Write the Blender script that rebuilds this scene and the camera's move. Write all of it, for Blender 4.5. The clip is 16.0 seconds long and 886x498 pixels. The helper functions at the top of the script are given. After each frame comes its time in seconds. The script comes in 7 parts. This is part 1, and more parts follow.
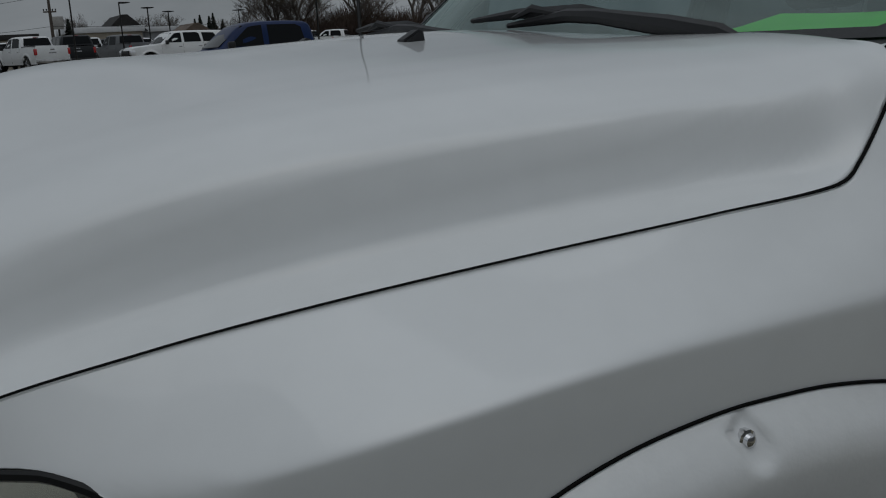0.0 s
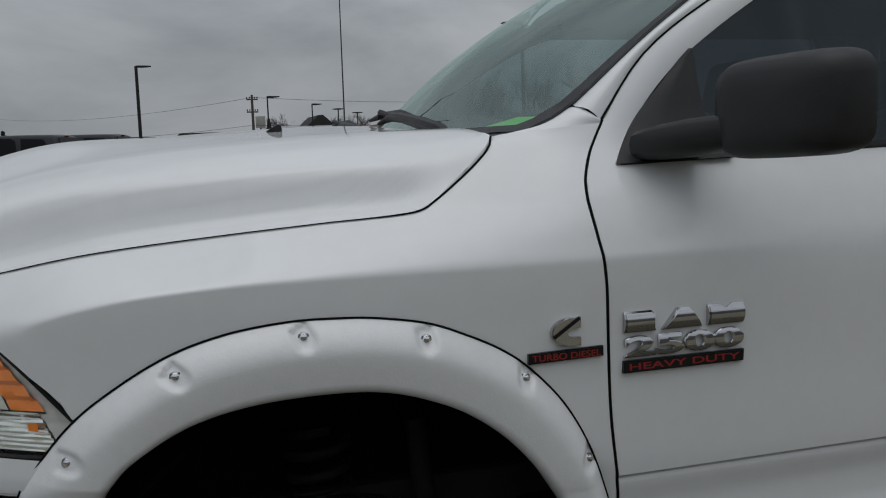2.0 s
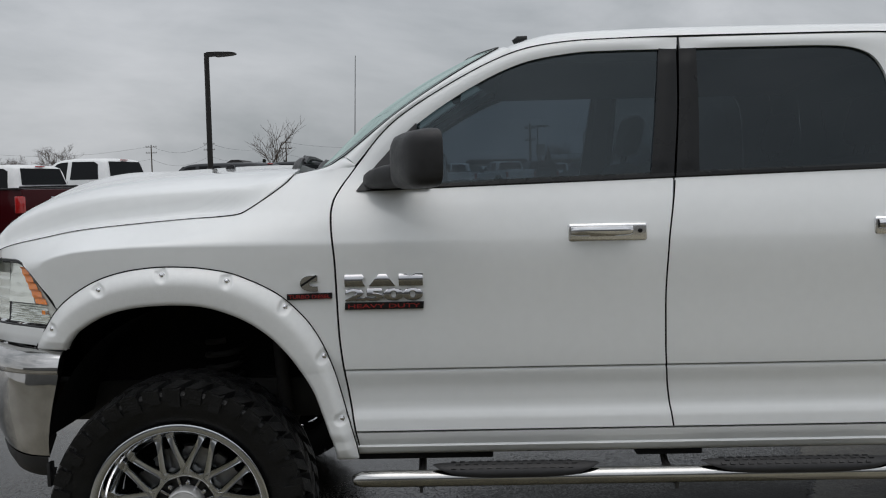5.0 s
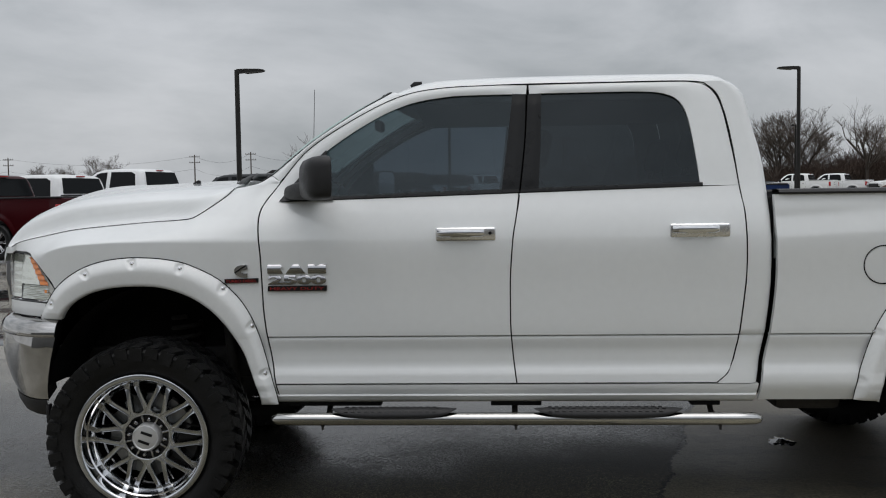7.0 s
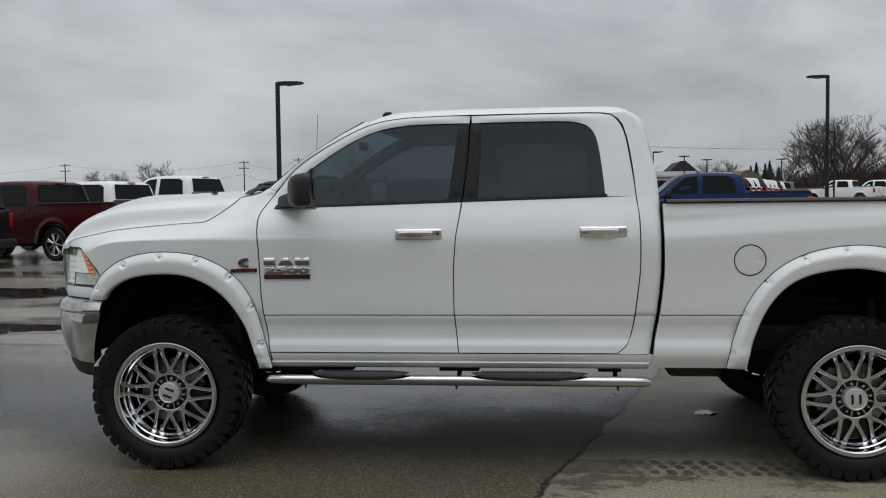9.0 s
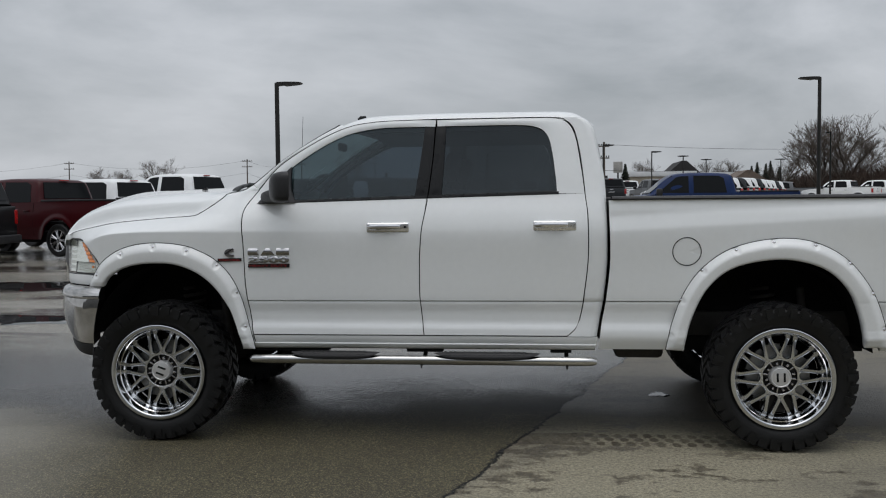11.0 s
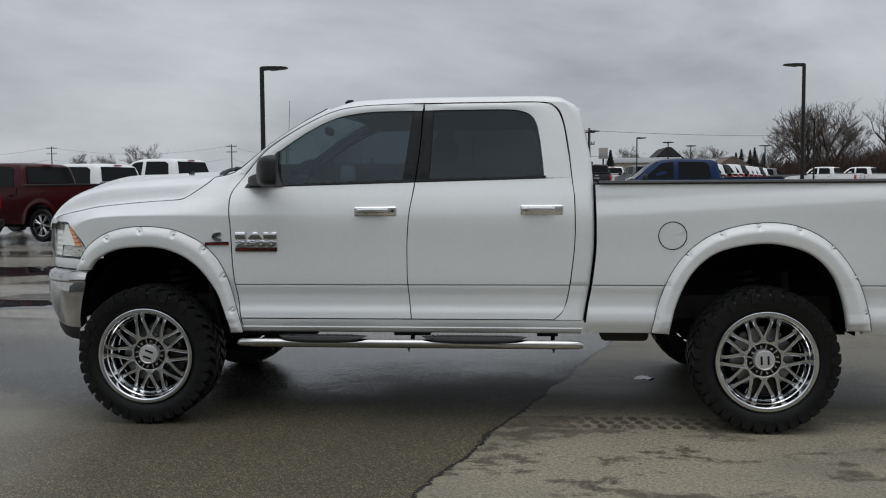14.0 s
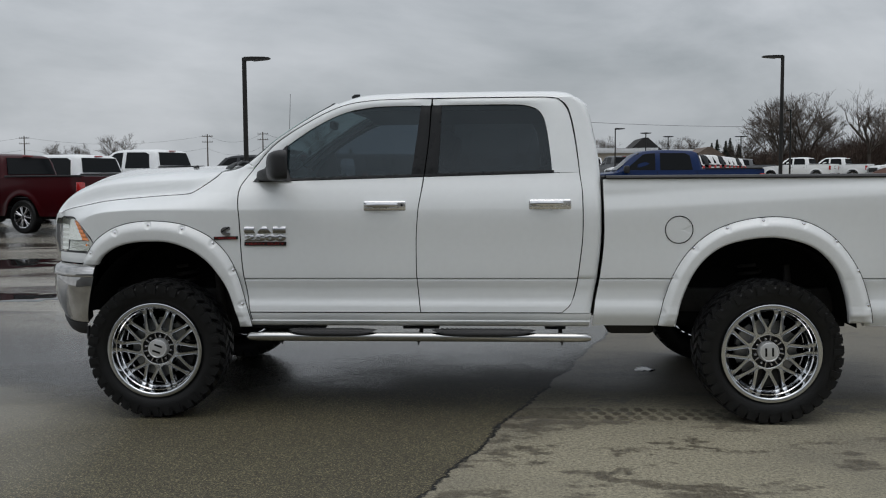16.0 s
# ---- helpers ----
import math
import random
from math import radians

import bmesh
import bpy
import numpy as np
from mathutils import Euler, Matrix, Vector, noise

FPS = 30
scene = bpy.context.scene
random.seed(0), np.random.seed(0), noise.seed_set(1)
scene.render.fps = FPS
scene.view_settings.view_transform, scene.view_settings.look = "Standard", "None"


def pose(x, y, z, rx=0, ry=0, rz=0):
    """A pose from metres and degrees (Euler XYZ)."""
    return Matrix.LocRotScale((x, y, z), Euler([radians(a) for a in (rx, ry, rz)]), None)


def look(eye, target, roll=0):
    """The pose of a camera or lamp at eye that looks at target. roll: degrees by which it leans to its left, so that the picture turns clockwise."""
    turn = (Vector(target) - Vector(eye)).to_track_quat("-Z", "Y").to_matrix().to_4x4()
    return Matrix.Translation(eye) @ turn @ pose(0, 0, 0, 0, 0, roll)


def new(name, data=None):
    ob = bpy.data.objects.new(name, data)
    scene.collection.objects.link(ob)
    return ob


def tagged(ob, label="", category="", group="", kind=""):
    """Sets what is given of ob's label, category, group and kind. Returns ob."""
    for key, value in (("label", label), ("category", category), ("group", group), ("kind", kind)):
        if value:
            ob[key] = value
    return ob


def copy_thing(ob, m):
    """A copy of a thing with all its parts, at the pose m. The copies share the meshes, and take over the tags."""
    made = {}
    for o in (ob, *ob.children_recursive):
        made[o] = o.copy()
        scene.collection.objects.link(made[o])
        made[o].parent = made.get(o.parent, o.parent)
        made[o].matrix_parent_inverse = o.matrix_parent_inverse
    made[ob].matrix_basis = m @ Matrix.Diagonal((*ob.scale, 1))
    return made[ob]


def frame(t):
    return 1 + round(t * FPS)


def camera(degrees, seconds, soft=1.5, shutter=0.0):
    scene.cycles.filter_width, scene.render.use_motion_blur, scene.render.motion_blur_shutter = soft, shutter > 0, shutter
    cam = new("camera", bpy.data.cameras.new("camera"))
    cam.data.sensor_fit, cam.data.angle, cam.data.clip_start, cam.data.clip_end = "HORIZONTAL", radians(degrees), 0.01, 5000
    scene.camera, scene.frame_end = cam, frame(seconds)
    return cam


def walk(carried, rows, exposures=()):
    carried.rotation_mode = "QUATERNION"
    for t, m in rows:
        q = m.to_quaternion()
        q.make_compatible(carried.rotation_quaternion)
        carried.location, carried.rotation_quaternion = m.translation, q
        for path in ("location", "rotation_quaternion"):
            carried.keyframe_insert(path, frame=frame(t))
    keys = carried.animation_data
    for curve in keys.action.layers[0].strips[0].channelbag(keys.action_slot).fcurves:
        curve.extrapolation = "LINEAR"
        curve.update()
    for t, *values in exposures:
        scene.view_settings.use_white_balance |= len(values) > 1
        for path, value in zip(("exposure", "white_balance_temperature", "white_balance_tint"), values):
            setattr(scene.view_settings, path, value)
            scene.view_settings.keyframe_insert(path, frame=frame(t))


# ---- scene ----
cam = camera(50.2, 16.0, soft=1.1)
PATH = [
    (0, (-0.675, -0.614, 1.586), (0.223, 1.12, 1.154), -3.0),
    (0.5, (-0.618, -0.841, 1.579), (0.244, 0.925, 1.21), -2.3),
    (1, (-0.508, -1.081, 1.561), (0.306, 0.72, 1.251), -2.3),
    (1.5, (-0.399, -1.344, 1.541), (0.331, 0.5, 1.283), -2.0),
    (2, (-0.293, -1.631, 1.528), (0.28, 0.274, 1.318), -2.1),
    (2.5, (-0.136, -1.891, 1.524), (0.292, 0.054, 1.339), -1.9),
    (3, (0.091, -2.165, 1.507), (0.368, -0.19, 1.35), -2.4),
    (3.5, (0.286, -2.408, 1.492), (0.443, -0.419, 1.353), -1.8),
    (4, (0.487, -2.706, 1.503), (0.549, -0.712, 1.361), -2.0),
    (4.5, (0.707, -2.944, 1.5), (0.718, -0.949, 1.359), -1.6),
    (5, (0.924, -3.207, 1.502), (0.902, -1.212, 1.366), -1.2),
    (7.3, (1.69, -4.377, 1.501), (1.554, -2.385, 1.39), -0.8),
    (7.5, (1.771, -4.489, 1.501), (1.615, -2.499, 1.389), -0.8),
    (8, (1.898, -4.751, 1.506), (1.728, -2.762, 1.395), -0.9),
    (8.5, (2.049, -5.032, 1.502), (1.857, -3.044, 1.397), -0.7),
    (9, (2.14, -5.294, 1.511), (1.932, -3.308, 1.412), -0.7),
    (11.3, (2.443, -5.834, 1.485), (2.227, -3.849, 1.383), -0.5),
    (11.5, (2.45, -5.844, 1.482), (2.233, -3.859, 1.378), -0.5),
    (12, (2.442, -5.856, 1.498), (2.236, -3.87, 1.389), -0.5),
    (12.5, (2.441, -5.844, 1.483), (2.239, -3.857, 1.374), -0.5),
    (13, (2.433, -5.841, 1.482), (2.238, -3.853, 1.369), -0.5),
    (13.5, (2.411, -5.833, 1.49), (2.226, -3.845, 1.368), -0.5),
    (14, (2.409, -5.832, 1.48), (2.225, -3.845, 1.349), -0.4),
    (14.5, (2.378, -5.841, 1.494), (2.2, -3.854, 1.353), -0.4),
    (15, (2.317, -5.872, 1.517), (2.15, -3.884, 1.37), -0.3),
    (15.5, (2.252, -5.89, 1.517), (2.103, -3.901, 1.369), -0.4),
    (16, (2.209, -5.895, 1.509), (2.075, -3.906, 1.357), -0.4),
]
walk(cam, [(t, look(eye, target, roll)) for t, eye, target, roll in PATH],
     [(0.0, -1.14, 6230, 9), (0.5, -1.00, 6230, 9.5), (1.0, -0.78, 6250, 11), (1.5, -0.56, 6320, 12), (2.5, -0.33, 6400, 12), (3.0, -0.27, 6430, 12), (4.0, 0.00, 6500, 13), (5.0, 0.09, 6520, 12), (9.0, 0.12, 6500, 12), (11.5, 0.11, 6400, 12), (16.0, 0.09, 6400, 11)])

# ---- world and light ----
world = bpy.data.worlds.new("overcast_sky")
scene.world = world
world.use_nodes = True
wn, wl = world.node_tree.nodes, world.node_tree.links
wn.clear()
w_out = wn.new("ShaderNodeOutputWorld")
w_bg = wn.new("ShaderNodeBackground")
w_sky = wn.new("ShaderNodeTexSky")
w_sky.sky_type, w_sky.sun_disc = "NISHITA", False
w_sky.sun_elevation, w_sky.sun_rotation = radians(77), radians(180)
w_sky.air_density, w_sky.dust_density = 1.0, 6.0
w_tc = wn.new("ShaderNodeTexCoord")
w_map = wn.new("ShaderNodeMapping")
w_map.inputs["Scale"].default_value = (1.0, 1.0, 2.6)
w_n1 = wn.new("ShaderNodeTexNoise")
w_n1.inputs["Scale"].default_value, w_n1.inputs["Detail"].default_value, w_n1.inputs["Roughness"].default_value = 2.4, 7.0, 0.55
w_n1.inputs["Distortion"].default_value = 0.35
w_ramp = wn.new("ShaderNodeValToRGB")
w_ramp.color_ramp.elements[0].position, w_ramp.color_ramp.elements[0].color = 0.34, (3.12, 3.4, 3.55, 1)
w_ramp.color_ramp.elements[1].position, w_ramp.color_ramp.elements[1].color = 0.66, (5.7, 5.95, 6.15, 1)
w_mix = wn.new("ShaderNodeMix")
w_mix.data_type = "RGBA"
w_mix.inputs["Factor"].default_value = 0.88
wl.new(w_tc.outputs["Generated"], w_map.inputs["Vector"])
wl.new(w_map.outputs["Vector"], w_n1.inputs["Vector"])
wl.new(w_n1.outputs["Fac"], w_ramp.inputs["Fac"])
wl.new(w_sky.outputs["Color"], w_mix.inputs["A"])
wl.new(w_ramp.outputs["Color"], w_mix.inputs["B"])
# the cloud deck is brighter overhead, round the hidden sun
w_dot = wn.new("ShaderNodeVectorMath")
w_dot.operation = "DOT_PRODUCT"
w_dot.inputs[1].default_value = (0.02, -0.15, 0.988)
w_glow = wn.new("ShaderNodeMapRange")
w_glow.interpolation_type = "SMOOTHSTEP"
for key, value in (("From Min", 0.12), ("From Max", 1.0), ("To Min", 1.0), ("To Max", 1.72)):
    w_glow.inputs[key].default_value = value
w_mul = wn.new("ShaderNodeVectorMath")
w_mul.operation = "SCALE"
wl.new(w_tc.outputs["Generated"], w_dot.inputs[0])
wl.new(w_dot.outputs["Value"], w_glow.inputs["Value"])
wl.new(w_mix.outputs["Result"], w_mul.inputs[0])
wl.new(w_glow.outputs["Result"], w_mul.inputs["Scale"])
wl.new(w_mul.outputs["Vector"], w_bg.inputs["Color"])
w_bg.inputs["Strength"].default_value = 0.105
wl.new(w_bg.outputs["Background"], w_out.inputs["Surface"])

sun = new("sun", bpy.data.lights.new("sun", "SUN"))
sun.data.energy, sun.data.angle, sun.data.color = 0.5, radians(60), (0.97, 1.0, 1.0)
sun.matrix_world = look((2, -2.5, 16), (2, 1, 0.8))


# ---- materials ----
def material(name, color, rough=0.5, metal=0.0, coat=0.0, coat_rough=0.03, noise_scale=0.0, noise_amount=0.0, rough_amount=0.0,
             bump=0.0, bump_scale=60.0, spec=0.5, second=None, stain_scale=1.2):
    """Principled material with fine grain and broad variation at real-world size."""
    m = bpy.data.materials.new(name)
    m.use_nodes = True
    n, l = m.node_tree.nodes, m.node_tree.links
    b = n["Principled BSDF"]
    b.inputs["Base Color"].default_value = (*color, 1)
    b.inputs["Roughness"].default_value, b.inputs["Metallic"].default_value = rough, metal
    b.inputs["Coat Weight"].default_value, b.inputs["Coat Roughness"].default_value = coat, coat_rough
    b.inputs["Specular IOR Level"].default_value = spec
    tc = n.new("ShaderNodeTexCoord")
    if noise_amount or rough_amount or second:
        big, small = n.new("ShaderNodeTexNoise"), n.new("ShaderNodeTexNoise")
        big.inputs["Scale"].default_value, big.inputs["Detail"].default_value = stain_scale, 5
        small.inputs["Scale"].default_value, small.inputs["Detail"].default_value = noise_scale or 40, 4
        for t in (big, small):
            l.new(tc.outputs["Object"], t.inputs["Vector"])
        add = n.new("ShaderNodeMath")
        add.operation = "ADD"
        l.new(big.outputs["Fac"], add.inputs[0])
        l.new(small.outputs["Fac"], add.inputs[1])
        mix = n.new("ShaderNodeMix")
        mix.data_type = "RGBA"
        rng = n.new("ShaderNodeMapRange")
        rng.inputs["From Min"].default_value, rng.inputs["From Max"].default_value = 0.7, 1.3
        l.new(add.outputs[0], rng.inputs["Value"])
        l.new(rng.outputs["Result"], mix.inputs["Factor"])
        lo = [c * (1 - noise_amount) for c in color]
        hi = second or [min(1, c * (1 + noise_amount)) for c in color]
        mix.inputs["A"].default_value, mix.inputs["B"].default_value = (*lo, 1), (*hi, 1)
        l.new(mix.outputs["Result"], b.inputs["Base Color"])
        if rough_amount:
            rr = n.new("ShaderNodeMapRange")
            rr.inputs["From Min"].default_value, rr.inputs["From Max"].default_value = 0.7, 1.3
            rr.inputs["To Min"].default_value, rr.inputs["To Max"].default_value = max(0.01, rough - rough_amount), min(1, rough + rough_amount)
            l.new(add.outputs[0], rr.inputs["Value"])
            l.new(rr.outputs["Result"], b.inputs["Roughness"])
    if bump:
        bt = n.new("ShaderNodeTexNoise")
        bt.inputs["Scale"].default_value, bt.inputs["Detail"].default_value = bump_scale, 4
        l.new(tc.outputs["Object"], bt.inputs["Vector"])
        bn = n.new("ShaderNodeBump")
        bn.inputs["Strength"].default_value, bn.inputs["Distance"].default_value = bump, 0.01
        l.new(bt.outputs["Fac"], bn.inputs["Height"])
        l.new(bn.outputs["Normal"], b.inputs["Normal"])
    return m


def glass_material(name, tint, gloss=(1, 1, 1), ior=1.5, rough=0.0):
    """Thin automotive glass: tinted see-through with a Fresnel sheen."""
    m = bpy.data.materials.new(name)
    m.use_nodes = True
    n, l = m.node_tree.nodes, m.node_tree.links
    n.clear()
    out, mix = n.new("ShaderNodeOutputMaterial"), n.new("ShaderNodeMixShader")
    tr, gl, facing = n.new("ShaderNodeBsdfTransparent"), n.new("ShaderNodeBsdfGlossy"), n.new("ShaderNodeLayerWeight")
    tr.inputs["Color"].default_value = (*tint, 1)
    gl.inputs["Color"].default_value, gl.inputs["Roughness"].default_value = (*gloss, 1), rough
    facing.inputs["Blend"].default_value = 0.5
    power, sheen = n.new("ShaderNodeMath"), n.new("ShaderNodeMapRange")
    power.operation = "POWER"
    power.inputs[1].default_value = 5.0
    sheen.inputs["To Min"].default_value = ((ior - 1) / (ior + 1)) ** 2
    l.new(facing.outputs["Facing"], power.inputs[0])
    l.new(power.outputs[0], sheen.inputs["Value"])
    l.new(sheen.outputs["Result"], mix.inputs["Fac"])
    l.new(tr.outputs["BSDF"], mix.inputs[1])
    l.new(gl.outputs["BSDF"], mix.inputs[2])
    l.new(mix.outputs["Shader"], out.inputs["Surface"])
    return m


WHITE = material("white_paint", (0.768, 0.787, 0.785), 0.42, 0, 1.0, 0.04, 26, 0.018, 0.04, spec=0.4, stain_scale=2.4)
FLARE = material("white_painted_plastic", (0.785, 0.80, 0.795), 0.38, 0, 0.5, 0.12, 60, 0.03, 0.06, 0.05, 220)
BADGE = material("badge_chrome", (0.50, 0.50, 0.51), 0.10, 1.0, 0, 0.03, 25, 0.1, 0.05)
CHROME = material("chrome", (0.78, 0.78, 0.79), 0.06, 1.0, 0, 0.03, 18, 0.05, 0.035)
DIRTY_CHROME = material("road_worn_chrome", (0.46, 0.45, 0.43), 0.045, 1.0, 0, 0.03, 9, 0.3, 0.05, 0.10, 6, second=(0.58, 0.57, 0.56), stain_scale=4.0)
HANDLE = material("handle_chrome", (0.86, 0.86, 0.86), 0.26, 1.0, 0, 0.03, 25, 0.04, 0.05)
STEP_STEEL = material("stainless_step", (0.50, 0.50, 0.49), 0.13, 1.0, 0, 0.03, 14, 0.1, 0.05)
LAMP_MIRROR = material("lamp_mirror", (0.84, 0.86, 0.80), 0.14, 0.8, 0.3, 0.03, 60, 0.04, 0.04)
LAMP_HOUSING = material("lamp_housing", (0.70, 0.70, 0.66), 0.3, 0, 0.4, 0.1, 30, 0.15, 0.08)
GUNMETAL = material("satin_chrome", (0.60, 0.615, 0.63), 0.15, 1.0, 0, 0.03, 20, 0.08, 0.04)
BLACK = material("black_plastic", (0.016, 0.016, 0.0172), 0.5, 0, 0, 0.03, 30, 0.25, 0.1, 0.12, 500, spec=0.42)
SATIN = material("satin_black_trim", (0.009, 0.0095, 0.010), 0.3, 0, 0.0, 0.1, 20, 0.2, 0.06, spec=0.25)
GAP = material("dark_seam", (0.006, 0.006, 0.006), 0.9, spec=0.1)
WELL = material("inner_liner", (0.006, 0.006, 0.006), 0.85, 0, 0, 0.03, 14, 0.4, 0.1, 0.3, 60, spec=0.2)
RUBBER = material("tyre_rubber", (0.0062, 0.0063, 0.0064), 0.46, 0, 0, 0.03, 22, 0.4, 0.14, 0.3, 140, spec=0.30)
FRAME_STEEL = material("undercarriage_steel", (0.03, 0.028, 0.026), 0.7, 0.2, 0, 0.03, 12, 0.5, 0.1, 0.4, 40)
BRAKE = material("brake_steel", (0.36, 0.36, 0.355), 0.42, 0.7, 0, 0.03, 25, 0.3, 0.1)
LENS_CLEAR = glass_material("clear_lens", (0.985, 0.99, 0.99), ior=1.4)
REFLECTOR = material("lamp_reflector", (0.82, 0.83, 0.85), 0.3, 0.55, 0, 0.03, 30, 0.05, 0.05)
AMBER = material("amber_lens", (1.0, 0.24, 0.003), 0.2, 0, 0.6, 0.02, 60, 0.15, 0.05, 0.15, 120)
RED_LENS = material("red_lens", (0.42, 0.012, 0.012), 0.18, 0, 1.0, 0.02, 50, 0.2, 0.05)
TINT = glass_material("tinted_glass", (0.20, 0.24, 0.275), (0.78, 0.90, 0.95), ior=1.62)
TINT_DARK = glass_material("dark_tinted_glass", (0.08, 0.096, 0.104), (0.80, 0.90, 0.95), ior=1.55)
WINDSHIELD = glass_material("windshield_glass", (0.54, 0.67, 0.63), (0.84, 1.0, 0.95), 2.4)
MIRROR = material("mirror_glass", (0.8, 0.8, 0.8), 0.01, 1.0)
INTERIOR = material("dark_interior_trim", (0.03, 0.031, 0.034), 0.75, 0, 0, 0.03, 40, 0.3, 0.1, 0.2, 300)
SEAT = material("seat_cloth", (0.05, 0.052, 0.058), 0.9, 0, 0, 0.03, 60, 0.3, 0.05, 0.3, 400)
GREEN = material("green_card", (0.13, 0.93, 0.025), 0.6, 0, 0, 0.03, 20, 0.04, 0.05)
RED_PRINT = material("red_print", (0.27, 0.018, 0.015), 0.4, 0, 0, 0.03, 90, 0.15, 0.05)
CAP_WHITE = material("cap_silver", (0.62, 0.62, 0.61), 0.3, 0.4)


# ---- mesh helpers ----
def part(name, bm, mat, parent=None, label="", angle=38, flip=True):
    """Link a bmesh as one mesh object under a thing or a part."""
    if flip:
        bmesh.ops.recalc_face_normals(bm, faces=bm.faces)
    me = bpy.data.meshes.new(name)
    bm.to_mesh(me)
    bm.free()
    me.materials.append(mat)
    me.shade_smooth()
    me.set_sharp_from_angle(angle=radians(angle))
    ob = new(name, me)
    if parent is not None:
        ob.parent = parent
    return tagged(ob, label)


def thing(name, label, category, group="", at=None):
    ob = new(name)
    ob.empty_display_size = 0.2
    if at is not None:
        ob.matrix_basis = at
    return tagged(ob, label, category, group)


def spline(points):
    """Smooth monotone-ish interpolation through (t, v) pairs."""
    p = sorted(points)
    ts, vs = np.array([a for a, _ in p], float), np.array([b for _, b in p], float)
    h, d = np.diff(ts), np.diff(vs) / np.diff(ts)
    m = np.zeros(len(ts))
    m[0], m[-1] = d[0], d[-1]
    for i in range(1, len(ts) - 1):
        if d[i - 1] * d[i] > 0:
            w1, w2 = 2 * h[i] + h[i - 1], h[i] + 2 * h[i - 1]
            m[i] = (w1 + w2) / (w1 / d[i - 1] + w2 / d[i])

    def f(t):
        t = min(max(t, ts[0]), ts[-1])
        i = min(max(int(np.searchsorted(ts, t)) - 1, 0), len(h) - 1)
        s = (t - ts[i]) / h[i]
        return float((1 + 2 * s) * (1 - s) ** 2 * vs[i] + s * (1 - s) ** 2 * h[i] * m[i] + s * s * (3 - 2 * s) * vs[i + 1] + s * s * (s - 1) * h[i] * m[i + 1])
    return f


def resample(points, count):
    """Points evenly spaced along a smooth curve through the given points (any dimension)."""
    p = np.array(points, float)
    ext = np.vstack([2 * p[0] - p[1], p, 2 * p[-1] - p[-2]])
    dense = []
    for i in range(1, len(ext) - 2):
        a, b, c, d = ext[i - 1:i + 3]
        for k in range(16):
            s = k / 16
            dense.append(0.5 * (2 * b + (c - a) * s + (2 * a - 5 * b + 4 * c - d) * s * s + (3 * b - a - 3 * c + d) * s ** 3))
    dense.append(p[-1])
    dense = np.array(dense)
    run = np.concatenate([[0], np.cumsum(np.linalg.norm(np.diff(dense, axis=0), axis=1))])
    want = np.linspace(0, run[-1], count)
    return np.stack([np.interp(want, run, dense[:, k]) for k in range(p.shape[1])], axis=1)


def smooth(a, b, v):
    s = min(max((v - a) / (b - a), 0.0), 1.0)
    return s * s * (3 - 2 * s)


def sheet(bm, rows, close_u=False, close_v=False, rim=None):
    """A grid of faces through rows of points; rim: a vector by which its border is folded back."""
    vs = [[bm.verts.new(p) for p in row] for row in rows]
    nu, nv = len(vs), len(vs[0])
    for i in range(nu if close_u else nu - 1):
        for j in range(nv if close_v else nv - 1):
            q = [vs[i][j], vs[(i + 1) % nu][j], vs[(i + 1) % nu][(j + 1) % nv], vs[i][(j + 1) % nv]]
            q = [v for k, v in enumerate(q) if v not in q[:k]]
            if len(q) > 2:
                bm.faces.new(q)
    if rim is not None:
        loop = vs[0][:] + [r[-1] for r in vs[1:]] + vs[-1][-2::-1] + [r[0] for r in vs[-2:0:-1]]
        back = [bm.verts.new(v.co + Vector(rim)) for v in loop]
        for k in range(len(loop)):
            bm.faces.new((loop[k], loop[(k + 1) % len(loop)], back[(k + 1) % len(loop)], back[k]))
    return vs


def tube(bm, points, radius, sides=8, caps=True):
    """A round bar along a polyline; radius: one number or one a point."""
    pts = [Vector(p) for p in points]
    rad = [float(r) for r in radius] if isinstance(radius, (list, tuple)) else [radius] * len(pts)
    rings, up = [], None
    for i, p in enumerate(pts):
        d = (pts[min(i + 1, len(pts) - 1)] - pts[max(i - 1, 0)]).normalized()
        if up is None:
            up = d.orthogonal().normalized()
        up = (up - d * up.dot(d)).normalized()
        side = d.cross(up)
        rings.append([bm.verts.new(p + rad[i] * (up * math.cos(2 * math.pi * k / sides) + side * math.sin(2 * math.pi * k / sides))) for k in range(sides)])
    for a, b in zip(rings, rings[1:]):
        for k in range(sides):
            bm.faces.new((a[k], a[(k + 1) % sides], b[(k + 1) % sides], b[k]))
    if caps:
        bm.faces.new(rings[0]), bm.faces.new(rings[-1][::-1])


def lathe(bm, profile, center=(0, 0, 0), sides=48, close=False):
    """Revolve (radius, y) pairs round the y axis through center."""
    cx, cy, cz = center
    rows = [[(cx + r * math.cos(2 * math.pi * k / sides), cy + y, cz + r * math.sin(2 * math.pi * k / sides)) for k in range(sides)] for r, y in profile]
    sheet(bm, rows, close_u=close, close_v=True)


def block(bm, lo, hi, bevel=0.01, segments=2, matrix=None):
    """A box between two corners with rounded edges."""
    lo, hi = Vector(lo), Vector(hi)
    m = Matrix.Translation((lo + hi) / 2) @ Matrix.Diagonal((*(hi - lo), 1))
    got = bmesh.ops.create_cube(bm, size=1, matrix=(matrix @ m) if matrix else m)["verts"]
    if bevel:
        edges = list({e for v in got for e in v.link_edges})
        bmesh.ops.bevel(bm, geom=edges, offset=bevel, segments=segments, affect="EDGES", clamp_overlap=True, profile=0.5)


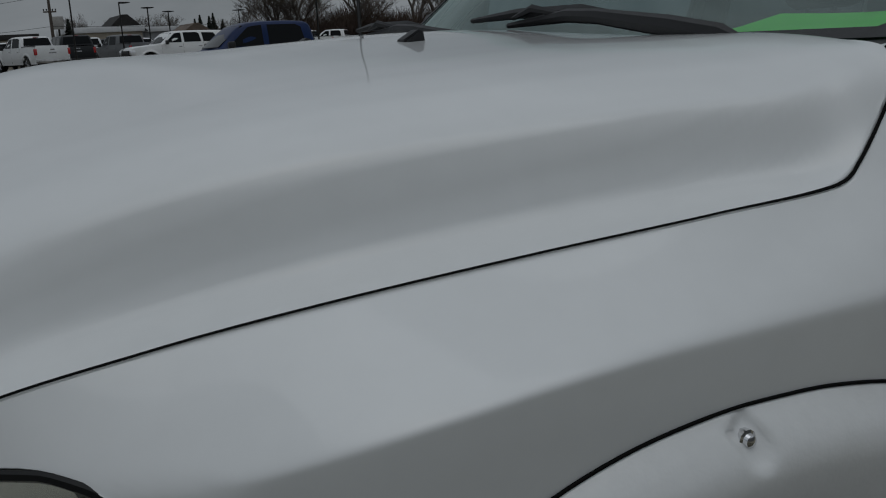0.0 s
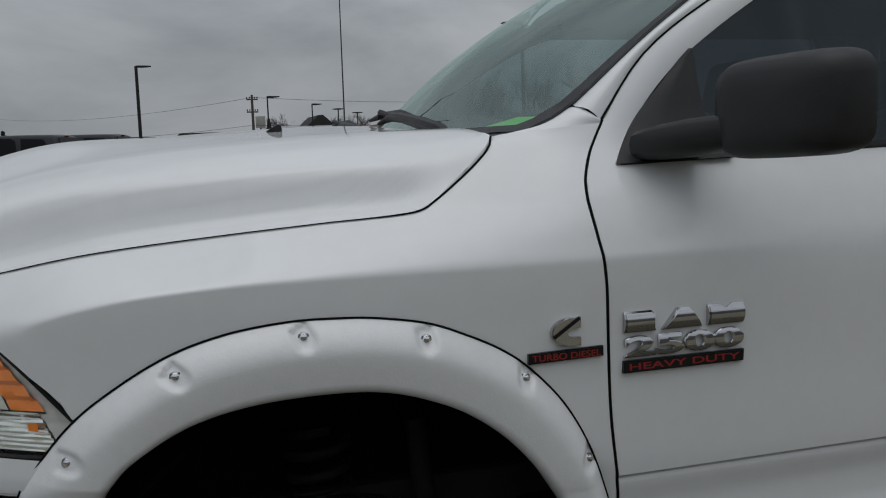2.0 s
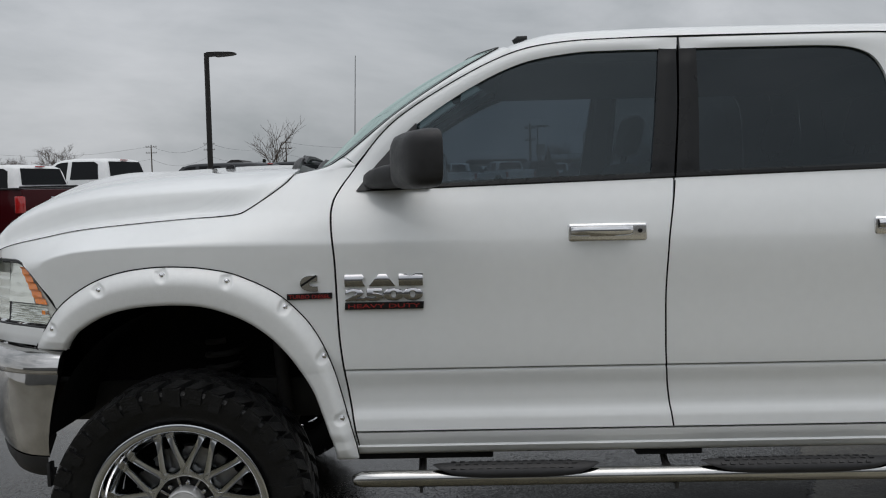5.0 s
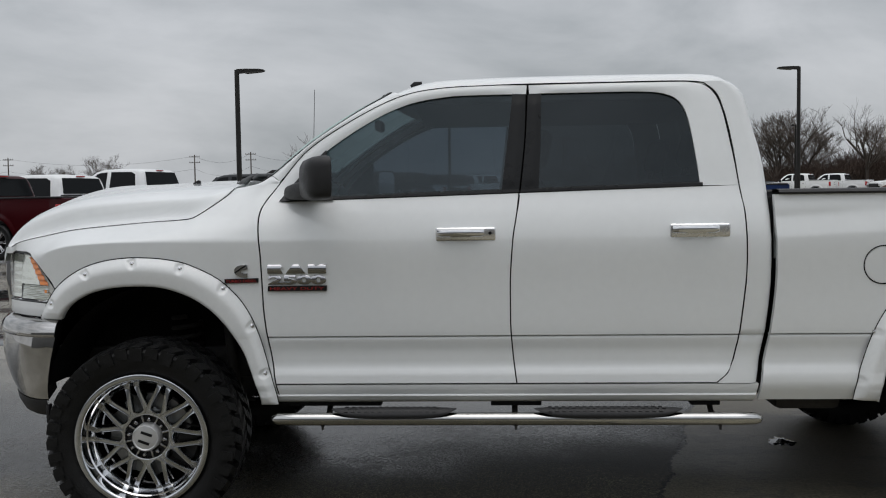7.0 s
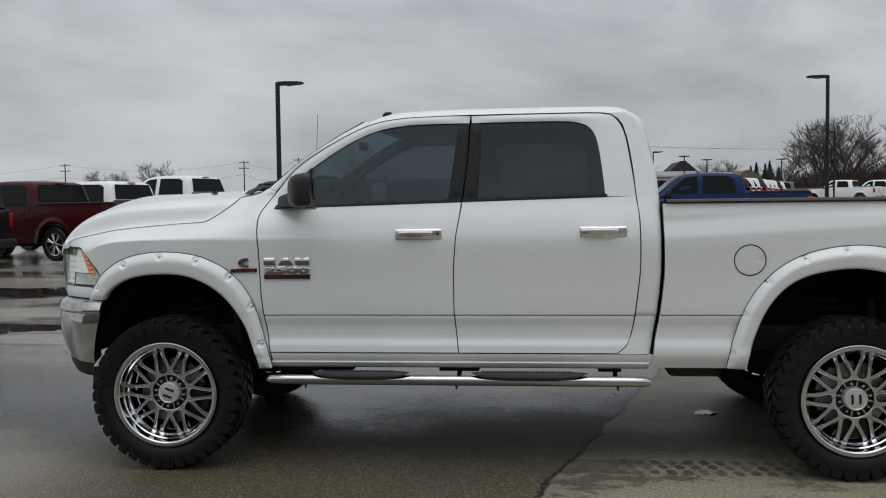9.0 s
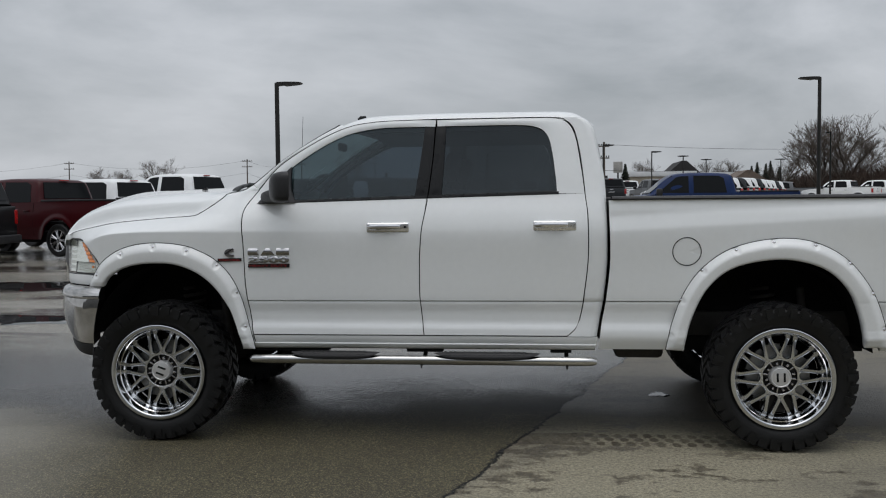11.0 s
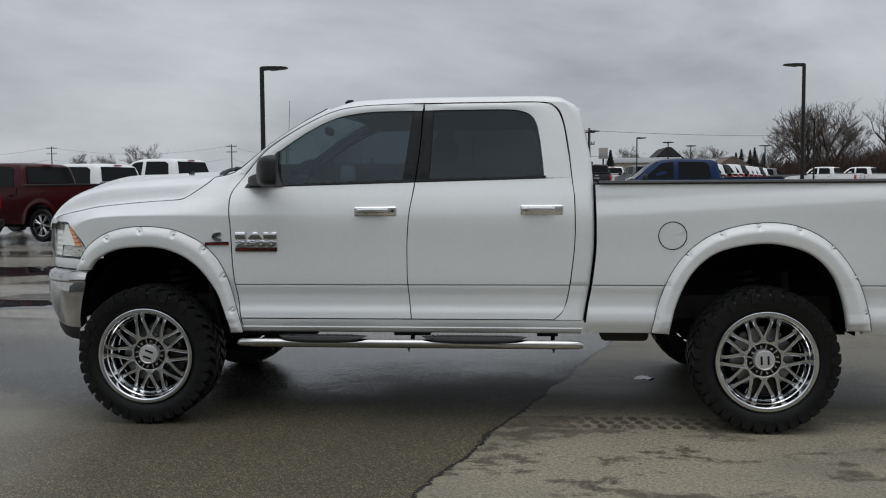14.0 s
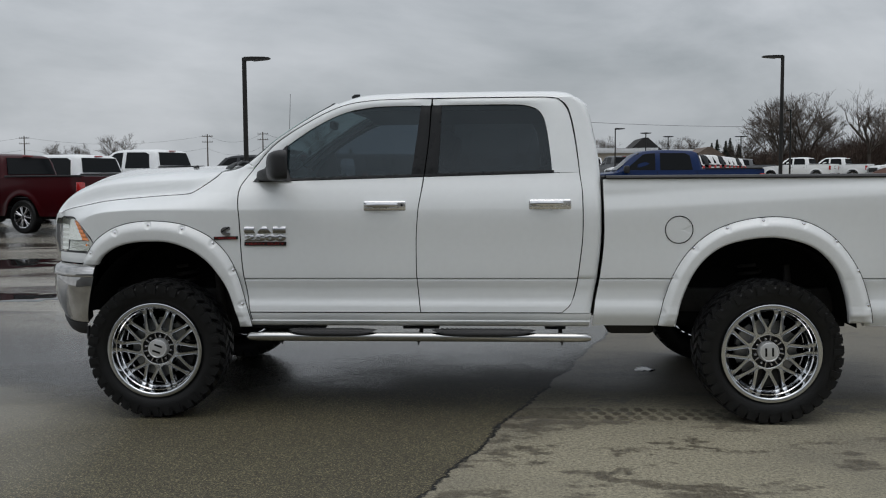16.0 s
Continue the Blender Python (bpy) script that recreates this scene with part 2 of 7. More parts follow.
def plate(bm, outline, y0, y1, bevel=0.0, steps=2):
    """An outline of (x, z) points extruded from y0 to y1."""
    a = [bm.verts.new((x, y0, z)) for x, z in outline]
    b = [bm.verts.new((x, y1, z)) for x, z in outline]
    fa = bm.faces.new(a)
    bm.faces.new(b[::-1])
    n = len(a)
    for k in range(n):
        bm.faces.new((a[k], b[k], b[(k + 1) % n], a[(k + 1) % n]))
    if bevel:
        bmesh.ops.bevel(bm, geom=list(fa.edges), offset=bevel, segments=steps, affect="EDGES", clamp_overlap=True)


# ---- the white pickup truck: x runs back along it, y towards its far side, z up ----
MID = 1.01
side_section = spline([(0.57, 0.035), (0.60, 0.02), (0.645, 0.0), (0.66, -0.002), (0.675, 0.0), (0.70, 0.003), (0.74, 0.021), (0.80, 0.022),
                       (0.862, 0.009), (0.867, 0.011), (0.871, 0.022), (0.875, 0.003), (0.95, 0.0), (1.05, -0.001), (1.12, -0.003), (1.20, -0.007), (1.28, -0.0105),
                       (1.305, -0.0105), (1.318, -0.0078), (1.33, -0.0035), (1.36, 0.0075), (1.42, 0.028), (1.48, 0.05), (1.52, 0.066)])
HEIGHTS = [0.66, 0.668, 0.676, 0.69, 0.705, 0.72, 0.74, 0.76, 0.78, 0.80, 0.82, 0.84, 0.855, 0.862, 0.867, 0.871, 0.875, 0.884, 0.90, 0.93, 0.96, 1.0,
           1.04, 1.08, 1.12, 1.16, 1.20, 1.24, 1.27, 1.285, 1.296, 1.304, 1.311, 1.318, 1.325, 1.333, 1.345, 1.36, 1.39, 1.42, 1.44, 1.46, 1.48]


soft_section = spline([(1.05, -0.001), (1.12, -0.003), (1.20, -0.007), (1.255, -0.0085), (1.295, -0.0065), (1.335, 0.0), (1.38, 0.0115), (1.42, 0.0245), (1.48, 0.05), (1.52, 0.066)])


def side_y(x, z):
    """The body side's distance in from its widest plane; the shoulder crease fades towards the rear door."""
    if z <= 1.52:
        y = side_section(z)
        if z > 1.1 and x > 0.55:
            y += (soft_section(z) - y) * smooth(0.55, 1.0, x)
    else:
        y = 0.066 + (z - 1.52) * 0.285
    return y + 0.06 * smooth(1.35, 1.6, z) * smooth(1.1, 0.55, x)


door_front_x = spline([(0.57, 0.592), (0.65, 0.577), (0.80, 0.552), (0.93, 0.534), (1.01, 0.527), (1.17, 0.522), (1.25, 0.5195), (1.31, 0.514), (1.36, 0.5085), (1.41, 0.506), (1.45, 0.512), (1.48, 0.525), (1.51, 0.543), (1.54, 0.565), (1.575, 0.59)])
door_mid_x = spline([(0.57, 1.68), (0.66, 1.668), (0.80, 1.652), (0.94, 1.643), (1.08, 1.643), (1.29, 1.655), (1.50, 1.69), (2.01, 1.735)])
door_rear_x = spline([(0.60, 2.50), (0.66, 2.555), (0.69, 2.592), (0.73, 2.62), (0.94, 2.66), (1.19, 2.683), (1.40, 2.68), (1.50, 2.668), (1.70, 2.648), (1.90, 2.612), (1.98, 2.57), (2.005, 2.5)])
cab_back_x = spline([(0.57, 2.722), (0.70, 2.745), (0.87, 2.775), (1.15, 2.802), (1.48, 2.797), (1.64, 2.787), (1.78, 2.758), (1.90, 2.737), (1.93, 2.730), (1.957, 2.718), (1.985, 2.697), (2.003, 2.674), (2.02, 2.64)])
bed_front_x = spline([(0.57, 2.742), (0.70, 2.757), (0.87, 2.787), (1.15, 2.814), (1.49, 2.807)])
DRIP = [(0.585, 1.575), (0.72, 1.728), (0.94, 1.868), (1.15, 1.966), (1.33, 2.0), (1.55, 2.009), (1.73, 2.012), (2.1, 2.013), (2.46, 2.011), (2.555, 1.99), (2.61, 1.90), (2.645, 1.70), (2.668, 1.5)]
drip_z = spline(DRIP[:9])


GLASS_EDGE = [(0.440, 0.192, 1.554), (0.47, 0.188, 1.568), (0.538, 0.176, 1.606), (0.73, 0.195, 1.757), (0.94, 0.222, 1.897), (1.10, 0.245, 1.987)]


def belt(x):
    return 1.483 + 0.0235 * (x - 0.6)


truck = thing("pickup_truck", "white lifted crew-cab pickup truck with chrome wheels on wet asphalt", "pickup truck")


def put(s, x, y, z):
    """A point of the near side (s = 1) or of its mirror image on the far side (s = -1)."""
    return (x, y if s > 0 else 2 * MID - y, z)


def rim_of(s, depth=0.02):
    return (0, depth * s, 0)


def panel_rows(s, left, right, heights, columns, top=None):
    rows = []
    for h in heights:
        row = []
        for k in range(columns + 1):
            u = k / columns
            x = left(h) + (right(h) - left(h)) * u
            z = h if top is None or h < 1.4 else 1.4 + (h - 1.4) * (top(x) - 1.4) / 0.08
            row.append(put(s, x, side_y(x, z), z))
        rows.append(row)
    return rows


ARCH_F_OUT = [(-0.556, 0.955), (-0.54, 0.985), (-0.465, 1.082), (-0.395, 1.142), (-0.30, 1.197), (-0.20, 1.228), (-0.09, 1.241), (0.0, 1.24), (0.07, 1.234), (0.16, 1.217), (0.23, 1.19), (0.30, 1.155), (0.355, 1.115), (0.42, 1.047), (0.468, 0.97), (0.503, 0.885), (0.528, 0.80), (0.546, 0.73), (0.570, 0.64), (0.584, 0.58), (0.587, 0.565)]
ARCH_F_IN = [(-0.42, 0.960), (-0.40, 0.99), (-0.36, 1.03), (-0.27, 1.08), (-0.16, 1.106), (-0.02, 1.112), (0.09, 1.10), (0.20, 1.06), (0.285, 1.005), (0.35, 0.94), (0.40, 0.87), (0.44, 0.80), (0.468, 0.72), (0.505, 0.61), (0.516, 0.565)]
ARCH_R_OUT = [(3.13, 0.58), (3.17, 0.75), (3.24, 0.93), (3.35, 1.08), (3.52, 1.195), (3.76, 1.25), (3.99, 1.23), (4.19, 1.12), (4.335, 0.93), (4.405, 0.74), (4.43, 0.60)]
ARCH_R_IN = [(3.24, 0.575), (3.29, 0.77), (3.38, 0.95), (3.52, 1.07), (3.72, 1.122), (3.90, 1.12), (4.08, 1.06), (4.21, 0.93), (4.275, 0.76), (4.30, 0.60)]
ARCH_R_OUT = [(x + 0.014, z) for x, z in ARCH_R_OUT]
BOLTS_F = [(-0.462, 1.033), (-0.282, 1.168), (-0.066, 1.214), (0.153, 1.19), (0.345, 1.097), (0.472, 0.925), (0.530, 0.711)]
BOLTS_R = [(3.165, 0.668), (3.235, 0.88), (3.36, 1.06), (3.555, 1.182), (3.77, 1.228), (4.01, 1.208), (4.21, 1.10), (4.344, 0.92), (4.405, 0.71)]

# hood edge: where hood and fender meet
seam_z = spline([(-0.76, 1.28), (-0.72, 1.303), (-0.55, 1.341), (-0.40, 1.367), (-0.20, 1.386), (0.0, 1.401), (0.16, 1.411), (0.186, 1.4165), (0.211, 1.430), (0.263, 1.464), (0.314, 1.501), (0.344, 1.527), (0.354, 1.540), (0.360, 1.550), (0.45, 1.562), (0.60, 1.575)])
seam_y = spline([(-0.76, 0.226), (-0.72, 0.217), (-0.55, 0.182), (-0.40, 0.140), (-0.20, 0.112), (0.0, 0.088), (0.16, 0.080), (0.186, 0.083), (0.211, 0.0905), (0.263, 0.110), (0.314, 0.132), (0.344, 0.150), (0.354, 0.163), (0.360, 0.178), (0.45, 0.165), (0.60, 0.118)])
shoulder_z = spline([(-0.70, 1.225), (-0.60, 1.243), (-0.53, 1.257), (-0.49, 1.270), (-0.44, 1.285), (-0.355, 1.301), (-0.25, 1.309), (-0.13, 1.315), (0.25, 1.318), (0.60, 1.314)])
nose_x = spline([(0.08, -0.70), (0.2, -0.775), (0.4, -0.86), (0.7, -0.925), (1.01, -0.95)])
nose_in = spline([(-0.76, 0.245), (-0.70, 0.198), (-0.65, 0.162), (-0.59, 0.12), (-0.55, 0.091), (-0.50, 0.058), (-0.45, 0.030), (-0.40, 0.011), (-0.36, 0.003), (-0.32, 0.0), (0.6, 0.0)])
fender_low = spline([(-0.72, 1.268), (-0.65, 1.266), (-0.62, 1.256), (-0.588, 1.236), (-0.52, 1.176), (-0.45, 1.10), (-0.43, 1.02), (-0.40, 1.02), (-0.33, 1.08), (-0.27, 1.11), (-0.15, 1.155), (-0.02, 1.17), (0.14, 1.155), (0.30, 1.085), (0.40, 0.98), (0.47, 0.85), (0.52, 0.72), (0.555, 0.60), (0.58, 0.575)])


def fender_y(x, z, top_z, top_y):
    """Upright flank below the shoulder line, a rounded deck above it up to the hood edge."""
    zs = shoulder_z(x)
    nose = nose_in(x)
    base = side_section(min(z, zs)) + nose
    if z > zs - 0.02:
        s = (z - zs) / (top_z - zs)
        e = 0.05
        w = (math.sqrt(s * s + e * e) + s) / 2 * 0.985
        base += max(0.0, w - e * 0.18) * (top_y - side_section(zs) - nose)
    return base


FENDER_XS = [-0.72 + 1.295 * i / 88 for i in range(89)]


def rear_section(z):
    """Section of the body behind the wheel arch's middle: deck below the hood line, then the hood's flank."""
    if z <= 1.411:
        return fender_y(0.16, z, 1.411, 0.080)
    return flank_y(z) if z < 1.55 else 0.178 + (z - 1.55) * 1.1


flank_y = spline([(1.38, 0.0605), (1.411, 0.080), (1.4165, 0.083), (1.430, 0.0905), (1.464, 0.110), (1.501, 0.132), (1.527, 0.150), (1.540, 0.163), (1.550, 0.178)])


edge_x = spline([(1.38, 0.10), (1.411, 0.16), (1.4165, 0.186), (1.430, 0.211), (1.464, 0.263), (1.501, 0.314), (1.527, 0.344), (1.540, 0.354), (1.550, 0.360), (1.60, 0.366)])


def fender_deck(x, z):
    """The fender's skin without its trimmed upper edge, running out into the door's section."""
    late = smooth(0.02, 0.16, x)
    skin = rear_section(z) * late
    if late < 1:
        skin += fender_y(x, z, seam_z(x) - 0.003, seam_y(x) - 0.002) * (1 - late)
    start = edge_x(z) if z > 1.411 else 0.16 - 0.3 * smooth(1.411, 1.29, z)
    join = min(max((x - start) / (0.50 - start), 0.0), 1.0)
    return skin * (1 - join) + side_y(x, z) * join


def fender_grid():
    """Points of the near fender: columns from the nose to the door, each from the wheel arch up."""
    grid = []
    for xp in FENDER_XS:
        zt, zl, col = seam_z(xp) - 0.003, fender_low(xp), []

        def across(z):
            return xp + (door_front_x(z) - 0.004 - 0.575) * smooth(0.1, 0.575, xp) * (1 - smooth(zt - 0.10, zt - 0.01, z) * smooth(0.54, 0.37, xp))

        xt = across(zt)
        knee = max(shoulder_z(xp) - 0.035, zl + 0.3 * (zt - zl))
        trim = (seam_y(xt) - 0.002 - fender_deck(xt, zt)) * smooth(0.575, 0.33, xt)
        for j in range(81):
            v = j / 80
            z = zl + (knee - zl) * v / 0.4 if v < 0.4 else knee + (zt - knee) * (v - 0.4) / 0.6
            x = across(z)
            col.append([x, fender_deck(x, z) + trim * smooth(max(zt - 0.19, shoulder_z(xp) - 0.004), zt, z), z])
        grid.append(col)
    g = np.array(grid)
    for _ in range(3):
        g[1:-1, 1:-1] = 0.5 * g[1:-1, 1:-1] + 0.125 * (g[:-2, 1:-1] + g[2:, 1:-1] + g[1:-1, :-2] + g[1:-1, 2:])
    return g


FENDER = fender_grid()


def build_fender(s):
    bm = bmesh.new()
    sheet(bm, [[put(s, *map(float, c)) for c in col] for col in FENDER], rim=rim_of(s, 0.025))
    return part("fender", bm, WHITE, truck)


def build_flare(s, outer, inner, bolts, name_label, swell):
    n, m = 300, 22
    out, inn = resample(outer, n), resample(inner, n)

    def wrap(x):
        return nose_in(x) if x < 0 else 0.0

    def skin(x, z, v, ends=9.0):
        base = min(side_y(1.2, z) if z < 1.3 else 0.0, 0.004)
        bulge = -swell * (1 - (1 - min(v / 0.5, 1)) ** 2.0) - 0.005 * math.sin(math.pi * v) + 0.006 * smooth(0.92, 1.0, v)
        return base + wrap(x) + bulge * min(1, 0.35 + 0.65 * min(1, ends) ** 0.5)

    rows = []
    for i in range(n):
        col = []
        d = out[i] - inn[i]
        width = np.linalg.norm(d)
        d = d / width
        for j in range(m + 1):
            v = j / m
            x, z = out[i] * (1 - v) + inn[i] * v
            dent = 0.0
            for bx, bz in bolts:
                dx, dz = x - bx, z - bz
                if dx * dx + dz * dz < 0.01:
                    across, along = dx * d[0] + dz * d[1], -dx * d[1] + dz * d[0]
                    scoop = math.hypot(along, across + 0.004)
                    dent = max(dent, smooth(0.021, 0.012, abs(along)) * smooth(0.024, 0.015, across) * smooth(-0.014, 0.0, across), smooth(0.024, 0.011, scoop))
            col.append(put(s, x, skin(x, z, v, min(i, n - 1 - i) / 8) + 0.010 * dent, z))
        x, z = inn[i]
        y = skin(x, z, 1.0)
        col.append(put(s, x * 0.99 + 0.01 * inn[:, 0].mean(), y + 0.012, z - 0.001))
        col.append(put(s, x, y + 0.06, z + 0.004))
        rows.append(col)
    bm = bmesh.new()
    sheet(bm, rows)
    flare = part("fender_flare", bm, FLARE, truck, name_label, angle=60)
    bm = bmesh.new()
    tube(bm, [put(s, p[0], min(side_y(1.2, p[1]), 0.004) + wrap(p[0]) - 0.002, p[1]) for p in resample(outer, 90)], 0.0021, 6)
    part("edge_gasket", bm, GAP, flare, "thin black rubber gasket")
    for bx, bz in bolts:
        bm = bmesh.new()
        d = -1 if s > 0 else 1
        near = min(range(n), key=lambda i: abs((bx - inn[i][0]) * (out[i][1] - inn[i][1]) - (bz - inn[i][1]) * (out[i][0] - inn[i][0])) + 3 * math.hypot(bx - out[i][0], bz - out[i][1]))
        v = np.linalg.norm(np.array((bx, bz)) - out[near]) / np.linalg.norm(inn[near] - out[near])
        lathe(bm, [(0.0, d * 0.007), (0.003, d * 0.0068), (0.0062, d * 0.005), (0.0075, d * 0.001), (0.0105, 0.0), (0.0105, -d * 0.02)], put(s, bx, skin(bx, bz, min(v, 1.0)) + 0.009, bz), 10)
        part("bolt", bm, CHROME, flare, "chrome button-head bolt")
    return flare


def hood_z(x, y):
    """Shelf beside the hood edge, a steep flank, then the raised centre; the edge cuts up across the flank at the rear."""
    crown = hood_crown(max(x - nose_x(y), 0.0)) + (0.019 + 0.028 * smooth(-0.22, -0.6, x)) * smooth(0.5, 1.01, y) - 0.012 * (1 - smooth(0.15, 0.42, y)) * smooth(-0.1, 0.3, x)
    xe = min(max(x, -0.75), 0.360)
    xv = min(xe, 0.16)
    edge_y, edge_z = seam_y(xe), seam_z(xe)
    line_y, line_z = seam_y(xv), min(seam_z(xv) + 0.05 * (xe - xv), crown)
    w, f, shift = smooth(0.18, 0.36, x), smooth(-0.6, 0.0, x), 0.042 * smooth(0.0, 0.30, x)

    def rise(yy):
        d = yy - line_y
        return line_z + (crown - line_z) * ((1 - w) * (f * hood_step(d + shift) + (1 - f) * nose_step(d)) + w * rear_step(d))

    return rise(y) + (min(edge_z, crown) - rise(edge_y)) * smooth(0.07, 0.0, y - edge_y)


hood_crown = spline([(0.0, 1.24), (0.012, 1.288), (0.04, 1.346), (0.09, 1.408), (0.16, 1.455), (0.28, 1.503), (0.49, 1.547), (0.78, 1.574), (1.1, 1.584), (1.35, 1.574)])
hood_step = spline([(-0.02, 0.0), (0.0, 0.0), (0.03, 0.02), (0.055, 0.06), (0.070, 0.10), (0.079, 0.20), (0.086, 0.40), (0.092, 0.53), (0.102, 0.585), (0.125, 0.65), (0.15, 0.71), (0.20, 0.80), (0.30, 0.89), (0.50, 0.96), (0.93, 1.0)])
nose_step = spline([(-0.02, 0.0), (0.0, 0.0), (0.03, 0.02), (0.055, 0.07), (0.069, 0.12), (0.078, 0.26), (0.086, 0.50), (0.093, 0.645), (0.104, 0.705), (0.125, 0.765), (0.15, 0.81), (0.20, 0.87), (0.30, 0.93), (0.50, 0.975), (0.93, 1.0)])
rear_step = spline([(-0.02, 0.0), (0.0, 0.0), (0.030, 0.30), (0.050, 0.53), (0.060, 0.61), (0.075, 0.70), (0.10, 0.82), (0.15, 0.90), (0.30, 0.955), (0.93, 1.0)])


def build_hood():
    rows = []
    for i in range(131):
        u, row = i / 130, []
        for j in range(-84, 85):
            v = (1 - abs(j) / 84) ** 1.4
            x = 0.0
            for _ in range(5):
                ye = seam_y(max(x, -0.75)) + 0.003
                y = ye + v * (MID - ye)
                rear = 0.360 - 0.095 * smooth(0.1, 0.9, v)
                x = nose_x(y) + u ** 1.5 * (rear - nose_x(y))
            row.append((x, y if j <= 0 else 2 * MID - y, hood_z(x, y)))
        rows.append(row)
    g = np.array(rows)
    for _ in range(10):
        g[1:-1, 1:-1, 2] = 0.5 * g[1:-1, 1:-1, 2] + 0.25 * (g[:-2, 1:-1, 2] + g[2:, 1:-1, 2])
    rows = [[tuple(map(float, p)) for p in row] for row in g]
    bm = bmesh.new()
    sheet(bm, rows, rim=(0, 0, -0.03))
    return part("hood", bm, WHITE, truck, "white hood with a raised centre bulge", angle=50)


def build_door_handle(s, door, x0, x1, z0, z1, lock):
    bm = bmesh.new()
    zc = (z0 + z1) / 2
    ys = side_y(1.5, zc)
    a, b = put(s, x0 - 0.006, ys - 0.010, z0 - 0.005), put(s, x1 + 0.004, ys + 0.012, z1 + 0.004)
    block(bm, [min(p, q) for p, q in zip(a, b)], [max(p, q) for p, q in zip(a, b)], 0.0105, 4)
    part("handle_base", bm, HANDLE, door, "chrome handle bezel")
    bm = bmesh.new()
    rows = []
    for k in range(17):
        t = k / 16
        x = x0 + 0.004 + (x1 - x0 - 0.052) * t
        lift = 0.014 + 0.022 * math.sin(math.pi * min(max(t, 0.001), 0.999)) ** 0.4
        h = 0.0175 * (0.86 + 0.14 * math.sin(math.pi * t) ** 0.5)
        rows.append([put(s, x, ys - lift + dy, zc + 0.005 + h * dz) for dy, dz in ((0.012, -0.8), (0.004, -1.0), (-0.002, -0.9), (-0.007, -0.5), (-0.008, 0.3), (-0.004, 0.85), (0.003, 1.0), (0.012, 0.8))])
    sheet(bm, rows, close_v=True)
    part("handle", bm, CHROME, door, "chrome pull handle")
    if lock:
        bm = bmesh.new()
        d = -1 if s > 0 else 1
        lathe(bm, [(0, d * 0.005), (0.006, d * 0.005), (0.008, d * 0.002), (0.008, -d * 0.01)], put(s, x1 - 0.022, ys - 0.010, zc + 0.004), 16)
        part("key_cylinder", bm, SATIN, door)


def build_window(s, door, left, right, top, glass):
    rows = []
    for i in range(33):
        x = left + (right - left) * i / 32
        zb, zt = belt(x) + 0.008, max(top(x) + 0.004, belt(x) + 0.012)
        rows.append([put(s, x, side_y(x, zb + (zt - zb) * k / 8) + 0.012, zb + (zt - zb) * k / 8) for k in range(9)])
    bm = bmesh.new()
    sheet(bm, rows)
    ob = part("window_glass", bm, glass, door, "dark tinted window glass")
    ob.visible_shadow = False
    return ob


def build_frame(s, door, outer, inner, mat, name, depth=0.0):
    n = 60
    a, b = resample(outer, n), resample(inner, n)
    rows = []
    for i, (p, q) in enumerate(zip(a, b)):
        row, swell = [], smooth(0, 8, i) * smooth(n - 1, n - 8, i)
        for k in range(5):
            v = k / 4
            x, z = p * (1 - v) + q * v
            row.append(put(s, x, side_y(x, z) + depth - 0.006 * math.sin(math.pi * v) * swell, z))
        rows.append(row)
    bm = bmesh.new()
    sheet(bm, rows, rim=rim_of(s, 0.03))
    return part(name, bm, mat, door)


FRONT_DLO = [(0.600, 1.478), (0.66, 1.575), (0.78, 1.698), (0.98, 1.832), (1.17, 1.922), (1.35, 1.957), (1.5, 1.964), (1.728, 1.965)]
REAR_DLO = [(1.742, 1.966), (2.0, 1.967), (2.25, 1.966), (2.36, 1.953), (2.425, 1.915), (2.46, 1.83), (2.485, 1.65), (2.495, 1.532)]
front_top, rear_top = spline(FRONT_DLO), spline(REAR_DLO[:4] + [(2.40, 1.935), (2.45, 1.86), (2.47, 1.77), (2.497, 1.53)])


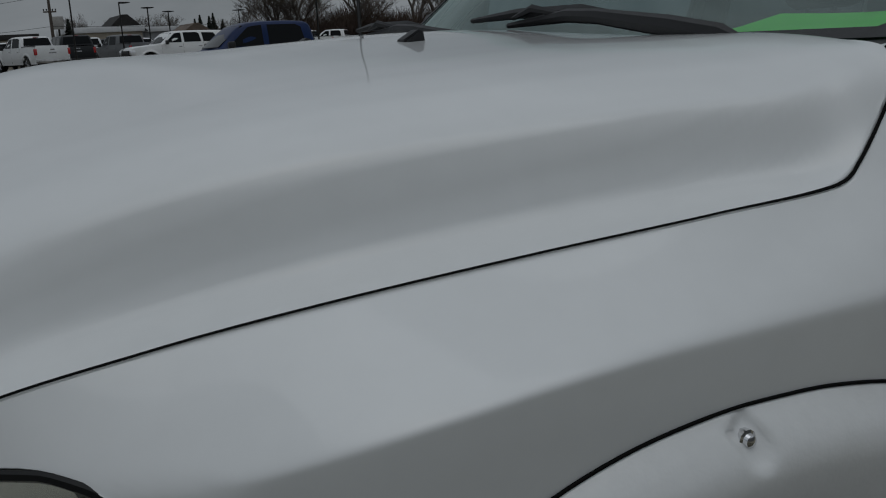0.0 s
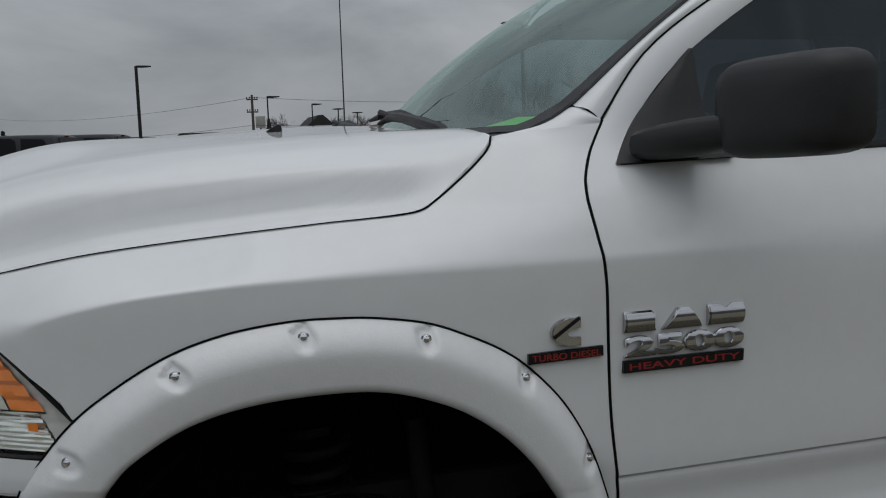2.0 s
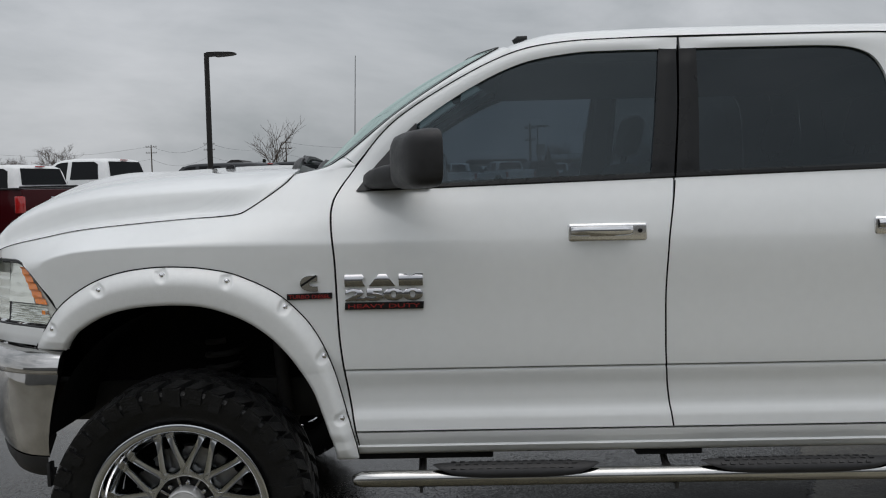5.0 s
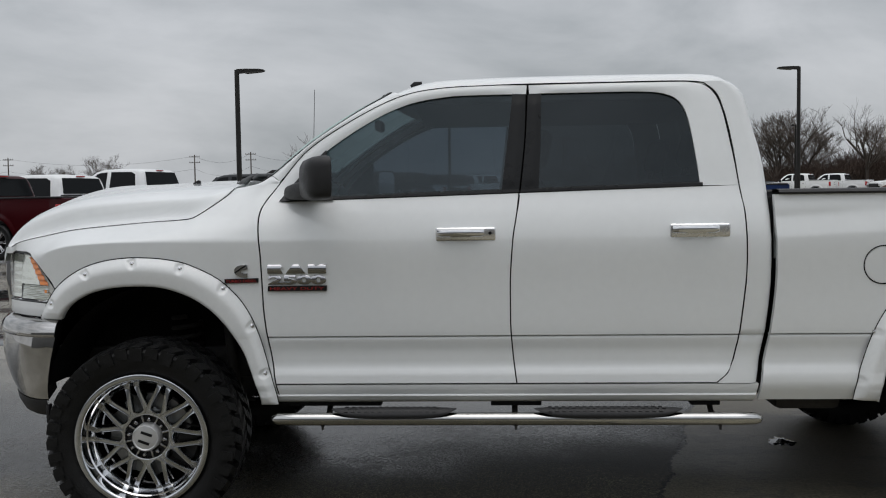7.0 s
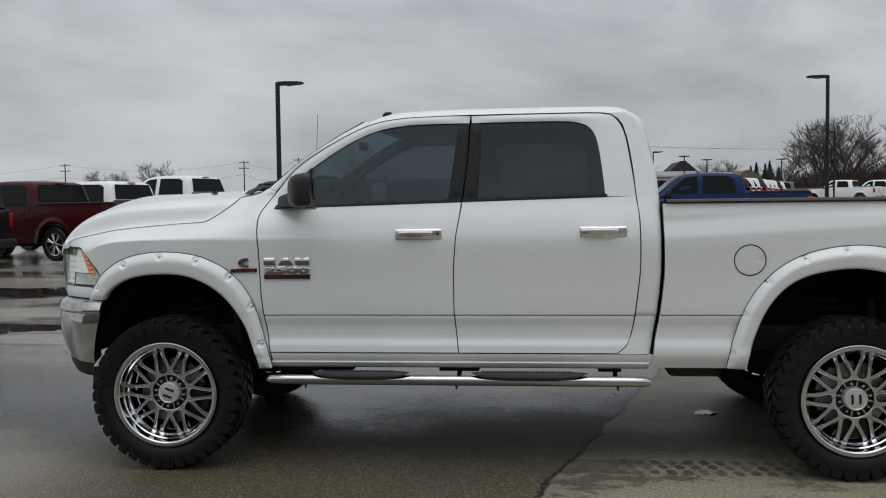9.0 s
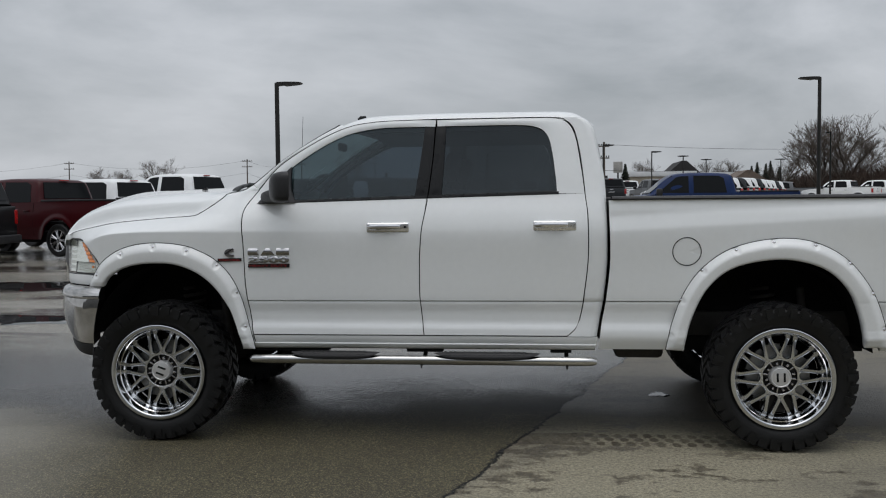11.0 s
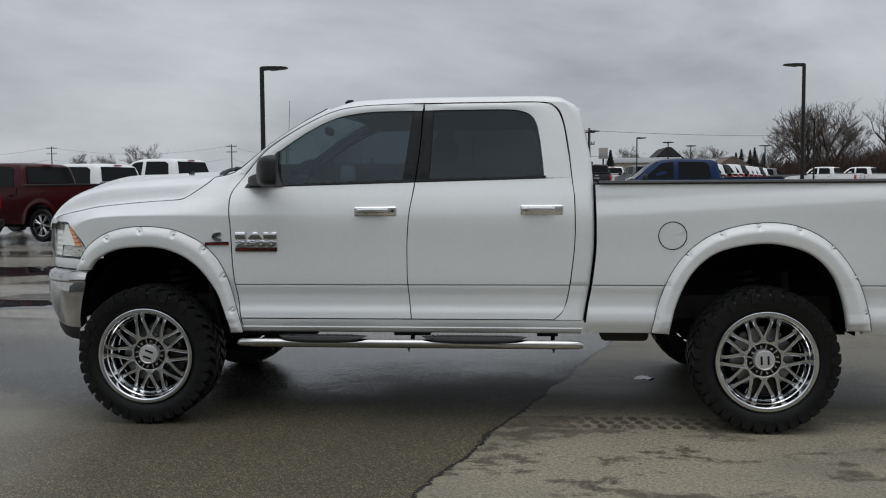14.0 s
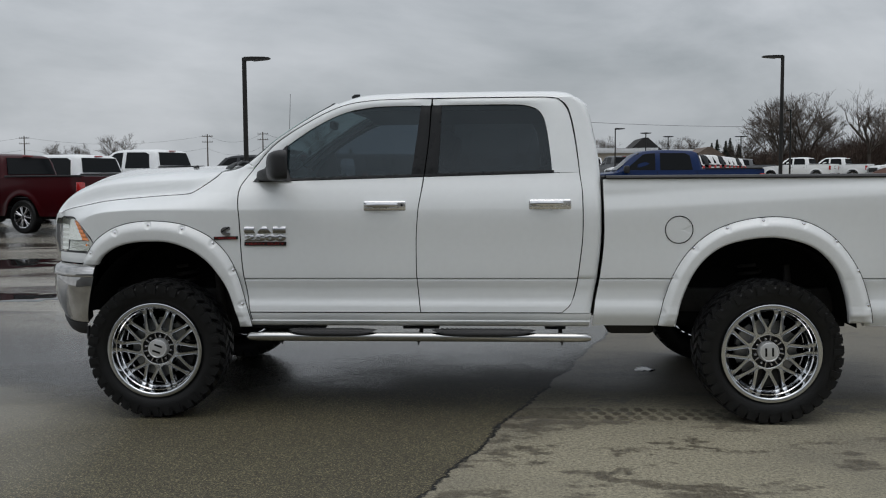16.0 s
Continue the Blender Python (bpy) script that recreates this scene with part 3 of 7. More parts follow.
def build_doors(s):
    bm = bmesh.new()
    rows = panel_rows(s, lambda z: door_front_x(z) + 0.003, lambda z: door_mid_x(z) - 0.003, HEIGHTS, 26, belt)
    sheet(bm, rows, rim=rim_of(s, 0.03))
    front = part("front_door", bm, WHITE, truck, "white front door with badges and tinted window")
    build_frame(s, front, [(0.527, 1.478), (0.546, 1.51), (0.57, 1.545), (0.60, 1.585)] + DRIP[1:6] + [(1.732, 2.006)], FRONT_DLO, WHITE, "window_frame")
    build_window(s, front, 0.605, 1.68, front_top, TINT)
    build_frame(s, front, [(1.665, 1.967), (1.64, 1.75), (1.609, 1.522)], [(1.726, 1.963), (1.715, 1.75), (1.688, 1.522)], SATIN, "pillar_trim", -0.002)
    bm = bmesh.new()
    rows = [[put(s, x, side_y(x, z) + 0.006 - 0.012 * b, z) for z, b in ((belt(x) - 0.004, 0), (belt(x) + 0.006, 1), (belt(x) + 0.016, 1), (belt(x) + 0.022, 0))] for x in np.linspace(0.60, 1.6885, 12)]
    sheet(bm, rows)
    part("belt_strip", bm, SATIN, front)
    bm = bmesh.new()
    rows = panel_rows(s, lambda z: door_mid_x(z) + 0.003, lambda z: door_rear_x(z) - 0.004, HEIGHTS, 26, belt)
    sheet(bm, rows, rim=rim_of(s, 0.03))
    rear = part("rear_door", bm, WHITE, truck, "white rear door with dark tinted window")
    build_frame(s, rear, [(1.74, 2.006), (2.1, 2.0085), (2.40, 2.008), (2.47, 2.006), (2.55, 1.984), (2.605, 1.898), (2.641, 1.70), (2.664, 1.532)], REAR_DLO, WHITE, "window_frame")
    build_window(s, rear, 1.76, 2.496, rear_top, TINT_DARK)
    build_frame(s, rear, [(1.736, 1.963), (1.722, 1.75), (1.697, 1.524)], [(1.797, 1.967), (1.79, 1.75), (1.776, 1.524)], SATIN, "pillar_trim", -0.002)
    bm = bmesh.new()
    rows = [[put(s, x, side_y(x, z) + 0.006 - 0.012 * b, z) for z, b in ((belt(x) - 0.004, 0), (belt(x) + 0.006, 1), (belt(x) + 0.016, 1), (belt(x) + 0.022, 0))] for x in np.linspace(1.6945, 2.505, 10)]
    sheet(bm, rows)
    part("belt_strip", bm, SATIN, rear)
    build_door_handle(s, front, 1.318, 1.578, 1.303, 1.357, True)
    build_door_handle(s, rear, 2.352, 2.607, 1.308, 1.362, False)
    return front, rear


def build_cab(s):
    bm = bmesh.new()
    # rocker
    rows = []
    for z, dy in ((0.565, 0.05), (0.575, 0.03), (0.585, 0.022), (0.60, 0.012), (0.607, 0.016), (0.625, 0.008), (0.64, 0.003), (0.652, 0.002)):
        rows.append([put(s, x, dy, z) for x in np.linspace(0.572, cab_back_x(z), 20)])
    sheet(bm, rows, rim=rim_of(s, 0.05))
    # rear corner pillar
    rows = []
    for z in [0.655, 0.70, 0.76, 0.82, 0.86, 0.868, 0.876, 0.90, 1.0, 1.1, 1.2, 1.3, 1.4, 1.48, 1.54, 1.62, 1.7, 1.78, 1.86, 1.92, 1.94, 1.957, 1.972, 1.985, 1.995, 2.003, 2.009]:
        a, b, row = door_rear_x(z) + 0.003, cab_back_x(z), []
        for k in range(9):
            x = a + (b - 0.05 - a) * k / 8
            row.append(put(s, x, side_y(x, z), z))
        for k in range(1, 7):
            q = math.pi / 2 * k / 6
            row.append(put(s, b - 0.05 + 0.05 * math.sin(q), side_y(2.7, z) + 0.06 * (1 - math.cos(q)), z))
        rows.append(row)
    sheet(bm, rows)
    # back wall half
    rows = [[put(s, cab_back_x(z) + 0.012 * v, side_y(2.7, z) + 0.06 + (MID - side_y(2.7, z) - 0.06) * v, z) for v in (0, 0.2, 0.4, 0.7, 1)] for z in (0.6, 0.9, 1.2, 1.5, 1.7, 1.9, 1.97, 2.0)]
    sheet(bm, rows)
    # windshield pillar
    low = resample([(x, z) for x, z in DRIP[:4]], 24)
    edge = resample(GLASS_EDGE[2:], 24)
    rows = []
    for p, q in zip(low, edge):
        y0 = side_y(p[0], p[1])
        row = []
        for k in range(7):
            v = k / 6
            row.append(put(s, p[0] + (q[0] - p[0]) * v, y0 + (q[1] - y0) * v - 0.010 * math.sin(math.pi * v), p[1] + (q[2] - p[1]) * v + 0.008 * math.sin(math.pi * v)))
        rows.append(row)
    sheet(bm, rows)
    lining = bmesh.new()
    sheet(lining, [[put(s, x + 0.03, (y if s > 0 else 2 * MID - y) + 0.012, z - 0.012) for x, y, z in row] + [put(s, row[-1][0] + 0.05, (row[-1][1] if s > 0 else 2 * MID - row[-1][1]) + 0.03, row[-1][2] - 0.035)] for row in rows])
    part("pillar_lining", lining, INTERIOR, truck, "dark inner pillar trim")
    # filler from the fender's top edge up to the pillar foot
    tops = [tuple(FENDER[k][-1] + np.array((0, 0.003, -0.007))) for k in range(74, 89)]
    foot = resample([(0.40, 0.192, 1.549), GLASS_EDGE[1], (0.505, 0.187, 1.585), GLASS_EDGE[2], (0.562, 0.150, 1.594), (0.585, side_y(0.585, 1.575), 1.577)], 15)
    sheet(bm, [[put(s, *(np.array(a) * (1 - v) + np.array(b) * v + np.array((0, -0.004 * math.sin(math.pi * v), 0.006 * math.sin(math.pi * v))))) for v in (0, 0.25, 0.5, 0.75, 1)] for a, b in zip(tops, foot)])
    # roof half
    lift = [(0.0, 0.0), (0.012, 0.016), (0.03, 0.029), (0.06, 0.039), (0.11, 0.047), (0.22, 0.056), (0.45, 0.068), (0.80, 0.075)]
    rows = []
    for x in list(np.linspace(1.12, 1.5, 9)) + list(np.linspace(1.6, 2.5, 9)) + [2.55, 2.59, 2.62, 2.645, 2.668, 2.688, 2.704, 2.716, 2.724]:
        ze = drip_z(min(x, 2.46)) - 0.012 * smooth(2.48, 2.66, x)
        drop = 0.085 * smooth(2.575, 2.735, x) ** 1.4
        round_in = min(max((x - 2.645) / 0.08, 0.0), 1.0)
        ye = side_y(x, min(ze, 2.02)) + 0.065 * (1 - math.sqrt(1 - round_in * round_in))
        row = []
        for d, h in lift:
            k = smooth(1.08, 1.3, x) if x < 1.3 else 1.0
            y = ye + d * (MID - ye) / 0.80
            fx = x - 0.10 * (1 - (1 - d / 0.8) ** 2) * smooth(1.35, 1.12, x)
            row.append(put(s, fx, y, ze + h * (0.55 + 0.45 * k) - drop * (0.55 + 0.45 * min(1, d / 0.1))))
        rows.append(row)
    sheet(bm, rows)
    shell = part("cab_shell", bm, WHITE, truck, angle=50)
    bm = bmesh.new()
    tube(bm, [put(s, x, side_y(x, z) - 0.001, z) for x, z in resample(DRIP, 60)], 0.0023, 6)
    part("door_seal", bm, GAP, shell, "black door seal line")
    for edge_x, z0, z1, rad in ((door_front_x, 0.60, 1.575, 0.0026), (door_mid_x, 0.66, 1.50, 0.0025), (door_rear_x, 0.66, 1.52, 0.0025)):
        bm = bmesh.new()
        tube(bm, [put(s, edge_x(z), side_y(edge_x(z), z) + 0.001, z) for z in np.linspace(z0, z1, 50)], rad, 6)
        part("door_gap", bm, GAP, shell, "dark door gap")
    bm = bmesh.new()
    tube(bm, [put(s, 0.538 + 0.045 * k / 8, 0.174 + (side_y(0.583, 1.575) - 0.176) * k / 8, 1.608 - 0.033 * k / 8) for k in range(9)], 0.0016, 6)
    part("pillar_joint", bm, GAP, shell)
    # dark lining behind the panel gaps
    bm = bmesh.new()
    sheet(bm, [[put(s, x, side_y(x, z) + 0.03, z) for x in (door_mid_x(z) - 0.035, door_mid_x(z) + 0.045)] for z in (1.50, 1.65, 1.80, 1.95, 1.985)])
    rows = [[put(s, x, side_y(x, z) + 0.024, z) for x in np.linspace(door_front_x(z) - 0.02, 2.60, 24)] for z in (0.6, 0.7, 0.85, 0.9, 1.1, 1.3, 1.40)]
    sheet(bm, rows)
    part("door_lining", bm, GAP, shell)
    return shell


def build_bed(s):
    out_r = resample(ARCH_R_OUT, 60)
    mid_r = [(o * 0.55 + i * 0.45) for o, i in zip(out_r, resample(ARCH_R_IN, 60))]
    arch = spline([(float(p[0]), float(p[1])) for p in mid_r if 3.19 < p[0] < 4.36][::2])
    rows, top = [], 1.487
    xs = sorted(set([2.815 + 0.39 * k / 12 for k in range(13)] + list(np.linspace(3.205, 4.345, 60)) + [4.40, 4.5, 4.6, 4.7, 4.8, 4.9, 4.96, 4.985]))
    levels = [0.575 + 0.28 * k / 13 for k in range(14)] + [0.862, 0.867, 0.871, 0.875, 0.884] + [0.90 + (top - 0.90) * k / 40 for k in range(41)]
    for xp in xs:
        zl = arch(xp) if 3.2 < xp < 4.35 else 0.575
        rise = 0.02 + 0.052 * (xp - 3.43)
        col = []
        for z in levels:
            z = max(z, zl)
            x = xp + (bed_front_x(z) - 2.815) * smooth(3.2, 2.815, xp)
            level = min(z - rise * smooth(1.0, 1.25, z), 1.40)
            y = side_section(level)
            if level > 1.1:
                y += (soft_section(level) - y) * 0.45
            y += 0.010 * smooth(1.40, 1.487, z)
            y += 0.03 * smooth(4.9, 4.985, xp)
            col.append(put(s, x, y, z))
        rows.append(col)
    bm = bmesh.new()
    sheet(bm, rows, rim=rim_of(s, 0.03))
    # inner wall and top of the rail
    sheet(bm, [[put(s, x, y, z) for y, z in ((0.028, 1.487), (0.05, 1.489), (0.12, 1.489), (0.12, 1.42), (0.11, 1.20))] for x in (2.83, 3.5, 4.2, 4.98)])
    bed = part("bed_side", bm, WHITE, truck)
    bm = bmesh.new()
    rows = []
    for x in np.linspace(2.825, 4.98, 24):
        rows.append([put(s, x, y, z) for y, z in ((0.02, 1.488), (0.016, 1.497), (0.026, 1.508), (0.06, 1.512), (0.12, 1.512), (0.13, 1.50), (0.128, 1.44))])
    sheet(bm, rows)
    part("rail_cap", bm, BLACK, bed, "black plastic bed rail cap")
    if s > 0:
        bm = bmesh.new()
        rows = []
        for r, d in ((0.0, 0.0015), (0.03, 0.0015), (0.06, 0.0015), (0.079, 0.001), (0.0815, -0.004)):
            row = []
            for k in range(40):
                a = 2 * math.pi * k / 40
                x, z = 3.268 + r * math.cos(a), 1.175 + r * math.sin(a)
                dent = 0.010 * smooth(0.024, 0.008, math.hypot(x - 3.338, (z - 1.175) * 1.2)) if r < 0.081 else 0
                row.append((x, side_section(z) - d + dent, z))
            rows.append(row)
        sheet(bm, rows, close_v=True)
        fuel = part("fuel_door", bm, WHITE, bed, "round white fuel filler door")
        bm = bmesh.new()
        pts = [(3.268 + 0.084 * math.cos(2 * math.pi * k / 48), side_section(1.175 + 0.084 * math.sin(2 * math.pi * k / 48)) - 0.0005, 1.175 + 0.084 * math.sin(2 * math.pi * k / 48)) for k in range(49)]
        tube(bm, pts, 0.0026, 6, False)
        part("door_gap", bm, GAP, fuel)
    return bed


def build_well(s, cx, lift):
    """Dark liner round a wheel, open to the side and below."""
    bm = bmesh.new()
    rows = []
    for k in range(25):
        a = math.pi * (lift + (1 - 2 * lift) * k / 24)
        rows.append([put(s, cx + 0.575 * math.cos(a), y, 0.56 + 0.555 * math.sin(a)) for y in (0.045, 0.15, 0.3, 0.5)])
    sheet(bm, rows)
    sheet(bm, [[put(s, x, 0.5, z) for z in (0.5 + 3.2 * lift, 0.85, 1.1)] for x in (cx - 0.66 + 2.4 * lift, cx, cx + 0.66 - 2.4 * lift)])
    return part("wheel_liner", bm, WELL, truck)


hood = build_hood()
for s in (1, -1):
    bm = bmesh.new()
    tube(bm, [put(s, x, seam_y(x), seam_z(x) + 0.0002) for x in np.linspace(-0.75, 0.360, 110)], [0.0013 + 0.0009 * smooth(0.0, 0.22, x) for x in np.linspace(-0.75, 0.360, 110)], 6)
    part("panel_gap", bm, GAP, hood, "dark shut line")
near_doors = None
for s in (1, -1):
    build_fender(s)
    d = build_doors(s)
    near_doors = near_doors or d
    build_cab(s)
    build_bed(s)
    build_flare(s, ARCH_F_OUT, ARCH_F_IN, BOLTS_F, "white pocket-style flare with chrome bolts", 0.036)
    build_flare(s, ARCH_R_OUT, ARCH_R_IN, BOLTS_R, "white pocket-style flare with chrome bolts", 0.05)
    build_well(s, 0.06, 0.05)
    build_well(s, 3.79, 0.0)


# glass and roof fittings
def build_windshield():
    edge = resample(GLASS_EDGE, 14)
    rows = []
    for i, (x, y0, z) in enumerate(edge):
        bow, row = 0.11 - 0.01 * i / 13 + 0.05 * math.sin(math.pi * i / 13), []
        for k in range(-16, 17):
            v = 1 - abs(k) / 16
            y = y0 + v * (MID - y0)
            row.append((x - bow * (1 - (1 - v) ** 2), y if k <= 0 else 2 * MID - y, z + 0.003 + 0.05 * v * i / 13))
        rows.append(row)
    bm = bmesh.new()
    sheet(bm, rows)
    ob = part("windshield", bm, WINDSHIELD, truck, "green-tinted windshield glass")
    ob.visible_shadow = False
    ob.visible_shadow = False
    bm = bmesh.new()
    for a, b in ((0, 1), (-1, -2)):
        sheet(bm, [[Vector(rows[i][a]) + Vector((-0.002, 0, 0.003)), Vector(rows[i][a]).lerp(Vector(rows[i][b]), 0.4 + 0.5 * max(0, 1 - i / 6) + 0.9 * max(0, 1 - i / 2.5) ** 2) + Vector((-0.002, 0, 0.003))] for i in range(14)])
    sheet(bm, [[Vector(rows[0][k]) + Vector((-0.002, 0, 0.003)), Vector(rows[0][k]).lerp(Vector(rows[1][k]), 0.55) + Vector((-0.002, 0, 0.003))] for k in range(33)])
    sheet(bm, [[Vector(rows[13][k]) + Vector((-0.002, 0, 0.003)), Vector(rows[12][k]).lerp(Vector(rows[13][k]), 0.8) + Vector((-0.002, 0, 0.003))] for k in range(33)])
    tube(bm, [rows[i][0] for i in range(14)], 0.0025, 6)
    tube(bm, [rows[i][-1] for i in range(14)], 0.0025, 6)
    tube(bm, rows[-1], 0.002, 6)
    part("seal", bm, BLACK, ob, "black windshield moulding")
    bm = bmesh.new()
    rows = [[(0.44 - 0.11 * (1 - (1 - v) ** 2) - d, 0.19 + v * 0.82 if side == 0 else 2 * MID - 0.19 - v * 0.82, z - low * smooth(0.22, 0.0, v))
             for side in (0, 1) for v in ((0, 0.15, 0.4, 0.7, 1.0) if side == 0 else (0.7, 0.4, 0.15, 0))] for d, z, low in ((-0.005, 1.558, 0.0), (0.02, 1.553, 0.004), (0.05, 1.542, 0.02), (0.085, 1.50, 0.035))]
    sheet(bm, rows)
    part("cowl", bm, BLACK, truck, "black plastic wiper cowl")


build_windshield()
for dy in (0.0, 0.68):
    bm = bmesh.new()
    tube(bm, [(0.336, 0.395 + dy, 1.562), (0.328, 0.425 + dy, 1.572), (0.318, 0.52 + dy, 1.588), (0.306, 0.68 + dy, 1.61), (0.302, 0.76 + dy, 1.615), (0.318, 0.98 + dy, 1.605)], [0.010, 0.017, 0.017, 0.013, 0.012, 0.005], 8)
    wiper = part("wiper", bm, BLACK, truck, "black windshield wiper arm")
    bm = bmesh.new()
    tube(bm, [(0.335, 0.60 + dy, 1.60), (0.325, 0.75 + dy, 1.622), (0.322, 0.95 + dy, 1.626), (0.33, 1.14 + dy * 0.9, 1.62)], [0.006, 0.012, 0.010, 0.005], 6)
    tube(bm, [(0.31, 0.80 + dy, 1.62), (0.296, 0.86 + dy, 1.632), (0.31, 0.95 + dy, 1.618)], [0.005, 0.008, 0.004], 6)
    part("blade", bm, BLACK, wiper)
for y in (0.757, 1.263):
    z = hood_z(0.0, 0.757)
    bm = bmesh.new()
    plate(bm, [(-0.022, z - 0.006), (-0.019, z + 0.003), (0.006, z + 0.017), (0.015, z + 0.014), (0.018, z - 0.006)], y - 0.014, y + 0.014, 0.004)
    part("washer_jet", bm, BLACK, truck, "small black washer nozzle")
bm = bmesh.new()
tube(bm, [(0.40, 1.90, 1.50), (0.40, 1.90, 1.58), (0.402, 1.902, 1.60), (0.415, 1.955, 2.206)], [0.012, 0.010, 0.003, 0.0018], 6)
part("radio_antenna", bm, BLACK, truck, "thin black whip antenna")
for y in (0.50, 0.75, 1.01, 1.27, 1.52):
    bm = bmesh.new()
    tube(bm, [(1.17, y, 2.045), (1.19, y, 2.056), (1.225, y, 2.062)], [0.008, 0.013, 0.007], 8)
    part("clearance_lamp", bm, SATIN, truck, "small smoked roof clearance lamp")

# lamps, bumper and grille at the front
FRONT_PLAN = [(-0.45, 0.028), (-0.50, 0.056), (-0.55, 0.089), (-0.59, 0.118), (-0.65, 0.160), (-0.72, 0.215), (-0.80, 0.30), (-0.85, 0.42)]
plan_y = spline(FRONT_PLAN)
lamp_top = spline([(-0.86, 1.255), (-0.70, 1.262), (-0.65, 1.262), (-0.62, 1.253), (-0.588, 1.234), (-0.52, 1.172), (-0.45, 1.098)])
lamp_low = spline([(-0.86, 1.03), (-0.55, 1.03), (-0.50, 1.032), (-0.47, 1.045), (-0.45, 1.085)])


def lamp_patch(bm, s, left, right, z0, z1, inset, nu=14, nv=8, ripple=0.0, rim=0.0, tilt=0.0):
    """A patch of the lamp between two slanted edges, given as x at the foot and x at the head."""
    rows = []
    for i in range(nu + 1):
        u, row = i / nu, []
        for j in range(nv + 1):
            v = j / nv
            x = (left[0] + (left[1] - left[0]) * v) * (1 - u) + (right[0] + (right[1] - right[0]) * v) * u
            z = z0 + (z1 - z0) * v
            z = min(max(z, lamp_low(x) + rim), lamp_top(x) - rim)
            k = inset + ripple * ((j % 3) / 2 + 0.5 * noise.noise((x * 30, z * 140, s))) + tilt * v
            row.append(put(s, x + 0.5 * k, plan_y(x) + k, z))
        rows.append(row)
    sheet(bm, rows)


for s in (1, -1):
    bm = bmesh.new()
    lamp_patch(bm, s, (-0.85, -0.85), (-0.45, -0.45), 1.0, 1.3, 0.07, 40, 10)
    housing = part("headlight", bm, LAMP_HOUSING, truck, "clear headlight with amber side reflector")
    bm = bmesh.new()
    lamp_patch(bm, s, (-0.85, -0.85), (-0.45, -0.45), 1.0, 1.3, 0.0, 40, 10)
    lens = part("lens", bm, LENS_CLEAR, housing, "clear plastic headlight lens")
    lens.visible_shadow = False
    bm = bmesh.new()
    lamp_patch(bm, s, (-0.556, -0.634), (-0.498, -0.604), 1.112, 1.240, 0.004, 8, 15, 0.004, 0.009)
    part("side_reflector", bm, AMBER, housing, "amber side reflector")
    bm = bmesh.new()
    lamp_patch(bm, s, (-0.494, -0.602), (-0.452, -0.575), 1.10, 1.240, 0.010, 8, 18, 0.002, 0.007)
    lamp_patch(bm, s, (-0.477, -0.511), (-0.452, -0.452), 1.042, 1.106, 0.010, 6, 10, 0.002, 0.007)
    part("corner_chamber", bm, LAMP_HOUSING, housing, "grey corner chamber")
    bm = bmesh.new()
    lamp_patch(bm, s, (-0.530, -0.530), (-0.513, -0.513), 1.076, 1.090, 0.006, 2, 2)
    part("side_marker", bm, AMBER, housing, "small amber marker")
    bm = bmesh.new()
    lamp_patch(bm, s, (-0.70, -0.70), (-0.480, -0.516), 1.042, 1.106, 0.005, 16, 24, 0.004, 0.010, 0.008)
    part("reflector_ribs", bm, LAMP_MIRROR, housing, "ribbed silver reflector")
    bm = bmesh.new()
    lamp_patch(bm, s, (-0.70, -0.70), (-0.561, -0.638), 1.112, 1.25, 0.005, 12, 12, 0.0012, 0.010, 0.014)
    part("reflector_bowl", bm, LAMP_MIRROR, housing, "smooth silver reflector")
    bm = bmesh.new()
    lamp_patch(bm, s, (-0.835, -0.835), (-0.708, -0.708), 1.045, 1.25, 0.006, 8, 18, 0.002, 0.012, 0.014)
    part("park_lamp", bm, LAMP_MIRROR, housing, "silver lamp chamber")
    bm = bmesh.new()
    plan = resample(FRONT_PLAN, 60)
    tube(bm, [put(s, p[0], p[1] + 0.004, lamp_top(p[0])) for p in plan], 0.005, 6)
    tube(bm, [put(s, p[0], p[1] + 0.004, lamp_low(p[0])) for p in plan], 0.005, 6)
    part("bezel", bm, SATIN, housing, "black lamp surround")
    bm = bmesh.new()
    rows = [[put(s, p[0], p[1] - 0.004 + d, z) for d, z in ((0.01, 0.962), (0.0, 0.975), (0.0, 1.0), (0.002, 1.028))] for p in resample([(-0.41, 0.012)] + FRONT_PLAN, 30)]
    sheet(bm, rows)
    part("lamp_valance", bm, WHITE, truck)

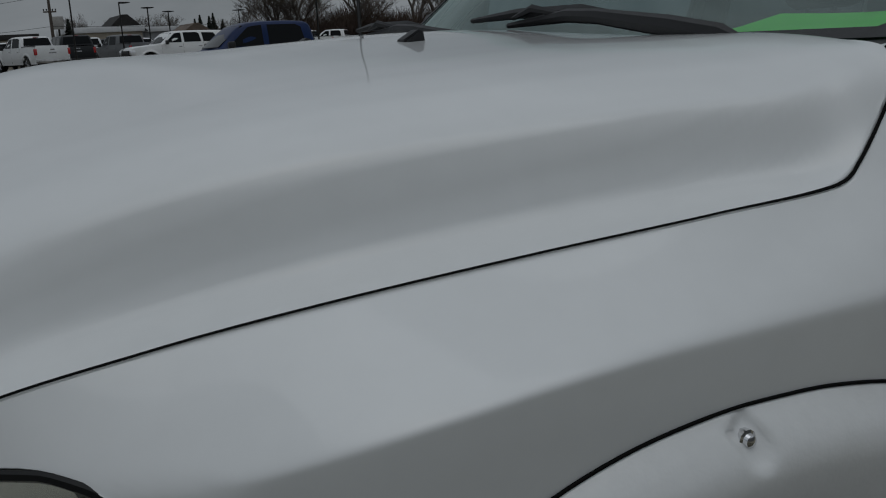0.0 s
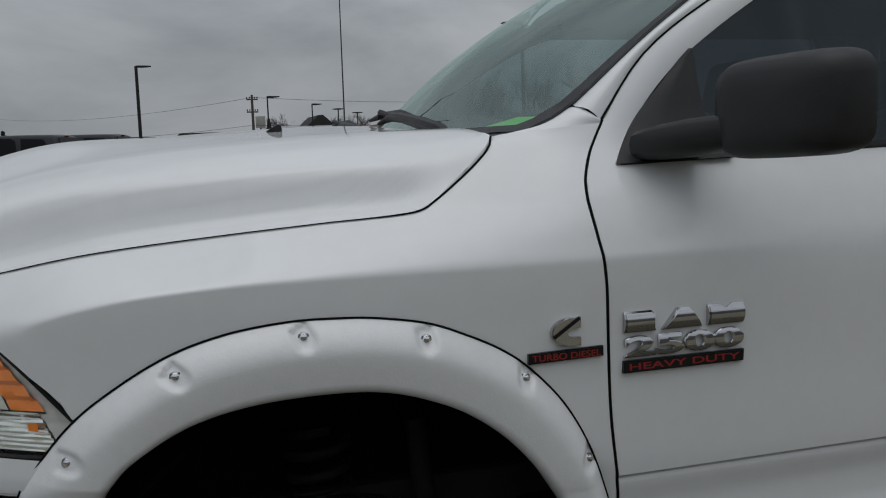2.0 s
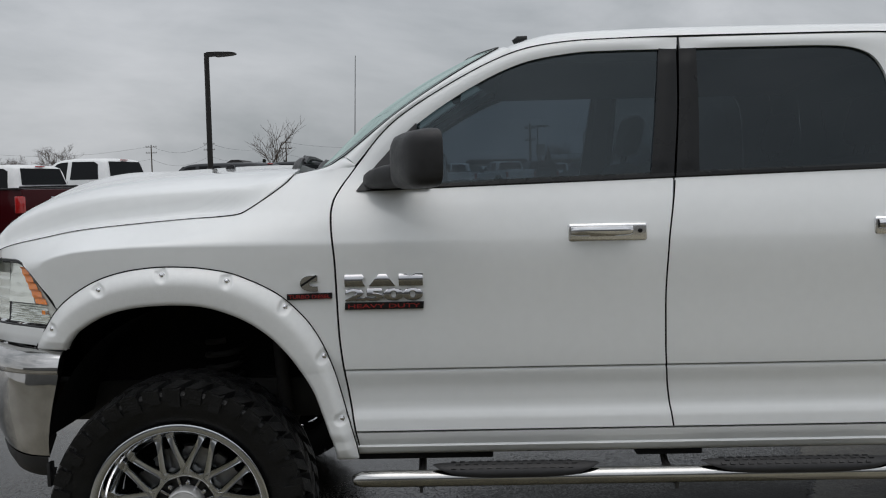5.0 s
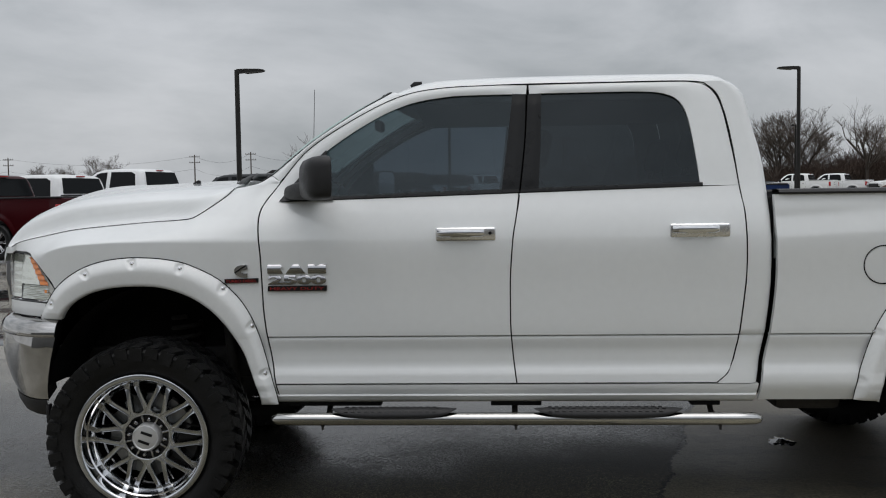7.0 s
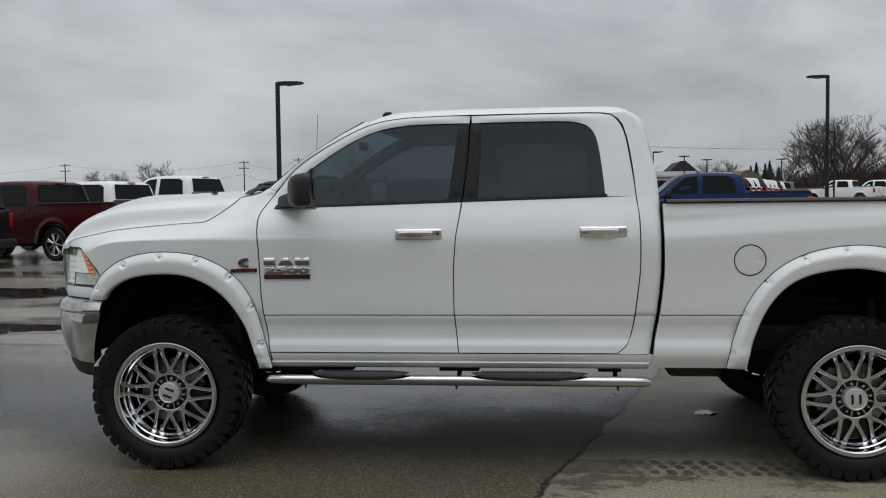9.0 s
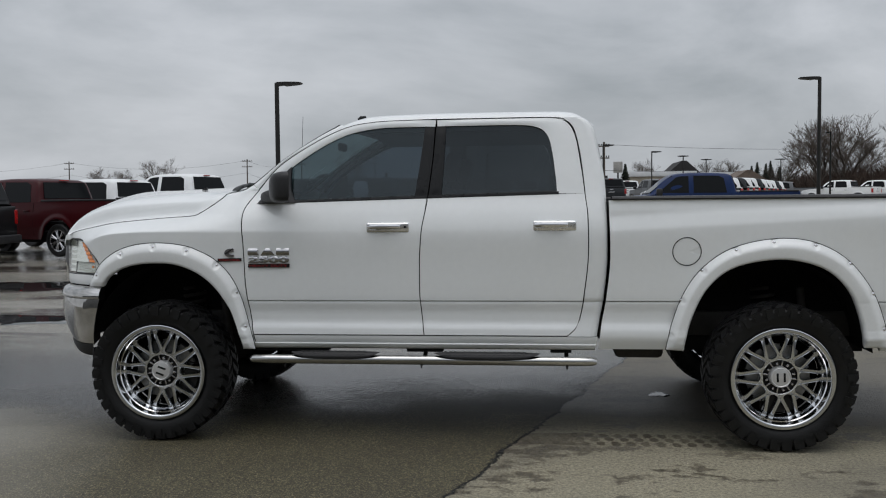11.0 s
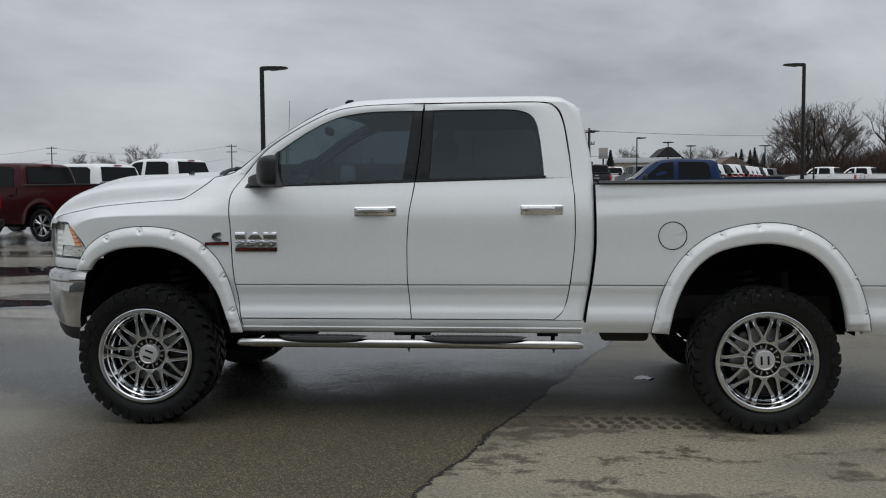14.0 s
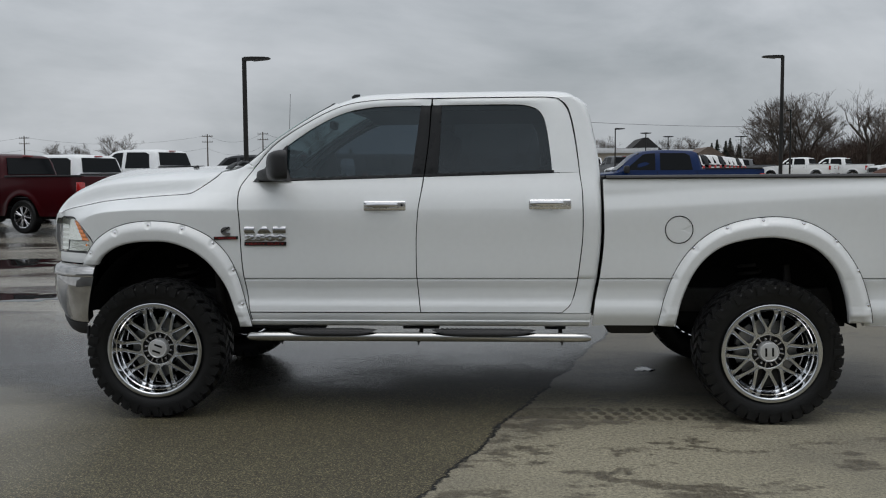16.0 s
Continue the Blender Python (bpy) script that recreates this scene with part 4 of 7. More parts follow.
bm = bmesh.new()
half = [(-0.43, -0.035), (-0.51, -0.025), (-0.60, 0.010), (-0.685, 0.065), (-0.77, 0.15), (-0.845, 0.27), (-0.905, 0.46), (-0.95, 0.75), (-0.965, 1.01)]
plan = [tuple(p) for p in resample(half, 34)]
plan += [(x, 2 * MID - y) for x, y in plan[-2::-1]]
rows = []
for i, (x, y) in enumerate(plan):
    a = min(i, len(plan) - 1 - i) / 33
    row = []
    for off, z in ((0.13, 0.950), (0.075, 0.957), (0.045, 0.955), (0.024, 0.946), (0.010, 0.930), (0.003, 0.908), (0.0, 0.894), (0.001, 0.888), (0.013, 0.880), (0.011, 0.866), (0.008, 0.84), (0.010, 0.78), (0.019, 0.72), (0.034, 0.665), (0.054, 0.625), (0.066, 0.608)):
        q = off * (1.0 - 0.15 * a)
        lean = -0.075 * smooth(0.95, 0.55, z) * (1 - smooth(0.0, 0.35, a))
        yy = y + q * (1 - 0.6 * a) if y <= MID else y - q * (1 - 0.6 * a)
        row.append((x + q * 0.9 * min(1, a * 2.5) + lean, yy, z - 0.03 * (1 - smooth(0.0, 0.4, a)) * smooth(0.8, 0.6, z)))
    rows.append(row)
sheet(bm, rows)
bumper = part("front_bumper", bm, DIRTY_CHROME, truck, "chrome front bumper, road-worn", angle=30)
for row, side in ((rows[0], 1), (rows[-1], -1)):
    bm = bmesh.new()
    sheet(bm, [[(x - 0.004 - 0.10 * v, y + side * (0.004 + 0.30 * v), z) for v in (0, 0.4, 1)] for x, y, z in row])
    part("end_cap", bm, WELL, bumper, "black inner edge")
rows = []
for i, (x, y) in enumerate(plan):
    a = min(i, len(plan) - 1 - i) / 33
    row = []
    for off, z in ((0.060, 0.618), (0.062, 0.585), (0.085, 0.548), (0.11, 0.535), (0.13, 0.56)):
        q = off * (1.0 - 0.15 * a)
        lean = -0.075 * (1 - smooth(0.0, 0.35, a))
        yy = y + q * (1 - 0.6 * a) if y <= MID else y - q * (1 - 0.6 * a)
        row.append((x + q * 0.9 * min(1, a * 2.5) + lean, yy, z - 0.035 * (1 - smooth(0.0, 0.4, a))))
    rows.append(row)
bm = bmesh.new()
sheet(bm, rows)
block(bm, (-0.512, 0.02, 0.475), (-0.498, 0.06, 0.56), 0.004)
part("air_dam", bm, BLACK, bumper, "black plastic lower valance")
bm = bmesh.new()
block(bm, (-0.87, 0.50, 0.99), (-0.76, 1.52, 1.27), 0.03)
grille = part("grille", bm, BLACK, truck, "dark grille with chrome surround")
bm = bmesh.new()
tube(bm, [(-0.872, 0.455, 0.985), (-0.882, 0.45, 1.12), (-0.876, 0.46, 1.262), (-0.925, 1.01, 1.262), (-0.876, 1.56, 1.262), (-0.882, 1.57, 1.12), (-0.872, 1.565, 0.985), (-0.92, 1.01, 0.985), (-0.872, 0.455, 0.985)], 0.020, 8)
tube(bm, [(-0.875, 0.46, 1.14), (-0.92, 1.01, 1.14), (-0.875, 1.56, 1.14)], 0.018, 8)
tube(bm, [(-0.92, 1.01, 1.0), (-0.925, 1.01, 1.26)], 0.018, 8)
part("surround", bm, CHROME, grille, "chrome crossbar and surround")


# mirrors
def build_mirror(s):
    bm = bmesh.new()
    secs = []
    for x, k, z_shift in ((0.700, 0.10, -0.01), (0.704, 0.45, -0.006), (0.716, 0.70, -0.003), (0.738, 0.87, 0), (0.775, 0.97, 0), (0.83, 1.0, 0.002), (0.875, 1.0, 0.003), (0.893, 0.985, 0.003), (0.897, 0.95, 0.003), (0.885, 0.90, 0.003)):
        ring = []
        for q in range(36):
            a = 2 * math.pi * q / 36
            c, d = math.cos(a), math.sin(a)
            ry = 0.122 * math.copysign(abs(c) ** 0.42, c) * k
            rz = 0.094 * math.copysign(abs(d) ** 0.42, d) * k
            ring.append(put(s, 0.80 + (x - 0.80) * 0.56 - 0.38 * ry, -0.165 + ry, 1.582 + z_shift + rz - 0.03 * ry))
        secs.append(ring)
    sheet(bm, secs, close_v=True)
    bm.faces.new([v for v in bm.verts][:36])
    mirror = part("side_mirror", bm, BLACK, near_doors[0] if s > 0 else truck, "black plastic side mirror", angle=45)
    bm = bmesh.new()
    ring = []
    for q in range(36):
        a = 2 * math.pi * q / 36
        c, d = math.cos(a), math.sin(a)
        ry = 0.108 * math.copysign(abs(c) ** 0.42, c)
        ring.append(put(s, 0.8505 - 0.38 * ry, -0.165 + ry, 1.585 + 0.083 * math.copysign(abs(d) ** 0.42, d)))
    bm.faces.new([bm.verts.new(p) for p in ring])
    part("mirror_glass", bm, MIRROR, mirror, "mirror glass")
    bm = bmesh.new()
    rows = []
    for x, y, z, hx, hz in ((0.695, 0.075, 1.522, 0.080, 0.032), (0.705, 0.03, 1.528, 0.076, 0.035), (0.73, -0.02, 1.535, 0.066, 0.036), (0.765, -0.075, 1.542, 0.052, 0.034), (0.80, -0.13, 1.548, 0.036, 0.03)):
        ring = []
        for q in range(16):
            a = 2 * math.pi * q / 16
            c, d = math.cos(a), math.sin(a)
            ring.append(put(s, x + hx * math.copysign(abs(c) ** 0.6, c), y, z + hz * math.copysign(abs(d) ** 0.6, d)))
        rows.append(ring)
    sheet(bm, rows, close_v=True)
    part("mirror_arm", bm, BLACK, mirror)
    bm = bmesh.new()
    left = resample([(0.590, 1.486), (0.615, 1.52), (0.66, 1.578), (0.775, 1.697), (0.80, 1.72)], 12)
    right = resample([(0.845, 1.491), (0.83, 1.52), (0.812, 1.56), (0.802, 1.62), (0.803, 1.718)], 12)
    rows = []
    for a, b in zip(left, right):
        row = []
        for k in range(6):
            x, z = a + (b - a) * k / 5
            row.append(put(s, x, side_y(x, z) - 0.014 * min(1.0, k + 0.4), z))
        rows.append(row)
    sheet(bm, rows, rim=rim_of(s, 0.03))
    part("sail_panel", bm, BLACK, mirror, "black mirror base panel")


build_mirror(1)
build_mirror(-1)


# wheels
def build_wheel():
    wheel = new("wheel")
    wheel.parent = truck
    R, W = 0.44, 0.155
    bm = bmesh.new()
    prof = [(0.290, -0.112), (0.301, -0.127), (0.322, -0.142), (0.36, -0.152), (0.40, -0.150), (0.412, -0.142), (0.414, -0.125), (0.414, -0.06), (0.414, 0.06), (0.414, 0.125), (0.412, 0.142), (0.40, 0.150), (0.36, 0.152), (0.322, 0.142), (0.301, 0.127), (0.290, 0.112)]
    lathe(bm, prof, (0, 0, 0), 72)
    part("tyre", bm, RUBBER, wheel, "black mud-terrain tyre", angle=30)
    bm = bmesh.new()

    def lug(angle, span, y0, y1, r0, r1, skew=0.0, lean=0.0):
        vs = []
        for r in (r0, r1):
            k = 1.0 if r == r0 else 0.86
            for da, y in ((-span * k, y0), (span * k, y0), (span * k, y1), (-span * k, y1)):
                a = angle + da + skew * (y - (y0 + y1) / 2)
                rr = r - lean * max(0.0, abs(y) - 0.12)
                vs.append(bm.verts.new((rr * math.cos(a), y, rr * math.sin(a))))
        lo, hi = vs[:4], vs[4:]
        bm.faces.new(hi)
        for k in range(4):
            bm.faces.new((lo[k], lo[(k + 1) % 4], hi[(k + 1) % 4], hi[k]))

    n = 36
    for k in range(n):
        a = 2 * math.pi * k / n
        st = 2 * math.pi / n
        long = 0.012 if k % 2 else 0.0
        for sgn in (-1, 1):
            o = 0 if sgn < 0 else st * 0.5
            ys = sorted((sgn * 0.155, sgn * 0.088))
            lug(a + o, st * (0.36 if k % 2 else 0.31), ys[0], ys[1], 0.40, 0.441, 1.2 * sgn, 0.35)
            ys = sorted((sgn * (0.158 + long * 0.3), sgn * 0.138))
            lug(a + o, st * 0.30, ys[0], ys[1], 0.385 - long, 0.43, 0, 0.2)
            for y0, y1, ph in ((0.078, 0.048, 0.30), (0.042, 0.008, 0.62)):
                ys = sorted((sgn * y0, sgn * y1))
                lug(a + o + st * ph, st * 0.30, ys[0], ys[1], 0.40, 0.442, -2.2 * sgn)
    tagged(part("tread", bm, RUBBER, wheel, angle=30, flip=False), kind="stuff")
    # rim: rounded flange, deep stepped barrel, ten pairs of parallel spokes on a wide hub ring
    bm = bmesh.new()
    lathe(bm, [(0.2685, -0.121), (0.266, -0.112), (0.263, -0.090), (0.262, -0.080), (0.257, -0.074), (0.255, -0.066), (0.250, -0.050), (0.243, -0.042), (0.239, -0.036), (0.236, -0.02), (0.236, 0.03), (0.258, 0.10), (0.284, 0.122)], (0, 0, 0), 96)
    rim = part("rim", bm, CHROME, wheel, "polished chrome wheel barrel", angle=25)
    bm = bmesh.new()
    lathe(bm, [(0.292, -0.108), (0.297, -0.122), (0.2955, -0.1285), (0.291, -0.131), (0.278, -0.1305), (0.272, -0.1275), (0.2685, -0.121)], (0, 0, 0), 96)
    part("flange", bm, GUNMETAL, rim, "brushed outer rim flange", angle=40)
    count = 10
    section = ((-1.35, 0.050), (-1.12, 0.012), (-0.98, 0.004), (-0.80, 0.0), (-0.45, 0.0014), (0.45, 0.0014), (0.80, 0.0), (0.98, 0.004), (1.12, 0.012), (1.35, 0.050))
    for k in range(count):
        ar = 2 * math.pi * (k + 0.5) / count
        ca, sa = math.cos(ar), math.sin(ar)
        bm = bmesh.new()
        for d in (-1, 1):
            rows = []
            for rr, off, w, y in ((0.098, 0.0315, 0.0135, -0.052), (0.118, 0.0350, 0.0125, -0.0535), (0.140, 0.0335, 0.0115, -0.0535), (0.17, 0.0290, 0.0110, -0.0525), (0.20, 0.0245, 0.0110, -0.050), (0.225, 0.0215, 0.0115, -0.047), (0.236, 0.0215, 0.0145, -0.044), (0.243, 0.022, 0.018, -0.041)):
                rows.append([Vector((rr * ca - (d * off + o * w) * sa, y + dy, rr * sa + (d * off + o * w) * ca)) for o, dy in section])
            sheet(bm, rows)
        # rounded web that closes the slot towards the hub
        rows = []
        for q, dy in ((0.0, 0.0), (0.012, 0.0), (0.016, 0.004), (0.019, 0.012), (0.022, 0.05)):
            row = []
            for i in range(13):
                a = -1.0 + 2.0 * i / 12
                rr = 0.098 + q + 0.016 * abs(a) ** 2.2 * (1 if q else 0)
                row.append(Vector((rr * ca - 0.027 * a * sa, -0.0525 + dy, rr * sa + 0.027 * a * ca)))
            rows.append(row)
        sheet(bm, rows)
        part("spoke", bm, GUNMETAL, wheel, "forked chrome spoke", angle=30)
    bm = bmesh.new()
    lathe(bm, [(0.096, -0.022), (0.0985, -0.046), (0.1005, -0.052), (0.103, -0.0535), (0.109, -0.0535), (0.112, -0.05), (0.113, -0.01)], (0, 0, 0), 60)
    part("hub_ring", bm, GUNMETAL, wheel, angle=30)
    bm = bmesh.new()
    lathe(bm, [(0.0, -0.024), (0.0985, -0.024)], (0, 0, 0), 40)
    pocket = part("lug_pocket", bm, FRAME_STEEL, wheel, "dark lug recess")
    for k in range(8):
        bm = bmesh.new()
        block(bm, (0.060, -0.046, -0.005), (0.098, -0.020, 0.005), 0.003, 2, Matrix.Rotation(-2 * math.pi * (k + 0.75) / 8, 4, "Y"))
        part("divider", bm, BADGE, pocket)
    bm = bmesh.new()
    lathe(bm, [(0.0, 0.02), (0.13, 0.02), (0.13, 0.06)], (0, 0, 0), 32)
    part("hub", bm, FRAME_STEEL, wheel, "dark steel wheel hub")
    for k in range(8):
        a = 2 * math.pi * (k + 0.25) / 8
        bm = bmesh.new()
        lathe(bm, [(0.0, -0.066), (0.005, -0.065), (0.0095, -0.058), (0.0105, -0.022)], (0.080 * math.cos(a), 0, 0.080 * math.sin(a)), 6)
        part("lug_nut", bm, CHROME, wheel, "chrome lug nut")
    bm = bmesh.new()
    lathe(bm, [(0.0, -0.0795), (0.046, -0.078), (0.050, -0.0765), (0.054, -0.080), (0.058, -0.078), (0.061, -0.070), (0.062, -0.022)], (0, 0, 0), 40)
    cap = part("centre_cap", bm, CAP_WHITE, wheel, "silver-grey centre cap")
    for z in (-0.02, 0.02):
        bm = bmesh.new()
        block(bm, (-0.026, -0.0815, z - 0.006), (0.026, -0.0765, z + 0.006), 0.001)
        part("emblem_bar", bm, SATIN, cap, "plain black bar")
    bm = bmesh.new()
    lathe(bm, [(0.05, 0.015), (0.185, 0.015), (0.185, 0.05), (0.05, 0.05)], (0, 0, 0), 48)
    disc = part("brake_disc", bm, BRAKE, wheel, "bright steel brake disc")
    bm = bmesh.new()
    lathe(bm, [(0.04, 0.085), (0.20, 0.085), (0.243, 0.075), (0.247, 0.085), (0.20, 0.10), (0.04, 0.10)], (0, 0, 0), 40)
    part("dust_shield", bm, WELL, wheel, "dark dust shield")
    # near-black strip laid over the back of the chrome barrel
    bm = bmesh.new()
    lathe(bm, [(0.255, 0.09), (0.283, 0.124), (0.291, 0.126), (0.30, 0.118)], (0, 0, 0), 40)
    part("inner_lip", bm, WELL, rim, "dark inner rim lip")
    bm = bmesh.new()
    block(bm, (0.115, 0.0, -0.10), (0.222, 0.08, 0.10), 0.015)
    part("caliper", bm, FRAME_STEEL, disc, "dark brake caliper")
    for ob in list(wheel.children):
        if ob.name.split(".")[0] in ("tyre", "tread"):
            ob.scale = (0.986, 1.06, 0.986)
        else:
            ob.scale = (1.01, 1, 1.01)
            ob.location.y = -0.028
    return wheel


wheel = build_wheel()
wheel.matrix_basis = pose(-0.006, 0.008, 0.434, 0, 20, 2.0)
for x, y, turn, spin in ((3.80, 0.002, 0, 88), (0.0, 2 * MID - 0.008, 182, 40), (3.80, 2 * MID - 0.002, 180, 10)):
    copy_thing(wheel, pose(x, y, 0.434, 0, spin, turn))

# underbody
bm = bmesh.new()
block(bm, (-0.7, 0.47, 0.60), (4.9, 0.57, 0.76), 0.015)
chassis = part("chassis", bm, FRAME_STEEL, truck, "dark steel ladder frame")
bm = bmesh.new()
block(bm, (-0.7, 1.45, 0.60), (4.9, 1.55, 0.76), 0.015)
part("frame_rail", bm, FRAME_STEEL, chassis)
for x in (0.55, 1.6, 2.7, 3.2, 4.6):
    bm = bmesh.new()
    block(bm, (x - 0.06, 0.57, 0.62), (x + 0.06, 1.45, 0.72), 0.01)
    part("crossmember", bm, FRAME_STEEL, chassis)
for x in (0.0, 3.797):
    bm = bmesh.new()
    tube(bm, [(x, 0.16, 0.44), (x, 1.86, 0.44)], 0.05, 10)
    lathe(bm, [(0.0, -0.17), (0.10, -0.14), (0.17, 0.0), (0.10, 0.14), (0.0, 0.17)], (x, 1.01 if x else 1.35, 0.44), 16)
    part("axle", bm, FRAME_STEEL, chassis)
    for y in (0.42, 1.60):
        bm = bmesh.new()
        tube(bm, [(x + 0.28, y, 0.46), (x + 0.24, y, 0.92)], [0.03, 0.024], 10)
        turns = [(x + 0.02 + 0.07 * math.cos(k * 0.7), y + 0.05 + 0.07 * math.sin(k * 0.7), 0.52 + 0.40 * k / 70) for k in range(71)]
        tube(bm, turns, 0.012, 6)
        part("suspension_strut", bm, FRAME_STEEL, chassis)
bm = bmesh.new()
block(bm, (0.9, 0.7, 0.52), (1.9, 1.3, 0.78), 0.06)
block(bm, (2.85, 0.15, 0.50), (3.15, 0.50, 0.62), 0.03)
tube(bm, [(1.9, 1.0, 0.62), (3.7, 1.0, 0.48)], 0.05, 10)
tube(bm, [(1.2, 1.35, 0.56), (2.8, 1.4, 0.56), (3.3, 1.4, 0.78), (4.3, 1.4, 0.78), (4.7, 1.6, 0.62)], 0.045, 10)
part("drivetrain", bm, FRAME_STEEL, chassis)
bm = bmesh.new()
block(bm, (-0.6, 0.55, 0.8), (0.45, 1.47, 1.3), 0.05)
part("engine_bay", bm, WELL, chassis)
# floor of the cab and of the bed, tailgate and rear bumper
bm = bmesh.new()
block(bm, (0.5, 0.06, 0.62), (2.7, 1.96, 0.68), 0.02)
block(bm, (2.84, 0.52, 0.86), (4.98, 1.50, 0.92), 0.01)
for y0, y1 in ((0.1, 0.54), (1.48, 1.92)):
    block(bm, (2.9, y0, 1.17), (4.9, y1, 1.21), 0.01)
block(bm, (2.84, 0.06, 0.75), (2.88, 1.96, 1.48), 0.01)
part("floor_pan", bm, WELL, truck)
bm = bmesh.new()
block(bm, (4.93, 0.05, 0.80), (4.985, 1.97, 1.49), 0.015)
block(bm, (4.90, 0.05, 1.475), (4.995, 1.97, 1.50), 0.01)
part("tailgate", bm, WHITE, truck, "white tailgate")
bm = bmesh.new()
block(bm, (4.96, 0.04, 0.56), (5.14, 1.98, 0.74), 0.03)
part("rear_bumper", bm, DIRTY_CHROME, truck, "chrome rear bumper")
for s in (1, -1):
    bm = bmesh.new()
    a, b = put(s, 4.90, 0.012, 1.05), put(s, 4.99, 0.12, 1.36)
    block(bm, [min(p, q) for p, q in zip(a, b)], [max(p, q) for p, q in zip(a, b)], 0.015)
    part("tail_lamp", bm, RED_LENS, truck, "red tail lamp")


# side steps
def build_step(s):
    bm = bmesh.new()
    y, z = -0.075, 0.522
    pts = [put(s, 0.575, y + 0.01, z - 0.004), put(s, 0.60, y, z)] + [put(s, x, y, z) for x in np.linspace(0.7, 2.62, 12)] + [put(s, 2.70, y, z), put(s, 2.722, y + 0.01, z - 0.004)]
    tube(bm, [(px, py, pz - 0.008) for px, py, pz in pts], [0.018, 0.026] + [0.028] * 12 + [0.026, 0.018], 20)
    step = part("side_step", bm, STEP_STEEL, truck, "polished oval side step bar", angle=50)
    for x0, x1 in ((0.84, 1.40), (1.74, 2.39)):
        bm = bmesh.new()
        rows = []
        for k in range(61):
            t = k / 60
            x = x0 + (x1 - x0) * t
            w = max((1 - abs(2 * t - 1) ** 4.0), 0.02) ** 0.6
            row = []
            for a in range(13):
                q = radians(95 - 93 * w + (93 + 55) * w * a / 12)
                ring = 0.0365 + 0.009 * w * math.sin(math.pi * a / 12) ** 0.35 + 0.0012 * (k % 2)
                row.append(put(s, x, y - ring * math.cos(q), z + ring * math.sin(q)))
            rows.append(row)
        sheet(bm, rows)
        pad = part("step_pad", bm, BLACK, step, "black ribbed rubber step pad")
        bm = bmesh.new()
        for i in range(int((x1 - x0 - 0.12) / 0.03)):
            for a in (48, 70, 92):
                cx, q = x0 + 0.07 + i * 0.03 + (0.015 if a == 70 else 0), radians(a)
                m = pose(*put(s, cx, y - 0.0465 * math.cos(q), z + 0.0465 * math.sin(q)), (90 - a) * s, 0, 0)
                block(bm, (-0.008, -0.004, -0.003), (0.008, 0.004, 0.001), 0, matrix=m)
        tagged(part("grip_stud", bm, BLACK, pad), kind="stuff")
    for x in (0.80, 1.66, 2.55):
        bm = bmesh.new()
        tube(bm, [put(s, x, y, z - 0.03), put(s, x, 0.10, z - 0.02), put(s, x, 0.25, 0.62)], 0.014, 6)
        tube(bm, [put(s, x, y - 0.005, z - 0.03), put(s, x, y - 0.005, z - 0.055)], 0.006, 6)
        part("bracket", bm, FRAME_STEEL, step)
    for x0, x1 in ((0.575, 1.05), (1.55, 1.78), (2.45, 2.58)):
        bm = bmesh.new()
        a, b = put(s, x0, 0.05, 0.545), put(s, x1, 0.12, 0.575)
        block(bm, [min(p, q) for p, q in zip(a, b)], [max(p, q) for p, q in zip(a, b)], 0.005)
        part("mount_plate", bm, WELL, step)


build_step(1)
build_step(-1)


# badges of the near front door and fender
def pillow(bm, z0, z1, face_y, sink):
    """Bend the front of a raised badge so that it falls away towards its upper and lower edges."""
    for k in range(1, 6):
        bmesh.ops.bisect_plane(bm, geom=bm.verts[:] + bm.edges[:] + bm.faces[:], plane_co=(0, 0, z0 + (z1 - z0) * k / 6), plane_no=(0, 0, 1))
    for v in bm.verts:
        if v.co.y < face_y:
            v.co.y += sink * (2 * (v.co.z - z0) / (z1 - z0) - 1) ** 2


def lettering(name, text, x, y, z, width, height, mat, parent, depth=0.002, label="", bold=0.0):
    cu = bpy.data.curves.new(name, "FONT")
    cu.body, cu.size, cu.extrude, cu.offset = text, 1.0, 0.05, bold
    if depth > 0.005:
        cu.bevel_depth, cu.bevel_resolution, cu.offset = 0.035, 1, bold - 0.035
    tmp = new(name + "_outline", cu)
    me = bpy.data.meshes.new_from_object(tmp.evaluated_get(bpy.context.evaluated_depsgraph_get()))
    bpy.data.objects.remove(tmp)
    co = np.array([v.co for v in me.vertices])
    lo, hi = co.min(0), co.max(0)
    bm = bmesh.new()
    bm.from_mesh(me)
    bpy.data.meshes.remove(me)
    for v in bm.verts:
        a, b, c = ((v.co[k] - lo[k]) / (hi[k] - lo[k]) for k in range(3))
        v.co = (x + a * width, y - c * depth, z + b * height)
    if depth > 0.005:
        pillow(bm, z, z + height, y - 0.6 * depth, 0.55 * depth)
    return part(name, bm, mat, parent, label, angle=25)


